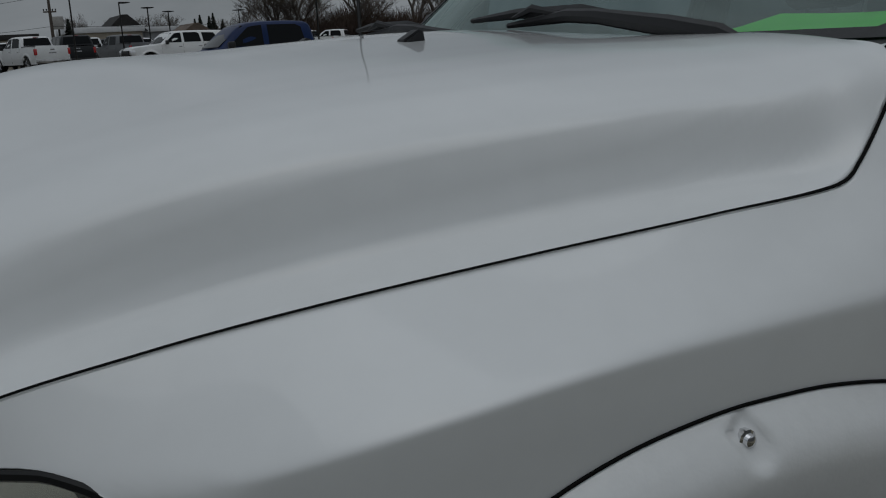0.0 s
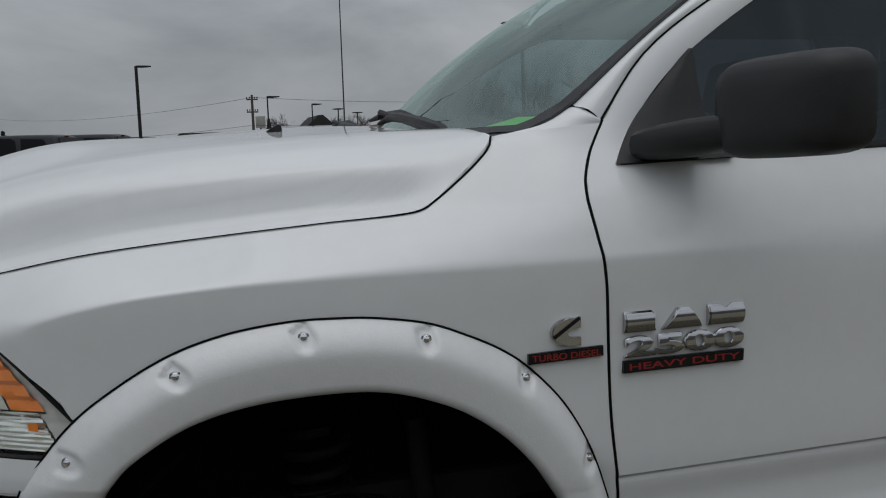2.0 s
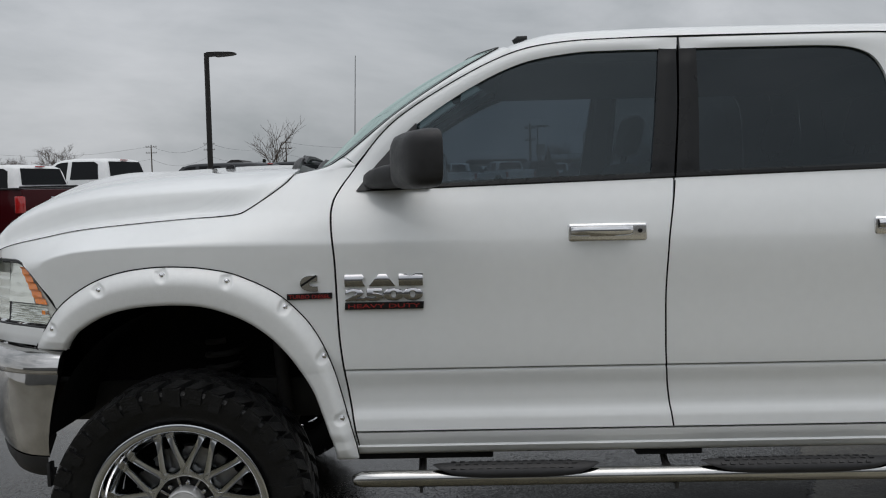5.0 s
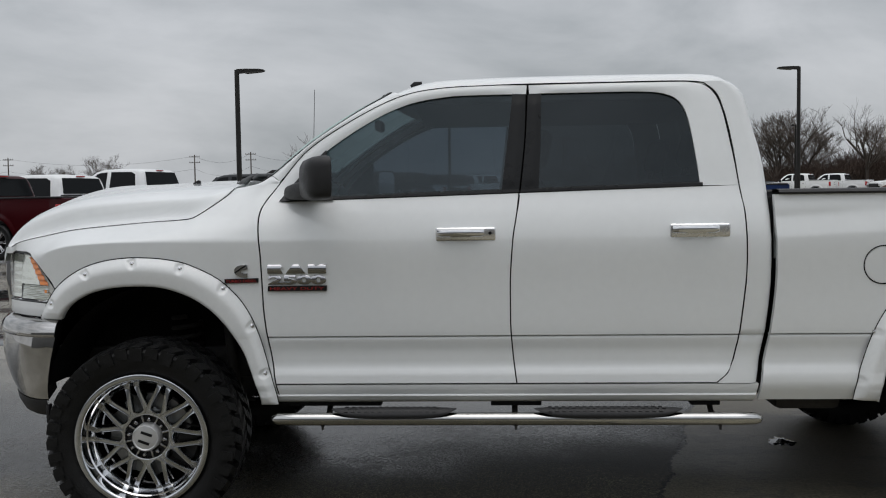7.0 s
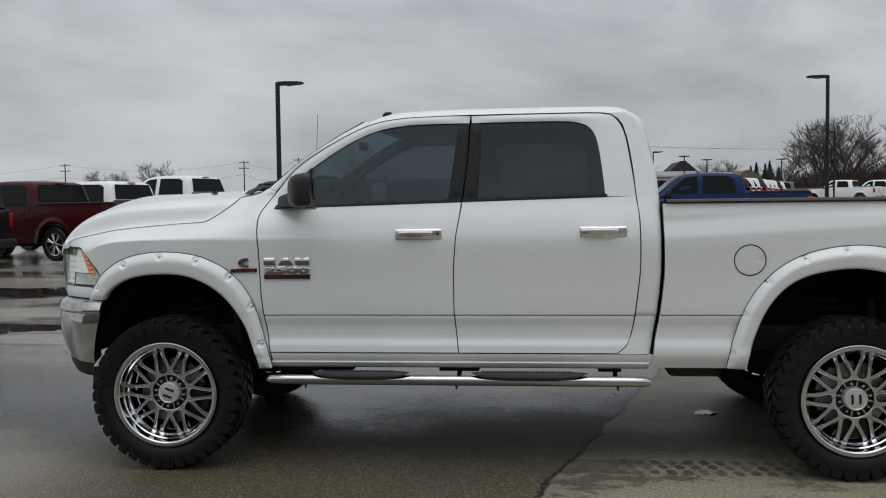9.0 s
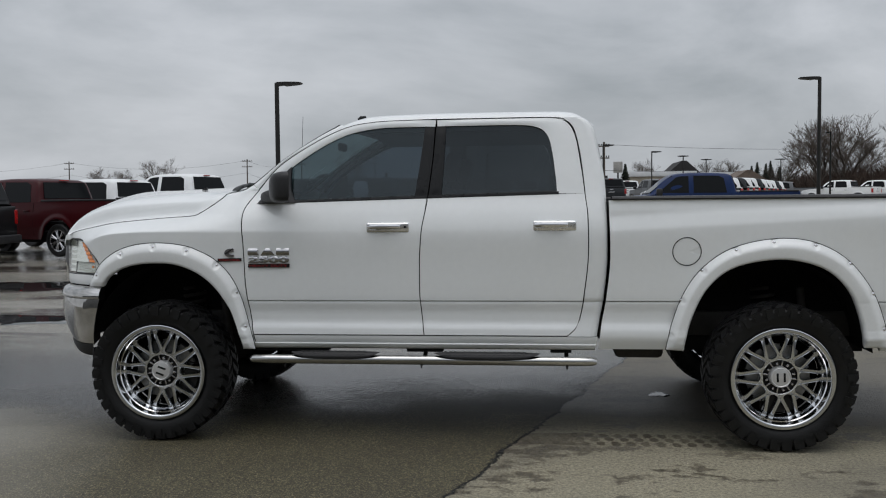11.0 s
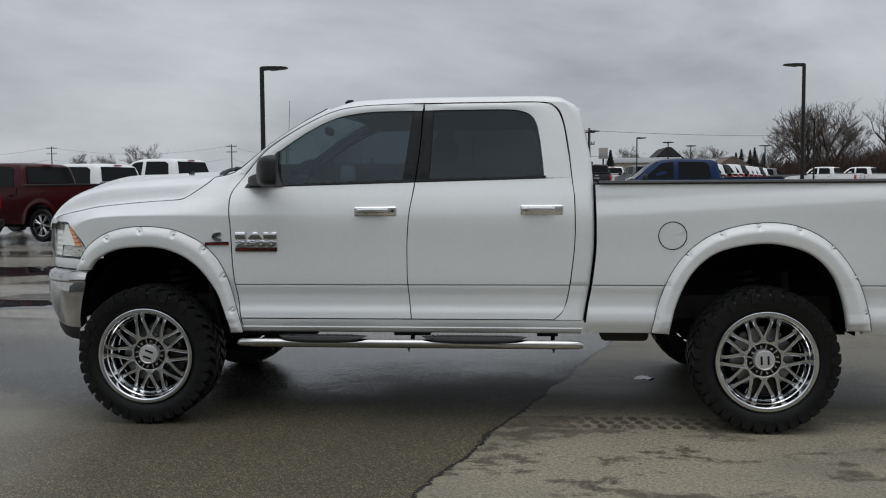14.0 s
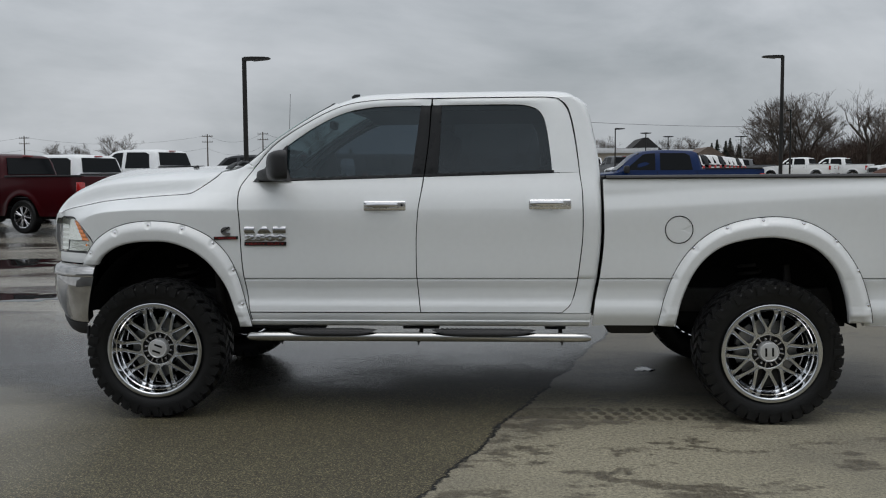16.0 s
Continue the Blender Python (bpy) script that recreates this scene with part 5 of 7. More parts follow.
fd = near_doors[0]
BADGE_Y = -0.007
bm = bmesh.new()
plate(bm, [(0.550, 1.083), (0.818, 1.083), (0.820, 1.107), (0.552, 1.107)], BADGE_Y - 0.006, BADGE_Y + 0.004, 0.002)
plate_hd = part("badge_bar", bm, SATIN, fd, "black badge bar with red lettering")
lettering("badge_lettering", "HEAVY DUTY", 0.562, BADGE_Y - 0.0055, 1.088, 0.246, 0.0135, RED_PRINT, plate_hd, 0.0012, "red lettering", 0.01)
lettering("model_number", "2500", 0.552, BADGE_Y + 0.002, 1.112, 0.266, 0.043, BADGE, fd, 0.011, "raised chrome number", 0.05)
for outline in ([(0.552, 1.162), (0.552, 1.203), (0.612, 1.203), (0.619, 1.194), (0.610, 1.181), (0.622, 1.162)],
                [(0.634, 1.162), (0.668, 1.203), (0.694, 1.203), (0.724, 1.162)],
                [(0.736, 1.162), (0.736, 1.203), (0.762, 1.203), (0.777, 1.192), (0.792, 1.203), (0.818, 1.203), (0.818, 1.162)]):
    bm = bmesh.new()
    plate(bm, outline, BADGE_Y - 0.015, BADGE_Y + 0.004, 0.003, 2)
    pillow(bm, 1.162, 1.203, BADGE_Y - 0.009, 0.008)
    part("badge_block", bm, BADGE, fd, "raised chrome badge shape")
bm = bmesh.new()
plate(bm, [(0.354, 1.120), (0.508, 1.123), (0.508, 1.143), (0.354, 1.140)], BADGE_Y - 0.006, BADGE_Y + 0.004, 0.002)
engine_bar = part("badge_bar", bm, SATIN, truck, "black fender badge bar with red lettering")
lettering("badge_lettering", "TURBO DIESEL", 0.360, BADGE_Y - 0.0055, 1.1245, 0.142, 0.0125, RED_PRINT, engine_bar, 0.0012, "red lettering", 0.01)
bm = bmesh.new()
arc = [(0.460, 1.203)] + [(0.436 - 0.036 * math.sin(math.pi * k / 10) if 0 < k < 10 else 0.436, 1.176 + 0.027 * math.cos(math.pi * k / 10)) for k in range(11)] + [(0.460, 1.149), (0.460, 1.165), (0.443, 1.165)] + [(0.440 - 0.010 * math.sin(math.pi * k / 6), 1.174 - 0.009 * math.cos(math.pi * k / 6)) for k in range(7)] + [(0.460, 1.183)]
plate(bm, arc, BADGE_Y - 0.010, BADGE_Y + 0.004, 0.002)
emblem = part("engine_emblem", bm, BADGE, truck, "curved chrome fender emblem")
bm = bmesh.new()
block(bm, (-0.032, -0.001, -0.0035), (0.032, 0.001, 0.0035), 0, matrix=pose(0.430, BADGE_Y - 0.0105, 1.185, 0, -33, 0))
part("emblem_band", bm, SATIN, emblem, "dark diagonal band")


# cabin
bm = bmesh.new()
rows = []
for x, z in ((0.44, 1.50), (0.50, 1.515), (0.62, 1.52), (0.76, 1.51), (0.84, 1.47), (0.86, 1.38), (0.82, 1.22), (0.80, 0.90)):
    rows.append([(x - 0.10 * (1 - ((y - MID) / 0.87) ** 2) * (1 if z > 1.5 else 0.3), y, z) for y in np.linspace(0.15, 1.87, 18)])
sheet(bm, rows)
part("dashboard", bm, INTERIOR, truck, "dark dashboard")
bm = bmesh.new()
lathe(bm, [(0.175, -0.014), (0.19, -0.014), (0.20, 0.0), (0.19, 0.014), (0.175, 0.014), (0.168, 0)], (0, 0, 0), 32, close=True)
block(bm, (-0.17, -0.012, -0.03), (0.17, 0.012, 0.02), 0.01)
block(bm, (-0.02, -0.012, -0.17), (0.02, 0.012, 0.0), 0.01)
for v in bm.verts:
    v.co = pose(1.02, 0.52, 1.36, 0, 0, 90) @ pose(0, 0, 0, 28, 0, 0) @ v.co
tube(bm, [(0.82, 0.52, 1.28), (1.02, 0.52, 1.36)], 0.03, 10)
part("steering_wheel", bm, INTERIOR, truck, "black steering wheel")


def build_seat(x, y, w):
    bm = bmesh.new()
    block(bm, (x - 0.28, y - w, 0.86), (x + 0.22, y + w, 1.02), 0.05, 3)
    part_m = Matrix.Translation((x + 0.24, y, 0.98)) @ Matrix.Rotation(radians(14), 4, "Y")
    block(bm, (-0.06, -w, 0.0), (0.06, w, 0.62), 0.05, 3, matrix=part_m)
    seat = part("seat", bm, SEAT, truck, "dark cloth seat")
    bm = bmesh.new()
    block(bm, (-0.045, -0.14, 0.66), (0.045, 0.14, 0.86), 0.05, 3, matrix=part_m)
    tube(bm, [part_m @ Vector((0, -0.05, 0.58)), part_m @ Vector((0, -0.05, 0.72))], 0.008, 6)
    tube(bm, [part_m @ Vector((0, 0.05, 0.58)), part_m @ Vector((0, 0.05, 0.72))], 0.008, 6)
    part("headrest", bm, SEAT, seat, "dark headrest")


for x, y in ((1.38, 0.52), (1.38, 1.50), (2.12, 0.50), (2.12, 1.52)):
    build_seat(x, y, 0.26)
bm = bmesh.new()
sheet(bm, [[(x, y, 1.93 + 0.05 * math.sin(math.pi * (y - 0.24) / 1.54)) for y in np.linspace(0.24, 1.78, 9)] for x in np.linspace(1.15, 2.66, 7)])
part("headliner", bm, INTERIOR, truck)
bm = bmesh.new()
block(bm, (0.93, 0.93, 1.86), (0.97, 1.10, 1.92), 0.015)
part("rear_view_mirror", bm, INTERIOR, truck)
bm = bmesh.new()
sheet(bm, [[(cab_back_x(z) + 0.015, y, z) for y in np.linspace(0.50, 1.52, 9)] for z in np.linspace(1.54, 1.86, 7)], rim=(-0.012, 0, 0))
part("rear_glass", bm, SATIN, truck, "dark rear window")


# ---- ground ----
def ground_z(y):
    """The lot rises gently beyond the truck."""
    return 0.0175 * (min(max(y, 4.0), 60.0) - 4.0)


def ground_material():
    m = bpy.data.materials.new("wet_pavement")
    m.use_nodes = True
    n, l = m.node_tree.nodes, m.node_tree.links
    b = n["Principled BSDF"]
    tc = n.new("ShaderNodeTexCoord")

    def noise_at(scale, detail=5, rough=0.55, stretch=None):
        t = n.new("ShaderNodeTexNoise")
        t.inputs["Scale"].default_value, t.inputs["Detail"].default_value, t.inputs["Roughness"].default_value = scale, detail, rough
        if stretch:
            mp = n.new("ShaderNodeMapping")
            mp.inputs["Scale"].default_value = stretch
            l.new(tc.outputs["Object"], mp.inputs["Vector"])
            l.new(mp.outputs["Vector"], t.inputs["Vector"])
        else:
            l.new(tc.outputs["Object"], t.inputs["Vector"])
        return t.outputs["Fac"]

    def math_node(op, a, b_, c=None):
        t = n.new("ShaderNodeMath")
        t.operation = op
        for k, v in enumerate((a, b_, c)):
            if v is None:
                continue
            if isinstance(v, (int, float)):
                t.inputs[k].default_value = v
            else:
                l.new(v, t.inputs[k])
        return t.outputs[0]

    def ranged(v, a, b_, c, d):
        t = n.new("ShaderNodeMapRange")
        for k, q in zip(("From Min", "From Max", "To Min", "To Max"), (a, b_, c, d)):
            t.inputs[k].default_value = q
        l.new(v, t.inputs["Value"])
        return t.outputs["Result"]

    def mixed(f, a, b_):
        t = n.new("ShaderNodeMix")
        t.data_type = "RGBA"
        l.new(f, t.inputs["Factor"])
        for k, v in (("A", a), ("B", b_)):
            if isinstance(v, tuple):
                t.inputs[k].default_value = (*v, 1)
            else:
                l.new(v, t.inputs[k])
        return t.outputs["Result"]

    sep = n.new("ShaderNodeSeparateXYZ")
    l.new(tc.outputs["Object"], sep.inputs["Vector"])
    wiggle = math_node("ADD", ranged(noise_at(1.6, 3), 0, 1, -0.09, 0.09), ranged(noise_at(20, 4, 0.65), 0, 1, -0.045, 0.045))
    line = math_node("ADD", math_node("SUBTRACT", sep.outputs["X"], math_node("MULTIPLY_ADD", sep.outputs["Y"], 0.29, 2.25)), wiggle)
    new_side = ranged(line, -0.006, 0.006, 0, 1)
    crack = ranged(math_node("ABSOLUTE", math_node("ADD", line, ranged(noise_at(38, 4, 0.7), 0, 1, -0.02, 0.02)), 0), 0.006, 0.016, 1, 0)
    aggregate = noise_at(110, 3, 0.75)
    grain = noise_at(45, 4, 0.7)
    broad = noise_at(0.9, 5, 0.6)
    patches = noise_at(0.22, 4, 0.6)
    streak = noise_at(0.35, 4, 0.55, (0.35, 1.6, 1))
    stones = n.new("ShaderNodeTexVoronoi")
    stones.inputs["Scale"].default_value = 140.0
    l.new(tc.outputs["Object"], stones.inputs["Vector"])
    tone = n.new("ShaderNodeSeparateColor")
    l.new(stones.outputs["Color"], tone.inputs["Color"])
    speck = math_node("MULTIPLY", tone.outputs["Red"], math_node("MULTIPLY", tone.outputs["Red"], ranged(stones.outputs["Distance"], 0.25, 0.6, 1, 0.25)))
    # old asphalt: dark binder with brown and grey stones showing
    old = mixed(speck, (0.040, 0.035, 0.020), (0.50, 0.445, 0.255))
    old = mixed(ranged(math_node('ADD', noise_at(60, 3, 0.7), math_node('MULTIPLY', tone.outputs['Blue'], 0.25)), 0.62, 0.74, 0, 0.7), old, (0.009, 0.0085, 0.007))
    old = mixed(ranged(math_node("MULTIPLY", tone.outputs["Green"], grain), 0.45, 0.6, 0, 0.6), old, (0.24, 0.18, 0.09))
    old = mixed(ranged(broad, 0.35, 0.7, 0.0, 0.35), old, (0.034, 0.027, 0.017))
    # old asphalt turns paler and greyer towards -x, broken up by noise
    greyed = math_node("MULTIPLY", ranged(math_node("ADD", sep.outputs["X"], math_node("MULTIPLY", broad, 1.6)), 0.9, -1.0, 0, 0.9), ranged(sep.outputs["Y"], -3.0, -0.8, 0.45, 1))
    old = mixed(math_node("MULTIPLY", greyed, ranged(aggregate, 0.3, 0.7, 0.6, 1)), old, (0.33, 0.315, 0.275))
    pale = mixed(ranged(grain, 0.25, 0.75, 0, 1), (0.125, 0.112, 0.078), (0.42, 0.384, 0.273))
    pale = mixed(ranged(speck, 0.25, 0.8, 0, 0.6), pale, (0.50, 0.465, 0.36))
    broken = ranged(math_node("ADD", noise_at(26, 4, 0.7), math_node("MULTIPLY", aggregate, 0.5)), 0.60, 0.84, 0.4, 1)
    stains = math_node("MULTIPLY", ranged(math_node("ADD", noise_at(1.5, 7, 0.7, (0.8, 1.7, 1)), math_node("MULTIPLY", noise_at(9, 4), 0.3)), 0.695, 0.74, 0, 1), broken)
    blot = ranged(noise_at(0.7, 5, 0.6), 0.5, 0.66, 0, 0.4)
    pale = mixed(blot, pale, (0.10, 0.092, 0.075))
    pale = mixed(math_node("MULTIPLY", stains, 0.9), pale, (0.048, 0.036, 0.021))
    pale = mixed(ranged(noise_at(70, 3, 0.75), 0.50, 0.62, 0, 0.6), pale, (0.075, 0.068, 0.054))
    # wet prints of a tread, three staggered rows of lugs, smeared where the tyre stopped
    edge = math_node("ADD", sep.outputs["Y"], ranged(noise_at(7, 4), 0, 1, -0.04, 0.04))
    band = ranged(math_node("ABSOLUTE", math_node("SUBTRACT", edge, 0.08), 0), 0.135, 0.155, 1, 0)
    lane = math_node("FLOOR", math_node("MULTIPLY", math_node("ADD", edge, 0.07), 10.0), 0)
    lug = math_node("SINE", math_node("MULTIPLY_ADD", lane, 2.2, math_node("MULTIPLY", sep.outputs["X"], 69.0)), 0)
    between = math_node("ABSOLUTE", math_node("SINE", math_node("MULTIPLY", math_node("ADD", edge, 0.07), 31.416), 0), 0)
    prints = ranged(math_node("ADD", math_node("ADD", lug, between), math_node("MULTIPLY", noise_at(30, 4, 0.7), 2.2)), 1.35, 2.1, 0, 1)
    smear = math_node("MAXIMUM", ranged(math_node("ADD", sep.outputs["X"], broad), 3.15, 3.02, 0, 0.8), ranged(math_node("ADD", sep.outputs["X"], broad), 3.95, 4.05, 0, 0.9))
    tread = math_node("MULTIPLY", math_node("MULTIPLY", band, math_node("MAXIMUM", prints, smear)), ranged(sep.outputs["X"], 4.3, 4.0, 0, 1))
    pale = mixed(math_node("MULTIPLY", tread, ranged(noise_at(4, 4), 0.3, 0.65, 0.35, 0.9)), pale, (0.050, 0.037, 0.023))
    # wet ground under the truck, with the truck's shade mixed into its colour
    wet_shade_ramp = ranged(math_node("ADD", sep.outputs["Y"], ranged(broad, 0.2, 0.8, -0.45, 0.45)), 0.15, 1.05, 0, 1)
    wet_shade = math_node("MULTIPLY", wet_shade_ramp, ranged(sep.outputs["Y"], 5.0, 2.6, 0, 1))
    old = mixed(math_node("MULTIPLY", wet_shade, 0.92), old, (0.009, 0.0085, 0.008))
    # pale side: brown damp, its base colour also darkened for the truck's shade
    pale_wet_shade = math_node("MULTIPLY", ranged(math_node("ADD", sep.outputs["Y"], ranged(broad, 0.2, 0.8, -0.35, 0.35)), 0.10, 0.75, 0, 1), ranged(sep.outputs["Y"], 7.0, 3.0, 0, 1))
    pale = mixed(math_node("MULTIPLY", pale_wet_shade, 0.72), pale, (0.044, 0.036, 0.026))
    far = ranged(sep.outputs["Y"], 2.0, 6.0, 0, 1)
    old = mixed(math_node("MULTIPLY", far, ranged(streak, 0.40, 0.56, 0.0, 0.9)), old, (0.29, 0.275, 0.24))
    slick = math_node("MULTIPLY", ranged(noise_at(0.42, 5, 0.6, (0.42, 1.5, 1)), 0.53, 0.57, 0, 1), ranged(sep.outputs["Y"], 3.4, 5.0, 0, 1))
    old = mixed(math_node("MULTIPLY", slick, 0.9), old, (0.05, 0.04, 0.032))
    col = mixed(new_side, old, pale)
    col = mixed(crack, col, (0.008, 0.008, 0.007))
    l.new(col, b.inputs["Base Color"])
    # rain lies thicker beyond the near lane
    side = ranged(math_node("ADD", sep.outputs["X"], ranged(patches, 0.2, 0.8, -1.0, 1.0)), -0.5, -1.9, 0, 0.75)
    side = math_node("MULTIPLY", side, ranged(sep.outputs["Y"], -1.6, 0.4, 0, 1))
    grit = ranged(math_node("ADD", grain, tone.outputs["Green"]), 0.4, 1.2, -0.5, 0.5)
    near = math_node("MULTIPLY_ADD", ranged(sep.outputs["X"], 0.3, 2.6, 0, 1), -1.25, sep.outputs["Y"])
    film = ranged(math_node("ADD", math_node("ADD", near, ranged(broad, 0.25, 0.75, -0.5, 0.5)), grit), 0.50, 1.55, 0, 1)
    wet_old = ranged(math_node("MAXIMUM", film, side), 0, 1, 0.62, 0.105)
    wet_old = math_node("ADD", wet_old, math_node("MULTIPLY", ranged(streak, 0.4, 0.65, -0.03, 0.16), ranged(sep.outputs["Y"], 1.5, 4.5, 0, 1)))
    wet_old = math_node("MULTIPLY", wet_old, ranged(slick, 0, 1, 1, 0.3))
    wet_pale = ranged(math_node("MAXIMUM", math_node("MAXIMUM", stains, blot), math_node("MULTIPLY", wet_shade, 0.8)), 0, 1, 0.75, 0.42)
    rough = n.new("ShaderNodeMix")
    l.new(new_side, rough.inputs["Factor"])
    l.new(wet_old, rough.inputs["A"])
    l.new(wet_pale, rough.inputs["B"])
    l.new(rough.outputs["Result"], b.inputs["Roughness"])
    b.inputs["Specular IOR Level"].default_value = 0.42
    bump = n.new("ShaderNodeBump")
    bump.inputs["Distance"].default_value = 0.005
    l.new(ranged(math_node("MAXIMUM", film, side), 0, 1, 0.9, 0.16), bump.inputs["Strength"])
    l.new(math_node("SUBTRACT", math_node("ADD", speck, grain), math_node("MULTIPLY", crack, 3.0)), bump.inputs["Height"])
    l.new(bump.outputs["Normal"], b.inputs["Normal"])
    return m


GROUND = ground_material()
ys = [-2500, -600, -150, -40, -15, -8, -5, -3, -1.5, 0, 1.5, 3, 4, 4.8, 6, 8, 11, 15, 20, 27, 36, 48, 58, 60, 63, 80, 120, 200, 500, 3000]
xs = [-3000, -600, -150, -60, -30, -18, -12, -8, -5, -3, -1.5, 0, 1.5, 3, 4.5, 6, 8, 12, 18, 30, 60, 150, 600, 3000]
bm = bmesh.new()
sheet(bm, [[(x, y, ground_z(y)) for x in xs] for y in ys])
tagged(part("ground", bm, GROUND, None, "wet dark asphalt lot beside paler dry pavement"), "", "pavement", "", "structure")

# unseen plain wall, added behind the viewer to hold off low sky light
SKY_BLOCK_GREY = material("sky_block_grey", (0.20, 0.20, 0.20), 0.7, 0, 0, 0.03, 3, 0.12, 0.05)
bm = bmesh.new()
block(bm, (-45, -19.0, 0), (45, -18.0, 6.6), 0.02)
tagged(part("sky_block_wall", bm, SKY_BLOCK_GREY, None, "unseen plain grey wall added to block low sky light"), "", "wall", "", "structure")

# ---- bits that lie on things ----
bm = bmesh.new()
near_edge, far_edge = ((0.465, 0.25, 1.566), (0.456, 0.575, 1.574)), ((0.52, 0.235, 1.594), (0.56, 0.53, 1.598))
rows = []
for u in np.linspace(0, 1, 8):
    a, b = (Vector(e[0]).lerp(Vector(e[1]), u) for e in (near_edge, far_edge))
    rows.append([a.lerp(b, v) + Vector((0, 0, 0.002 * math.sin(4 * u + 3 * v))) for v in np.linspace(0, 1, 6)])
sheet(bm, rows, rim=(0, 0, -0.002))
tagged(part("paper_sheet", bm, GREEN, None, "bright green paper lying on the dashboard"), "", "paper")
WATER = material("standing_water", (0.02, 0.02, 0.02), 0.03, 0, 0, 0.03, 5, 0.1, 0.02)


def puddle(x, y, rx, ry, seed):
    rng = random.Random(seed)
    ph = [rng.uniform(0, 6.28) for _ in range(4)]
    bm = bmesh.new()
    rows = []
    for k in (0.0, 0.5, 0.9, 1.0):
        row = []
        for q in range(48):
            a = 2 * math.pi * q / 48
            r = k * (1 + 0.24 * math.sin(2 * a + ph[0]) + 0.17 * math.sin(3 * a + ph[1]) + 0.13 * math.sin(7 * a + ph[2]) + 0.07 * math.sin(13 * a + ph[3]))
            px, py = x + rx * r * math.cos(a), y + ry * r * math.sin(a)
            row.append((px, py, ground_z(py) + (0.004 if k < 0.95 else 0.001)))
        rows.append(row)
    sheet(bm, rows, close_v=True)
    tagged(part("puddle", bm, WATER, None, "shallow rain puddle on asphalt"), "", "water", "", "structure")


puddle(3.28, 1.49, 0.060, 0.115, 3)
puddle(-3.9, 5.6, 0.75, 0.5, 4)
puddle(-6.4, 9.6, 1.3, 0.6, 5)
puddle(-11.0, 14.2, 1.6, 0.5, 6)


# ---- parked vehicles ----
def paint(name, color):
    return material(name, color, 0.34, 0, 0.16, 0.05, 20, 0.04, 0.05, spec=0.12)


RED_PAINT, LOT_WHITE, BLUE_PAINT = paint("dark_red_paint", (0.038, 0.0013, 0.003)), paint("lot_white_paint", (0.76, 0.77, 0.77)), paint("blue_paint", (0.003, 0.017, 0.075))
DARK_PAINT, BLACK_PAINT, GREY_PAINT = paint("charcoal_paint", (0.03, 0.032, 0.035)), paint("black_paint", (0.010, 0.010, 0.011)), paint("grey_paint", (0.14, 0.145, 0.15))
LOT_GLASS = material("dark_vehicle_glass", (0.005, 0.006, 0.007), 0.1, spec=0.14)
ALLOY = material("alloy_wheel", (0.5, 0.5, 0.51), 0.22, 1.0, 0, 0.03, 20, 0.1, 0.08)


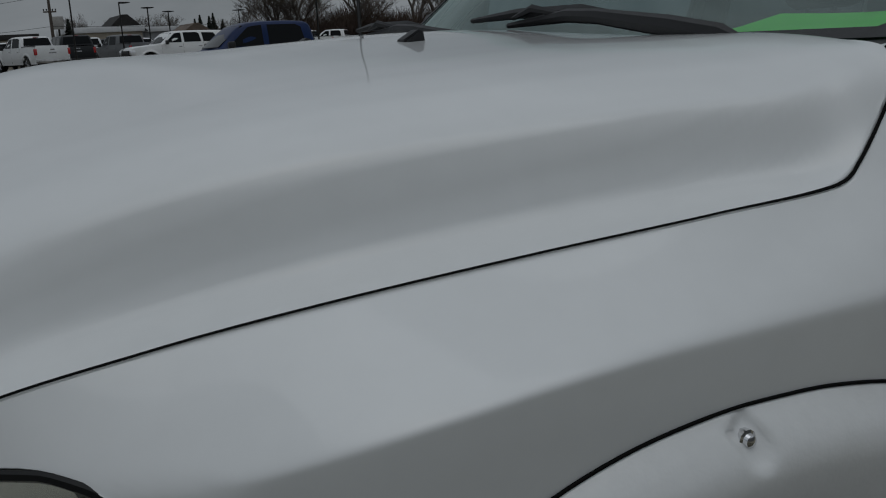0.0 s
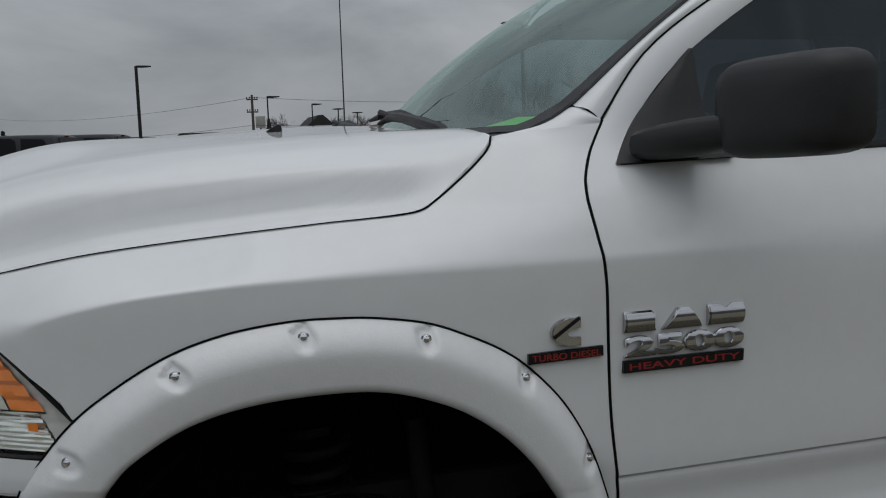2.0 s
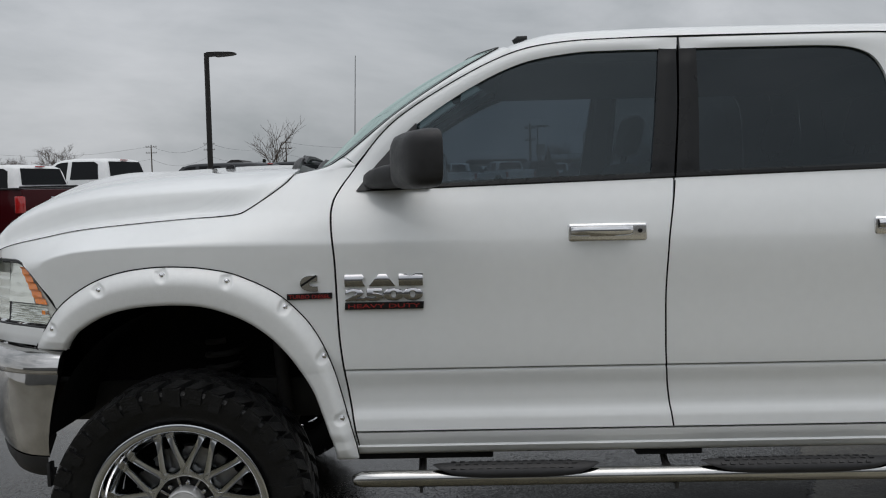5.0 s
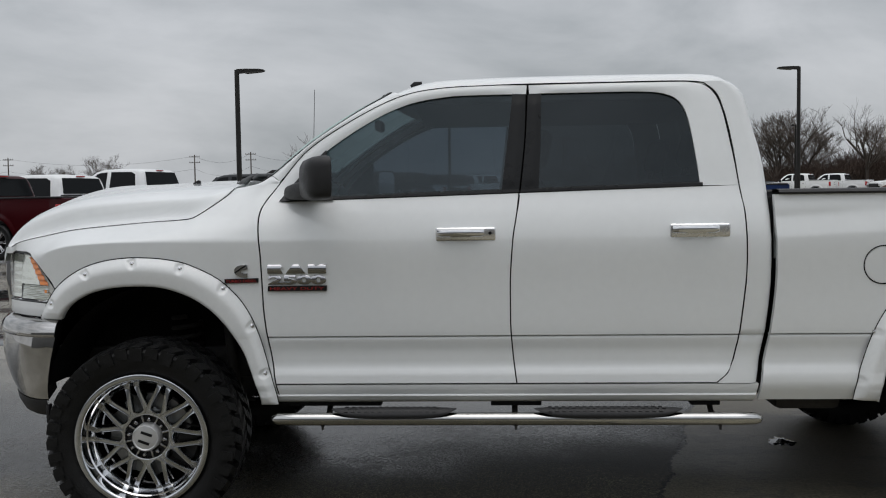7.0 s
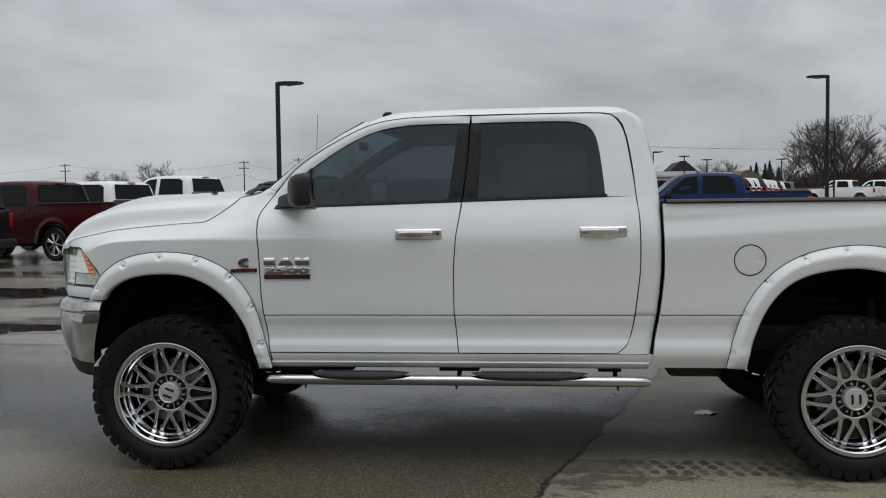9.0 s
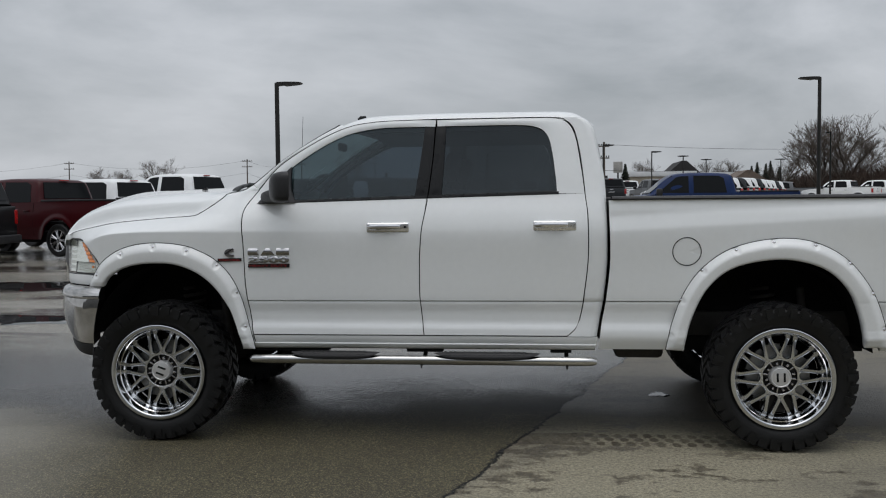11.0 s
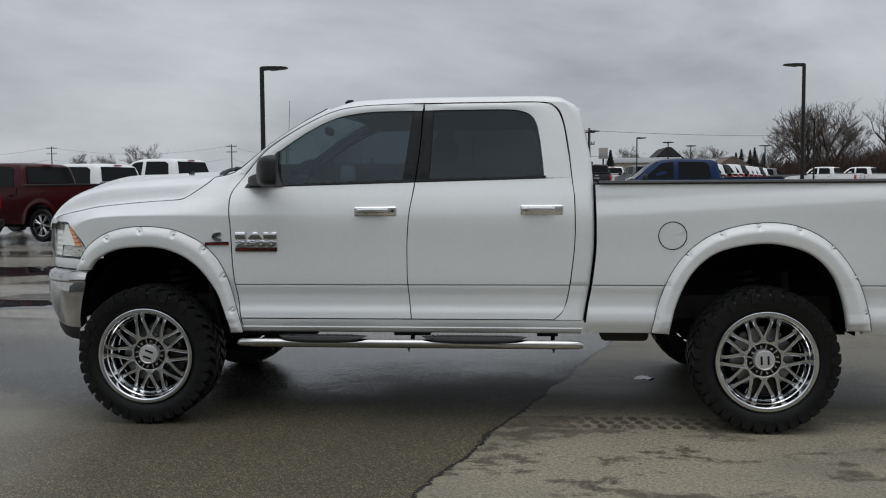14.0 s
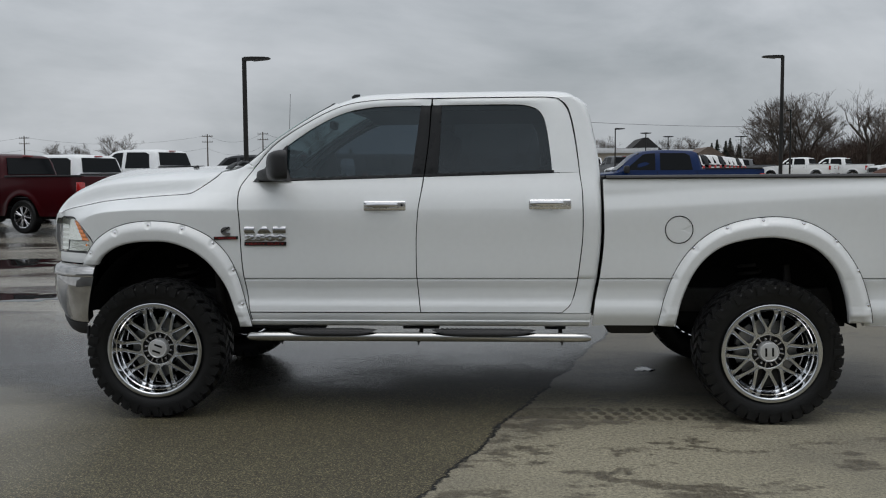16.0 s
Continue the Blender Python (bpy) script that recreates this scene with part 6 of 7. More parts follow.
def lot_vehicle(name, label, category, mat, paint_label="", suv=False, lift=0.0, chrome=True, tail=0.0):
    """A parked truck (or wagon) with its front towards -x; the near flank lies at y = 0."""
    v = thing(name, label, category)
    W, z0 = 2.0, lift
    front, rear = 0.95, 4.72 if not suv else 4.05
    L = 5.85 + tail if not suv else 5.15
    rail = 1.36 if not suv else 1.12

    def flank(x, z):
        return 0.02 + 0.05 * smooth(0.95, 1.4, z) + 0.03 * smooth(0.75, 0.45, z) + 0.10 * smooth(0.5, 0.0, x) + 0.05 * smooth(L - 0.35, L, x)

    top = spline([(0.0, 0.95), (0.06, 1.08), (0.25, 1.14), (1.0, 1.20), (1.62, 1.26), (1.75, 1.30), (4.08, 1.33), (4.14, rail), (L, rail - 0.01)])
    for s in (1, -1):
        bm = bmesh.new()
        rows = []
        for x in np.linspace(0, L, 90):
            zl = 0.42
            for cx in (front, rear):
                if abs(x - cx) < 0.50:
                    zl = max(zl, 0.42 + 0.50 * math.sqrt(max(0.0, 1 - ((x - cx) / 0.50) ** 2)))
            zt = top(x)
            col = []
            for k in range(14):
                z = zl + (zt - zl) * k / 13
                y = flank(x, z)
                for cx in (front, rear):
                    r = math.hypot(x - cx, z - 0.42)
                    y -= 0.035 * smooth(0.62, 0.54, r)
                col.append((x, y if s > 0 else W - y, z + z0))
            rows.append(col)
        sheet(bm, rows, rim=(0, 0.03 * s, 0))
        side = part("body_side", bm, mat, v, paint_label)
        bm = bmesh.new()
        for gx in (1.62, 2.78, 3.92):
            tube(bm, [(gx, (flank(gx, z) - 0.001) if s > 0 else W - flank(gx, z) + 0.001, z + z0) for z in (0.5, 0.8, 1.1, top(gx) - 0.02)], 0.005, 4)
        part("door_gap", bm, GAP, side)
        for hx in (2.62, 3.72):
            bm = bmesh.new()
            y = flank(hx, 1.12)
            block(bm, (hx - 0.1, min(y - 0.03, y) if s > 0 else W - y, 1.10 + z0), (hx + 0.08, y if s > 0 else W - y + 0.03, 1.135 + z0), 0.008)
            part("door_handle", bm, ALLOY if chrome else mat, side)
    bm = bmesh.new()
    sheet(bm, [[(x + 0.12 * abs(q - 0.5) ** 2 * 4 * smooth(0.6, 0.0, x), flank(x, 1.3) + q * (W - 2 * flank(x, 1.3)), top(x) + z0 + 0.05 * math.sin(math.pi * q)) for q in np.linspace(0, 1, 13)] for x in np.linspace(0.0, 1.70, 24)])
    part("hood", bm, mat, v)
    # cab shell with window openings filled by glass
    end = 4.10 if not suv else L - 0.08
    cab = [(1.55, 1.26), (2.28, 1.84), (2.50, 1.885), (3.0, 1.905), (end - 0.35, 1.88), (end - 0.16, 1.83), (end, 1.32)]
    cab_top = spline(cab)
    bm = bmesh.new()
    rows = []
    for x in list(np.linspace(1.55, end, 46)):
        zt = cab_top(x)
        row = []
        for q, h in ((0.0, 0.0), (0.03, 0.4), (0.075, 0.86), (0.10, 0.95), (0.16, 0.99), (0.5, 1.02), (0.84, 0.99), (0.90, 0.95), (0.925, 0.86), (0.97, 0.4), (1.0, 0.0)):
            y = 0.07 + q * (W - 0.14)
            row.append((x, y, z0 + 1.24 + (zt - 1.24) * h + 0.02))
        rows.append(row)
    sheet(bm, rows)
    cab_ob = part("cab", bm, mat, v, angle=50)

    def side_glass(s, pts):
        bm = bmesh.new()
        vs = []
        for x, z in pts:
            h = (z - 1.24) / max(cab_top(x) - 1.24, 0.1)
            q = float(np.interp(h, [0, 0.4, 0.86, 0.95], [0, 0.03, 0.075, 0.10]))
            y = 0.07 + q * (W - 0.14) - 0.010
            vs.append(bm.verts.new((x, y if s > 0 else W - y, z + z0 + 0.02)))
        bm.faces.new(vs)
        got = bmesh.ops.extrude_face_region(bm, geom=list(bm.faces))
        for g in got["geom"]:
            if isinstance(g, bmesh.types.BMVert):
                g.co.y += 0.014 * s
        part("side_window", bm, LOT_GLASS, cab_ob, "dark side window")

    for s in (1, -1):
        side_glass(s, [(1.84, 1.31), (2.36, 1.76), (2.48, 1.79), (2.72, 1.805), (2.72, 1.31)])
        side_glass(s, [(2.86, 1.31), (2.86, 1.81), (3.58, 1.80), (3.72, 1.73), (3.80, 1.31)])
        if suv:
            side_glass(s, [(3.92, 1.31), (3.88, 1.78), (4.55, 1.75), (4.80, 1.38), (4.80, 1.31)])
    bm = bmesh.new()
    sheet(bm, [[(x - 0.012 - 0.05 * math.sin(math.pi * (y - 0.2) / 1.6), y + (0.0 if k == 0 else 0.05 * (1 - y)), z + z0 + 0.035) for y in np.linspace(0.2, 1.8, 9)] for k, (x, z) in enumerate(((1.62, 1.31), (2.0, 1.61), (2.25, 1.80)))], rim=(0.02, 0, -0.02))
    part("windshield", bm, LOT_GLASS, cab_ob, "dark windshield")
    bm = bmesh.new()
    a, b = (end - 0.015, 1.40), (end - 0.135, 1.80)
    sheet(bm, [[(a[0] + (b[0] - a[0]) * t + 0.018, 0.24 + 0.09 * t + (1.52 - 0.18 * t) * q, z0 + a[1] + (b[1] - a[1]) * t + 0.02) for q in np.linspace(0, 1, 7)] for t in (0, 0.5, 1)], rim=(-0.02, 0, 0))
    part("rear_window", bm, LOT_GLASS, cab_ob, "dark rear window")
    bm = bmesh.new()
    block(bm, (end - 0.16, 0.86, 1.855 + z0), (end - 0.11, 1.14, 1.885 + z0), 0.008)
    part("brake_lamp", bm, RED_LENS, cab_ob, "red third brake lamp")
    if not suv:
        bm = bmesh.new()
        block(bm, (4.15, 0.12, 0.80 + z0), (L - 0.07, 1.88, 0.86 + z0), 0.01)
        block(bm, (4.16, 0.05, 1.345 + z0), (L - 0.05, 0.14, 1.385 + z0), 0.012)
        block(bm, (4.16, 1.86, 1.345 + z0), (L - 0.05, 1.95, 1.385 + z0), 0.012)
        part("bed_liner", bm, BLACK, v, "black bed liner and rail caps")
    bm = bmesh.new()
    block(bm, (L - 0.07, 0.10, 0.62 + z0), (L + 0.01, 1.90, (rail if not suv else 1.30) + z0 - 0.01), 0.025)
    gate = part("tailgate", bm, mat, v)
    bm = bmesh.new()
    block(bm, (L + 0.008, 0.88, 1.14 + z0), (L + 0.022, 1.12, 1.20 + z0), 0.006)
    block(bm, (L + 0.008, 0.80, 0.97 + z0), (L + 0.018, 1.20, 1.03 + z0), 0.004)
    part("gate_handle", bm, ALLOY, gate)
    bm = bmesh.new()
    block(bm, (L - 0.05, 0.06, 0.45 + z0), (L + 0.13, 1.94, 0.64 + z0), 0.04)
    part("rear_bumper", bm, DIRTY_CHROME if chrome else BLACK, v, "rear bumper")
    bm = bmesh.new()
    block(bm, (-0.10, 0.10, 0.42 + z0), (0.12, 1.90, 0.66 + z0), 0.05)
    part("front_bumper", bm, DIRTY_CHROME if chrome else BLACK, v)
    bm = bmesh.new()
    block(bm, (-0.03, 0.45, 0.68 + z0), (0.10, 1.55, 1.02 + z0), 0.03)
    part("grille", bm, BLACK, v)
    for y0, y1 in ((0.02, 0.18), (1.82, 1.98)):
        bm = bmesh.new()
        block(bm, (L - 0.13, y0, 0.88 + z0), (L + 0.012, y1, 1.22 + z0), 0.02)
        part("tail_lamp", bm, RED_LENS, v, "red tail lamp")
        bm = bmesh.new()
        block(bm, (-0.01, y0 + 0.05, 0.80 + z0), (0.22, y1 + (0.2 if y0 < 1 else -0.1), 1.02 + z0), 0.03)
        part("headlight", bm, REFLECTOR, v)
        bm = bmesh.new()
        block(bm, (1.78, y0 - 0.24 if y0 < 1 else y1 + 0.02, 1.24 + z0), (1.94, y0 - 0.02 if y0 < 1 else y1 + 0.24, 1.46 + z0), 0.04)
        part("side_mirror", bm, BLACK, v)
    bm = bmesh.new()
    block(bm, (0.2, 0.25, 0.34 + z0), (L - 0.2, 1.75, 0.60 + z0), 0.02)
    part("underbody", bm, WELL, v)
    R = 0.40 + lift * 0.5
    for cx in (front, rear):
        for y, sgn in ((0.15, 1), (W - 0.15, -1)):
            w = new("wheel")
            w.parent = v
            w.matrix_basis = pose(cx, y, R, 0, 0, 0 if sgn > 0 else 180)
            bm = bmesh.new()
            lathe(bm, [(0.26, -0.11), (0.30, -0.13), (R - 0.03, -0.13), (R, -0.10), (R, 0.10), (R - 0.03, 0.13), (0.26, 0.12)], (0, 0, 0), 36)
            part("tyre", bm, RUBBER, w)
            bm = bmesh.new()
            lathe(bm, [(0.27, -0.11), (0.265, -0.125), (0.245, -0.115), (0.24, 0.0)], (0, 0, 0), 36)
            for k in range(7):
                aa = math.pi * 2 * k / 7
                for d in (-0.12, 0.12):
                    tube(bm, [(0.05 * math.cos(aa), -0.10, 0.05 * math.sin(aa)), (0.25 * math.cos(aa + d), -0.105, 0.25 * math.sin(aa + d))], [0.022, 0.013], 6)
            lathe(bm, [(0.0, -0.125), (0.05, -0.12), (0.07, -0.09)], (0, 0, 0), 16)
            part("rim", bm, ALLOY, w, "alloy wheel")
            bm = bmesh.new()
            lathe(bm, [(0.0, 0.0), (0.24, 0.0)], (0, 0, 0), 24)
            part("wheel_back", bm, WELL, w)
    return v


def stand(ob, x, y, turn=0.0):
    """Set a vehicle down, turned about the rear corner of its cab."""
    ob.matrix_basis = pose(x + 4.1, y, ground_z(y + 1.0), 0, 0, turn) @ pose(-4.1, 0, 0)


red = lot_vehicle("pickup_truck", "dark red crew-cab pickup parked on the wet lot", "pickup truck", RED_PAINT, chrome=False, tail=0.65)
stand(red, -13.95, 16.0, -18)
white = lot_vehicle("pickup_truck", "white crew-cab pickup parked in the lot row", "pickup truck", LOT_WHITE)
tagged(white, group="white pickups in the lot")
stand(white, -13.55, 19.2, -18)
tall = lot_vehicle("pickup_truck", "tall lifted white pickup parked in the lot row", "pickup truck", LOT_WHITE, lift=0.17)
stand(tall, -12.6, 22.5, -18)
dark = lot_vehicle("sport_utility_vehicle", "charcoal wagon parked in the lot row", "suv", DARK_PAINT, suv=True, chrome=False)
tagged(dark, group="dark wagons in the lot")
stand(dark, -10.0, 26.0, -18)
black = lot_vehicle("sport_utility_vehicle", "black wagon with red tail lamps on wet asphalt", "suv", BLACK_PAINT, suv=True, chrome=False)
stand(black, -9.7 - 5.15, 12.9)
blue = lot_vehicle("pickup_truck", "blue crew-cab pickup parked across the lot", "pickup truck", BLUE_PAINT)
stand(blue, 3.85, 22.2)
for x, y in ((-7.7, 29.4),):
    copy_thing(dark, pose(x, y, ground_z(y + 1), 0, 0, -18))
copy_thing(dark, pose(-6.2, 32.8, ground_z(33.8), 0, 0, -18))
grey = lot_vehicle("pickup_truck", "silver-grey crew-cab pickup parked in the lot", "pickup truck", GREY_PAINT)
tagged(grey, group="grey pickups in the lot")
stand(grey, 5.4, 61.0, -75)
wagon = lot_vehicle("sport_utility_vehicle", "white wagon parked in the lot", "suv", LOT_WHITE, suv=True)
tagged(wagon, group="white wagons in the lot")
stand(wagon, -1.0, 72.0, -85)
ROW = (wagon, wagon, dark, wagon, wagon, dark, wagon, wagon, wagon, dark, wagon)
for src, x, y, turn in ([(white, -6.8, 46.0, 0), (dark, -4.9, 50.0, 0), (white, -3.4, 55.0, 0), (white, -1.9, 59.5, 0)]
                        + [(ROW[i], 8.4 + 0.87 * i, 50.0 + 2.4 * i, 9) for i in range(11)]
                        + [(white, 23.6, 76.0, -38), (grey, 19.6, 79.0, -20), (white, 27.2, 78.0, -38), (wagon, 31.6, 71.0, 12)]
                        + [(white, 2.4, 60.0, -72), (dark, 5.3, 62.0, -85), (wagon, 7.9, 70.5, -95), (dark, 10.2, 78.0, -90), (white, 12.6, 80.0, -85), (dark, 15.2, 86.0, -90), (white, 17.8, 88.0, -92), (grey, 20.4, 90.0, -88)]):
    copy_thing(src, pose(x, y, ground_z(y + 1), 0, 0, turn))

# ---- lot lamps, poles and wires ----
POLE = material("dark_bronze_pole", (0.012, 0.011, 0.010), 0.5, 0.3, 0, 0.03, 10, 0.2, 0.1)
WOOD = material("weathered_pole_wood", (0.075, 0.06, 0.048), 0.9, 0, 0, 0.03, 18, 0.35, 0.05, 0.4, 30)


def street_lamp(x, y, top, arms, thick=0.075, reach=0.72):
    lamp = thing("street_lamp", "dark bronze lot lamp on a square pole", "street lamp", "lot lamps")
    base = ground_z(y)
    lamp.matrix_basis = pose(x, y, base)
    h = top - base
    bm = bmesh.new()
    tube(bm, [(0, 0, 0), (0, 0, h)], [thick, thick * 0.85], 8)
    part("pole", bm, POLE, lamp)
    bm = bmesh.new()
    block(bm, (-0.28, -0.28, 0.0), (0.28, 0.28, 0.55), 0.04)
    part("base", bm, CONCRETE, lamp, "concrete base")
    for d in arms:
        bm = bmesh.new()
        rows = []
        for t, w, z0, z1 in ((0, 0.07 * reach, -0.10, 0.02), (0.25, 0.11 * reach, -0.08, 0.02), (0.35, 0.24 * reach, -0.09, 0.01), (0.85, 0.24 * reach, -0.06, 0.0), (1.0, 0.17 * reach, -0.04, -0.01)):
            rows.append([(d * reach * t, -w, h + z0), (d * reach * t, w, h + z0), (d * reach * t, w, h + z1), (d * reach * t, -w, h + z1)])
        sheet(bm, rows, close_v=True)
        bm.faces.new([bm.verts.new(p) for p in rows[-1]])
        part("lamp_head", bm, POLE, lamp, "flat dark lamp head")
    return lamp


CONCRETE = material("pale_concrete", (0.33, 0.32, 0.30), 0.85, 0, 0, 0.03, 12, 0.2, 0.05, 0.3, 60)
street_lamp(-5.06, 20.29, 4.85, (1,))
street_lamp(12.15, 29.34, 5.78, (-1,))
street_lamp(-0.83, 48.3, 6.18, (1,), 0.09)
street_lamp(5.83, 50.8, 4.72, (1,), 0.045, 0.66)
street_lamp(9.47, 58.3, 4.66, (1,), 0.045, 0.62)
street_lamp(12.63, 66.2, 4.70, (1, -1), 0.05, 0.42)
street_lamp(15.27, 72.1, 4.66, (1, -1), 0.05, 0.42)
street_lamp(23.4, 81.8, 5.0, (1, -1), 0.055, 0.55)
street_lamp(18.5, 50.0, 5.2, (-1,), 0.055, 0.3)


def utility_pole(x, y, h, half=0.9):
    pole = thing("utility_pole", "weathered wooden utility pole with a crossarm", "utility pole", "utility poles")
    pole.matrix_basis = pose(x, y, ground_z(y))
    bm = bmesh.new()
    tube(bm, [(0, 0, 0), (0, 0, h)], [0.13, 0.09], 8)
    part("pole", bm, WOOD, pole)
    for dz in (0.35, 1.3):
        bm = bmesh.new()
        block(bm, (-half, -0.05, h - dz - 0.05), (half, 0.05, h - dz + 0.05), 0.01)
        arm = part("crossarm", bm, WOOD, pole)
        for k in (-0.9 * half, -0.45 * half, 0.45 * half, 0.9 * half):
            bm = bmesh.new()
            tube(bm, [(k, 0, h - dz + 0.07), (k, 0, h - dz + 0.2)], [0.04, 0.05], 6)
            part("insulator", bm, POLE, arm)


spots = [(7.2, 72.5, 5.2), (-38.2, 150.0, 8.2), (-47.6, 150.0, 7.9), (-79.2, 150.0, 7.9), (-27.5, 160.0, 8.6), (70.0, 124.0, 9.4), (-130.0, 178.0, 8.6)]
for x, y, h in spots:
    utility_pole(x, y, h, 0.006 * y)
order = sorted(spots)
for k, (a, b) in enumerate(zip(order, order[1:])):
    for dz in (0.2, 2.3):
        bm = bmesh.new()
        pts = []
        for i in range(17):
            t = i / 16
            pts.append((a[0] + (b[0] - a[0]) * t, a[1] + (b[1] - a[1]) * t, (a[2] + (b[2] - a[2]) * t) + 0.98 - dz - 1.3 * 4 * t * (1 - t)))
        tube(bm, pts, 0.016, 4)
        tagged(part("power_line", bm, POLE, None, "sagging overhead power line between poles"), "", "cable", "power lines")

# ---- bare trees ----
BARK = material("grey_brown_bark", (0.075, 0.062, 0.052), 0.95, 0, 0, 0.03, 12, 0.35, 0.03, 0.5, 25)
TWIG = material("bare_twigs", (0.085, 0.068, 0.056), 0.95, 0, 0, 0.03, 3, 0.35, 0.03)
BRUSH = material("brown_brush", (0.07, 0.048, 0.037), 0.95, 0, 0, 0.03, 2, 0.4, 0.03)
CONIFER = material("dark_conifer", (0.016, 0.022, 0.014), 0.95, 0, 0, 0.03, 4, 0.35, 0.03)


def bare_tree(x, y, height, seed, spread=1.0, trunk=0.16, forks=6):
    rng = random.Random(seed)
    tree = thing("tree", "leafless winter tree with fine twigs", "tree", "bare trees")
    tree.matrix_basis = pose(x, y, ground_z(y))
    wood, fine = bmesh.new(), bmesh.new()

    def limb(p, d, length, r, depth):
        steps = 4 if depth < 3 else 3
        pts, rad = [p.copy()], [r]
        for k in range(steps):
            bend = Vector((rng.uniform(-1, 1), rng.uniform(-1, 1), rng.uniform(-0.4, 0.55)))
            d = (d + bend * (0.11 if depth < 2 else 0.17)).normalized()
            p = p + d * length / steps
            pts.append(p.copy())
            rad.append(r * (1 - 0.55 * (k + 1) / steps))
        tube(wood if depth < 2 else fine, pts, rad, 6 if depth < 2 else 3, False)
        if depth >= forks:
            return
        for k in range((4, 4, 3, 4, 3, 3)[min(depth, 5)]):
            c = pts[rng.randint(1 if depth else 2, steps)]
            turn = rng.uniform(0, 2 * math.pi)
            out = Vector((math.cos(turn) * spread, math.sin(turn) * spread, rng.uniform(-0.1, 0.5)))
            limb(c, (d * 0.75 + out * rng.uniform(0.45, 0.8)).normalized(), length * rng.uniform(0.58, 0.8), max(r * rng.uniform(0.38, 0.58), 0.009), depth + 1)

    limb(Vector((0, 0, -0.1)), Vector((rng.uniform(-0.08, 0.08), rng.uniform(-0.08, 0.08), 1)), height * 0.34, trunk, 0)
    top = max(v.co.z for v in fine.verts)
    for b in (wood, fine):
        for v in b.verts:
            v.co *= height / top
    part("trunk", wood, BARK, tree, flip=False)
    part("crown", fine, TWIG, tree, flip=False)
    return tree


tree_a = bare_tree(27.4, 85.0, 7.4, 11, 0.95, 0.20)
tree_b = bare_tree(29.9, 86.0, 8.5, 12, 0.8, 0.22)
bare_tree(35.6, 84.0, 8.8, 13, 0.85, 0.22, 5)
bare_tree(-10.9, 60.0, 5.4, 14, 0.8, 0.10, 4)
for k, (x, y, sc, src) in enumerate(((28.6, 88.0, 1.0, tree_b), (31.6, 89.0, 0.92, tree_a), (25.9, 90.0, 0.72, tree_a), (33.0, 92.0, 0.85, tree_b), (38.6, 88.0, 1.0, tree_a),
                                      (-73.5, 150.0, 0.95, tree_a), (-69.5, 152.0, 0.8, tree_b), (-61.5, 148.0, 0.98, tree_b), (-79.0, 156.0, 0.66, tree_a), (-66.0, 155.0, 0.68, tree_a), (-110.0, 150.0, 1.05, tree_b),
                                      (42.5, 86.0, 1.1, tree_b), (47.0, 90.0, 1.1, tree_a), (17.0, 130.0, 0.74, tree_b), (22.5, 133.0, 0.8, tree_a), (25.5, 131.0, 0.72, tree_b), (28.2, 134.0, 0.85, tree_a))):
    t = copy_thing(src, pose(x, y, ground_z(y), 0, 0, 47 * k + 20))
    t.scale = (sc, sc, sc)


def thicket(name, label, spots, mat, kind_name):
    """Dense brush: thousands of thin stems as one mass."""
    rng = random.Random(21)
    bm = bmesh.new()
    for x0, x1, y0, y1, h, count in spots:
        for _ in range(count):
            p = Vector((rng.uniform(x0, x1), rng.uniform(y0, y1), 0))
            p.z = ground_z(p.y)
            hh = h * rng.uniform(0.45, 1.0) * (0.75 + 0.25 * math.sin(p.x * 0.9) * math.sin(p.x * 0.37 + 1))
            d = Vector((rng.uniform(-0.35, 0.35), rng.uniform(-0.35, 0.35), 1))
            w = 0.012 + 0.022 * rng.random() + 0.00012 * p.y
            a, b, c = p, p + d * hh * 0.55, p + (d + Vector((rng.uniform(-0.3, 0.3), rng.uniform(-0.3, 0.3), 0))) * hh
            tube(bm, [a, b, c], [w, w * 0.7, w * 0.25], 3, False)
            for _k in range(2):
                e = a.lerp(c, rng.uniform(0.3, 0.8))
                tube(bm, [e, e + Vector((rng.uniform(-0.7, 0.7), rng.uniform(-0.5, 0.5), rng.uniform(0.2, 0.9))) * hh * 0.35], [w * 0.6, w * 0.2], 3, False)
    tagged(part(name, bm, mat, None, label, flip=False), "", kind_name, "", "stuff")


thicket("brush", "dense brown leafless brush beside the lot", [(28.0, 48.0, 84.0, 95.0, 5.0, 7000), (26.2, 29.0, 84.0, 92.0, 3.2, 900), (24.2, 48.0, 81.0, 84.0, 1.6, 2200)], BRUSH, "bushes")
thicket("far_woods", "low far woods along the horizon", [(-260, -95, 200, 240, 6.0, 1500), (-100, 40, 210, 240, 3.6, 1500), (38, 60, 140, 175, 6.5, 700), (55, 260, 180, 230, 9.0, 1600)], BRUSH, "woods")


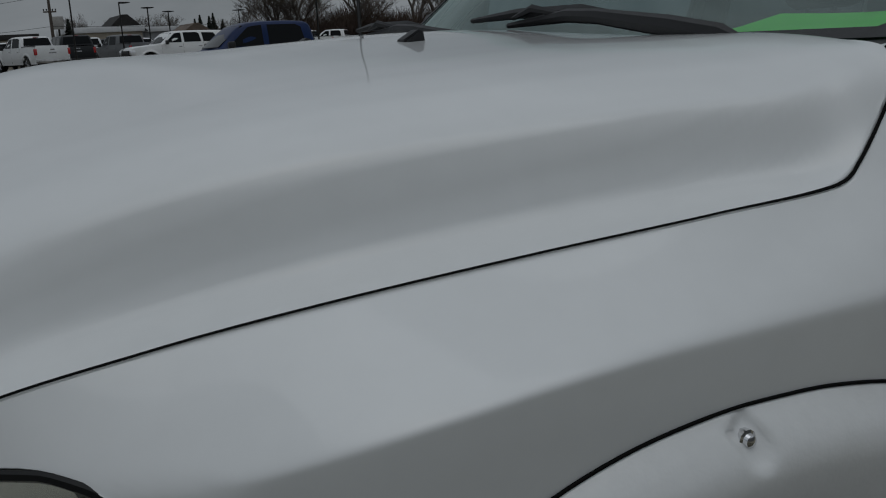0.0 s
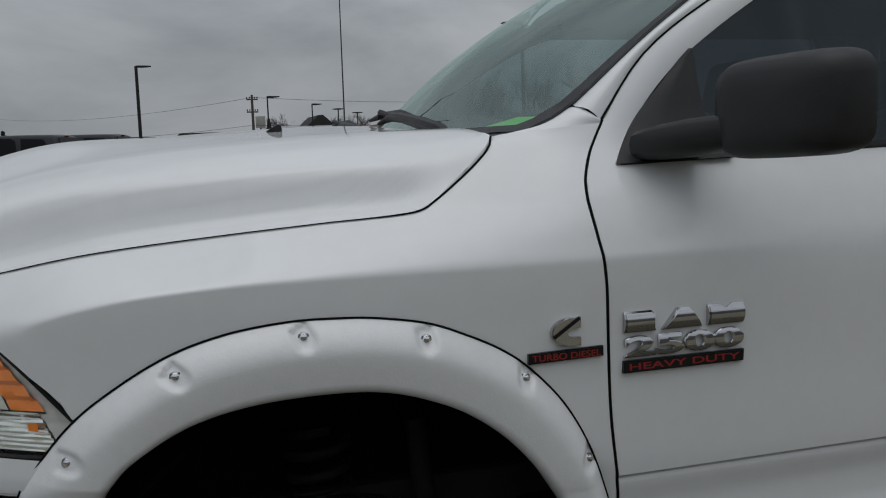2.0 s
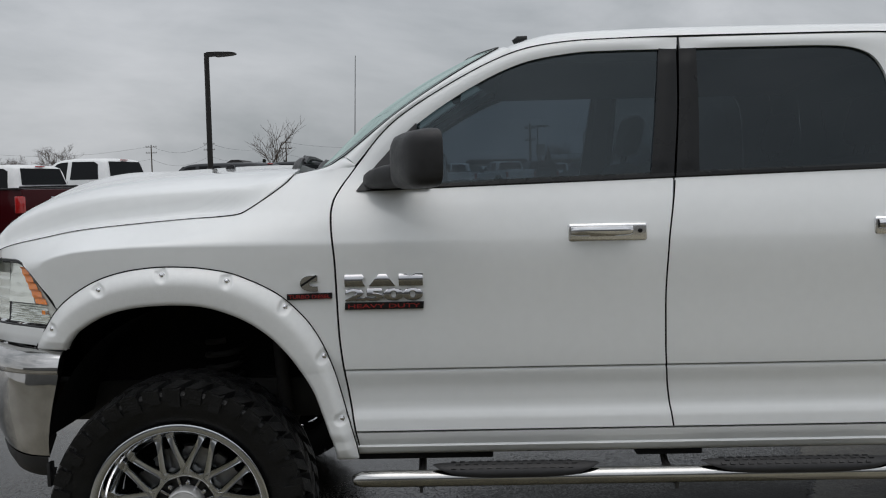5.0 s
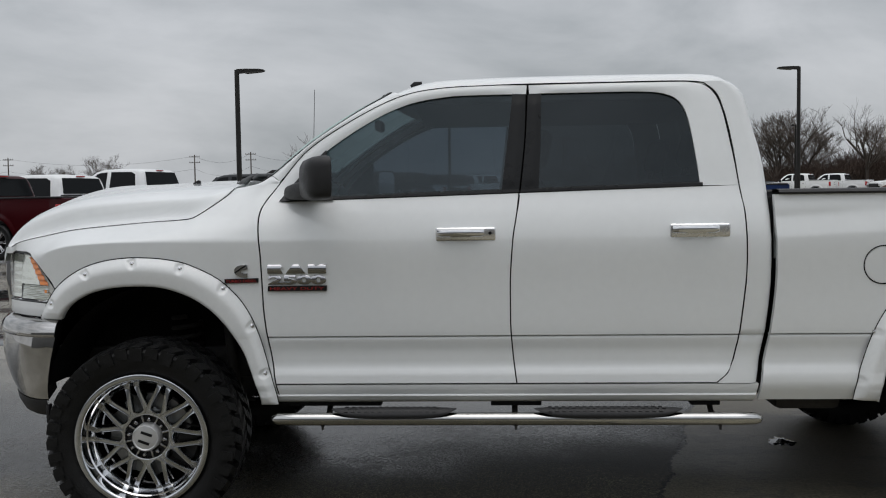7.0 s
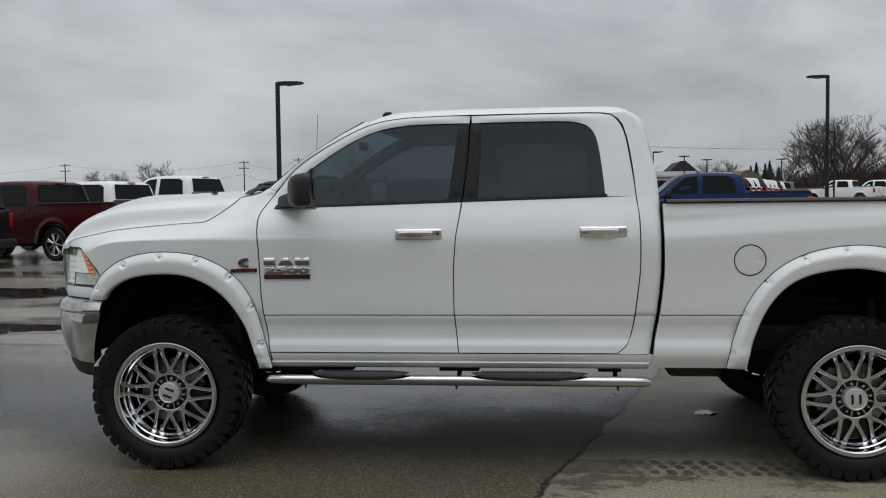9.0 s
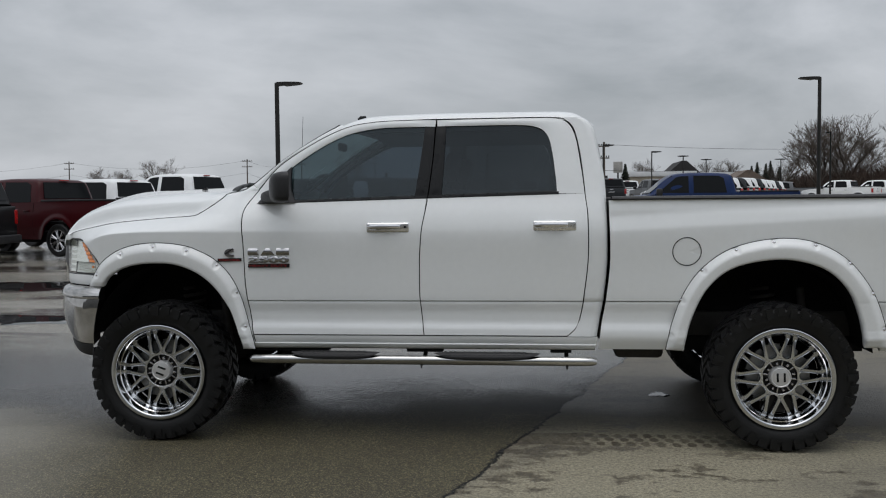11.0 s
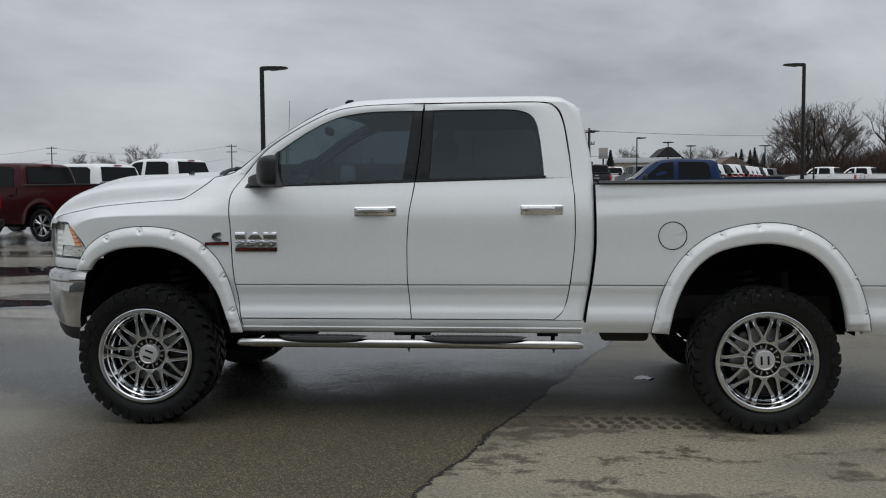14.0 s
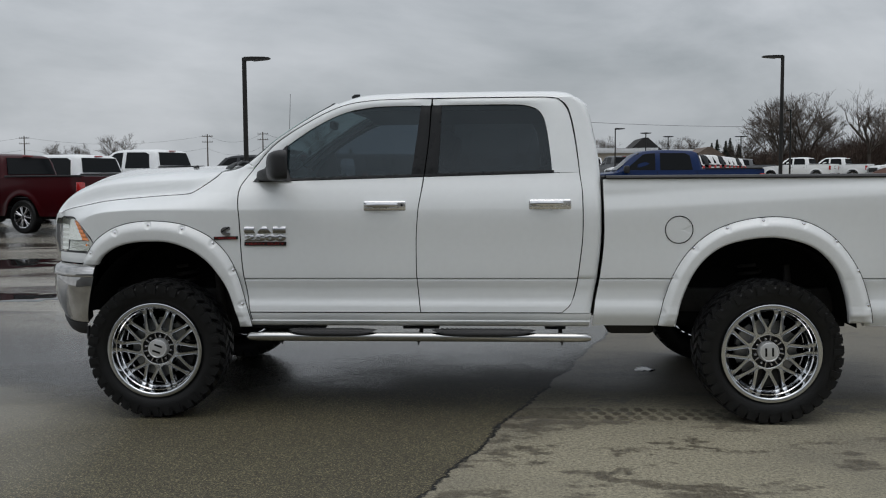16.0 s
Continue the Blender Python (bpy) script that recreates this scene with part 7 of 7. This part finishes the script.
def conifer(x, y, h, r, seed):
    rng = random.Random(seed)
    tree = thing("tree", "dark evergreen tree in the distance", "tree", "evergreens")
    tree.matrix_basis = pose(x, y, ground_z(y))
    bm = bmesh.new()
    tube(bm, [(0, 0, 0), (0, 0, h)], [0.15, 0.02], 6)
    part("trunk", bm, BARK, tree)
    bm = bmesh.new()
    for _ in range(420):
        t = rng.random() ** 0.7
        z = h * (0.1 + 0.88 * t)
        rr = r * (1.02 - t) * rng.uniform(0.5, 1.1)
        a = rng.uniform(0, 6.283)
        tip = Vector((rr * math.cos(a), rr * math.sin(a), z - 0.12 * rr))
        root = Vector((0, 0, z + 0.1))
        sd = Vector((-math.sin(a), math.cos(a), 0.2)) * (0.12 + 0.16 * rr)
        vs = [bm.verts.new(p) for p in (root, root.lerp(tip, 0.6) + sd, tip, root.lerp(tip, 0.6) - sd)]
        bm.faces.new(vs)
    part("crown", bm, CONIFER, tree, flip=False)


for k, (x, y, h) in enumerate(((-30, 180, 5.2), (-27.5, 182, 4.2), (-9.0, 62.0, 2.6), (-10.6, 62.5, 2.4), (-12.0, 62.2, 2.5), (28.9, 120, 4.7), (29.8, 121, 5.2), (30.7, 120, 5.0), (31.6, 121.5, 5.4), (32.5, 120.5, 4.6), (10.2, 88.0, 4.0))):
    conifer(x, y, h, h * 0.36 if h > 3 else 0.9, 40 + k)

# ---- far buildings ----
SIDING = material("tan_siding", (0.34, 0.30, 0.24), 0.8, 0, 0, 0.03, 4, 0.15, 0.05)
GREY_WALL = material("grey_wall", (0.26, 0.265, 0.27), 0.8, 0, 0, 0.03, 4, 0.12, 0.05)
ROOF_DARK = material("dark_shingle_roof", (0.025, 0.024, 0.024), 0.9, 0, 0, 0.03, 6, 0.3, 0.03)
ROOF_BROWN = material("brown_shingle_roof", (0.13, 0.10, 0.08), 0.9, 0, 0, 0.03, 6, 0.3, 0.03)
ROOF_PALE = material("pale_membrane_roof", (0.62, 0.63, 0.64), 0.7, 0, 0, 0.03, 4, 0.08, 0.05)


def building(x0, x1, y0, y1, h, wall, roof, label, gable=0.0, panes=5):
    b = thing("commercial_building", label, "building")
    b.matrix_basis = pose((x0 + x1) / 2, (y0 + y1) / 2, ground_z(y0))
    w, d = (x1 - x0) / 2, (y1 - y0) / 2
    bm = bmesh.new()
    block(bm, (-w, -d, 0), (w, d, h), 0.03)
    body = part("wall", bm, wall, b)
    bm = bmesh.new()
    if gable:
        plate(bm, [(-w - 0.5, h), (w + 0.5, h), (0.15 * w, h + gable), (-0.15 * w, h + gable)], -d - 0.5, d + 0.5)
    else:
        block(bm, (-w - 0.25, -d - 0.25, h), (w + 0.25, d + 0.25, h + 0.55), 0.03)
    part("roof", bm, roof, b)
    for k in range(panes):
        cx = -w + 2 * w * (k + 0.5) / panes
        bm = bmesh.new()
        block(bm, (cx - w / panes * 0.6, -d - 0.05, h * 0.3), (cx + w / panes * 0.6, -d + 0.02, h * 0.72), 0.02)
        part("window", bm, LOT_GLASS, body, "dark window")
    return b


building(11.6, 18.6, 100, 108, 3.0, SIDING, ROOF_PALE, "low tan showroom with a pale flat roof")
building(17.5, 21.3, 113.5, 121, 3.3, GREY_WALL, ROOF_DARK, "grey house with a dark hipped roof", 1.9, 3)
building(20.4, 26.2, 114, 122, 3.2, GREY_WALL, ROOF_PALE, "grey low commercial building with flat roof")
building(24.4, 27.2, 107, 113, 2.7, SIDING, ROOF_BROWN, "tan gabled building across the lot", 1.1, 3)
building(3.0, 9.8, 112, 122, 2.9, SIDING, ROOF_DARK, "tan low building with a dark roof", 0.0, 4)
building(-38.0, -30.0, 150, 158, 3.0, GREY_WALL, ROOF_DARK, "small grey house on the skyline", 2.2, 3)
GREEN_SIGN = material("green_sign", (0.01, 0.10, 0.055), 0.5, 0, 0, 0.03, 4, 0.1, 0.05)
for x, y, z, w, h, mat, lab in ((9.65, 90.0, 5.26, 0.9, 1.1, CONCRETE, "pale sign board on a post"), (-1.5, 120.0, 4.3, 4.6, 1.3, GREEN_SIGN, "green highway sign on posts")):
    sign = thing("sign_board", lab, "sign")
    sign.matrix_basis = pose(x, y, ground_z(y))
    bm = bmesh.new()
    block(bm, (-w / 2, -0.06, z - h - ground_z(y)), (w / 2, 0.06, z - ground_z(y)), 0.02)
    part("panel", bm, mat, sign)
    bm = bmesh.new()
    tube(bm, [(0, 0, 0), (0, 0, z - h - ground_z(y))], 0.08, 8)
    part("post", bm, POLE, sign)

# mulch bank at the lot's edge
MULCH = material("red_brown_mulch", (0.075, 0.032, 0.02), 0.95, 0, 0, 0.03, 14, 0.5, 0.03, 1.0, 8)
bm = bmesh.new()
rows = []
for i in range(40):
    y = 44 + 12 * i / 39
    row = []
    for j in range(50):
        x = 21.5 + 14 * j / 49
        h = 1.2 * smooth(21.5, 26.0, x) * smooth(44, 47, y) * smooth(56, 52, y) + 0.25 * noise.noise((x * 0.7, y * 0.7, 1.0)) * smooth(21.5, 23, x)
        row.append((x, y, ground_z(y) - 0.02 + max(h, -0.01)))
    rows.append(row)
sheet(bm, rows)
tagged(part("mulch_bank", bm, MULCH, None, "red-brown mulch bank beside the lot"), "", "mulch", "", "structure")
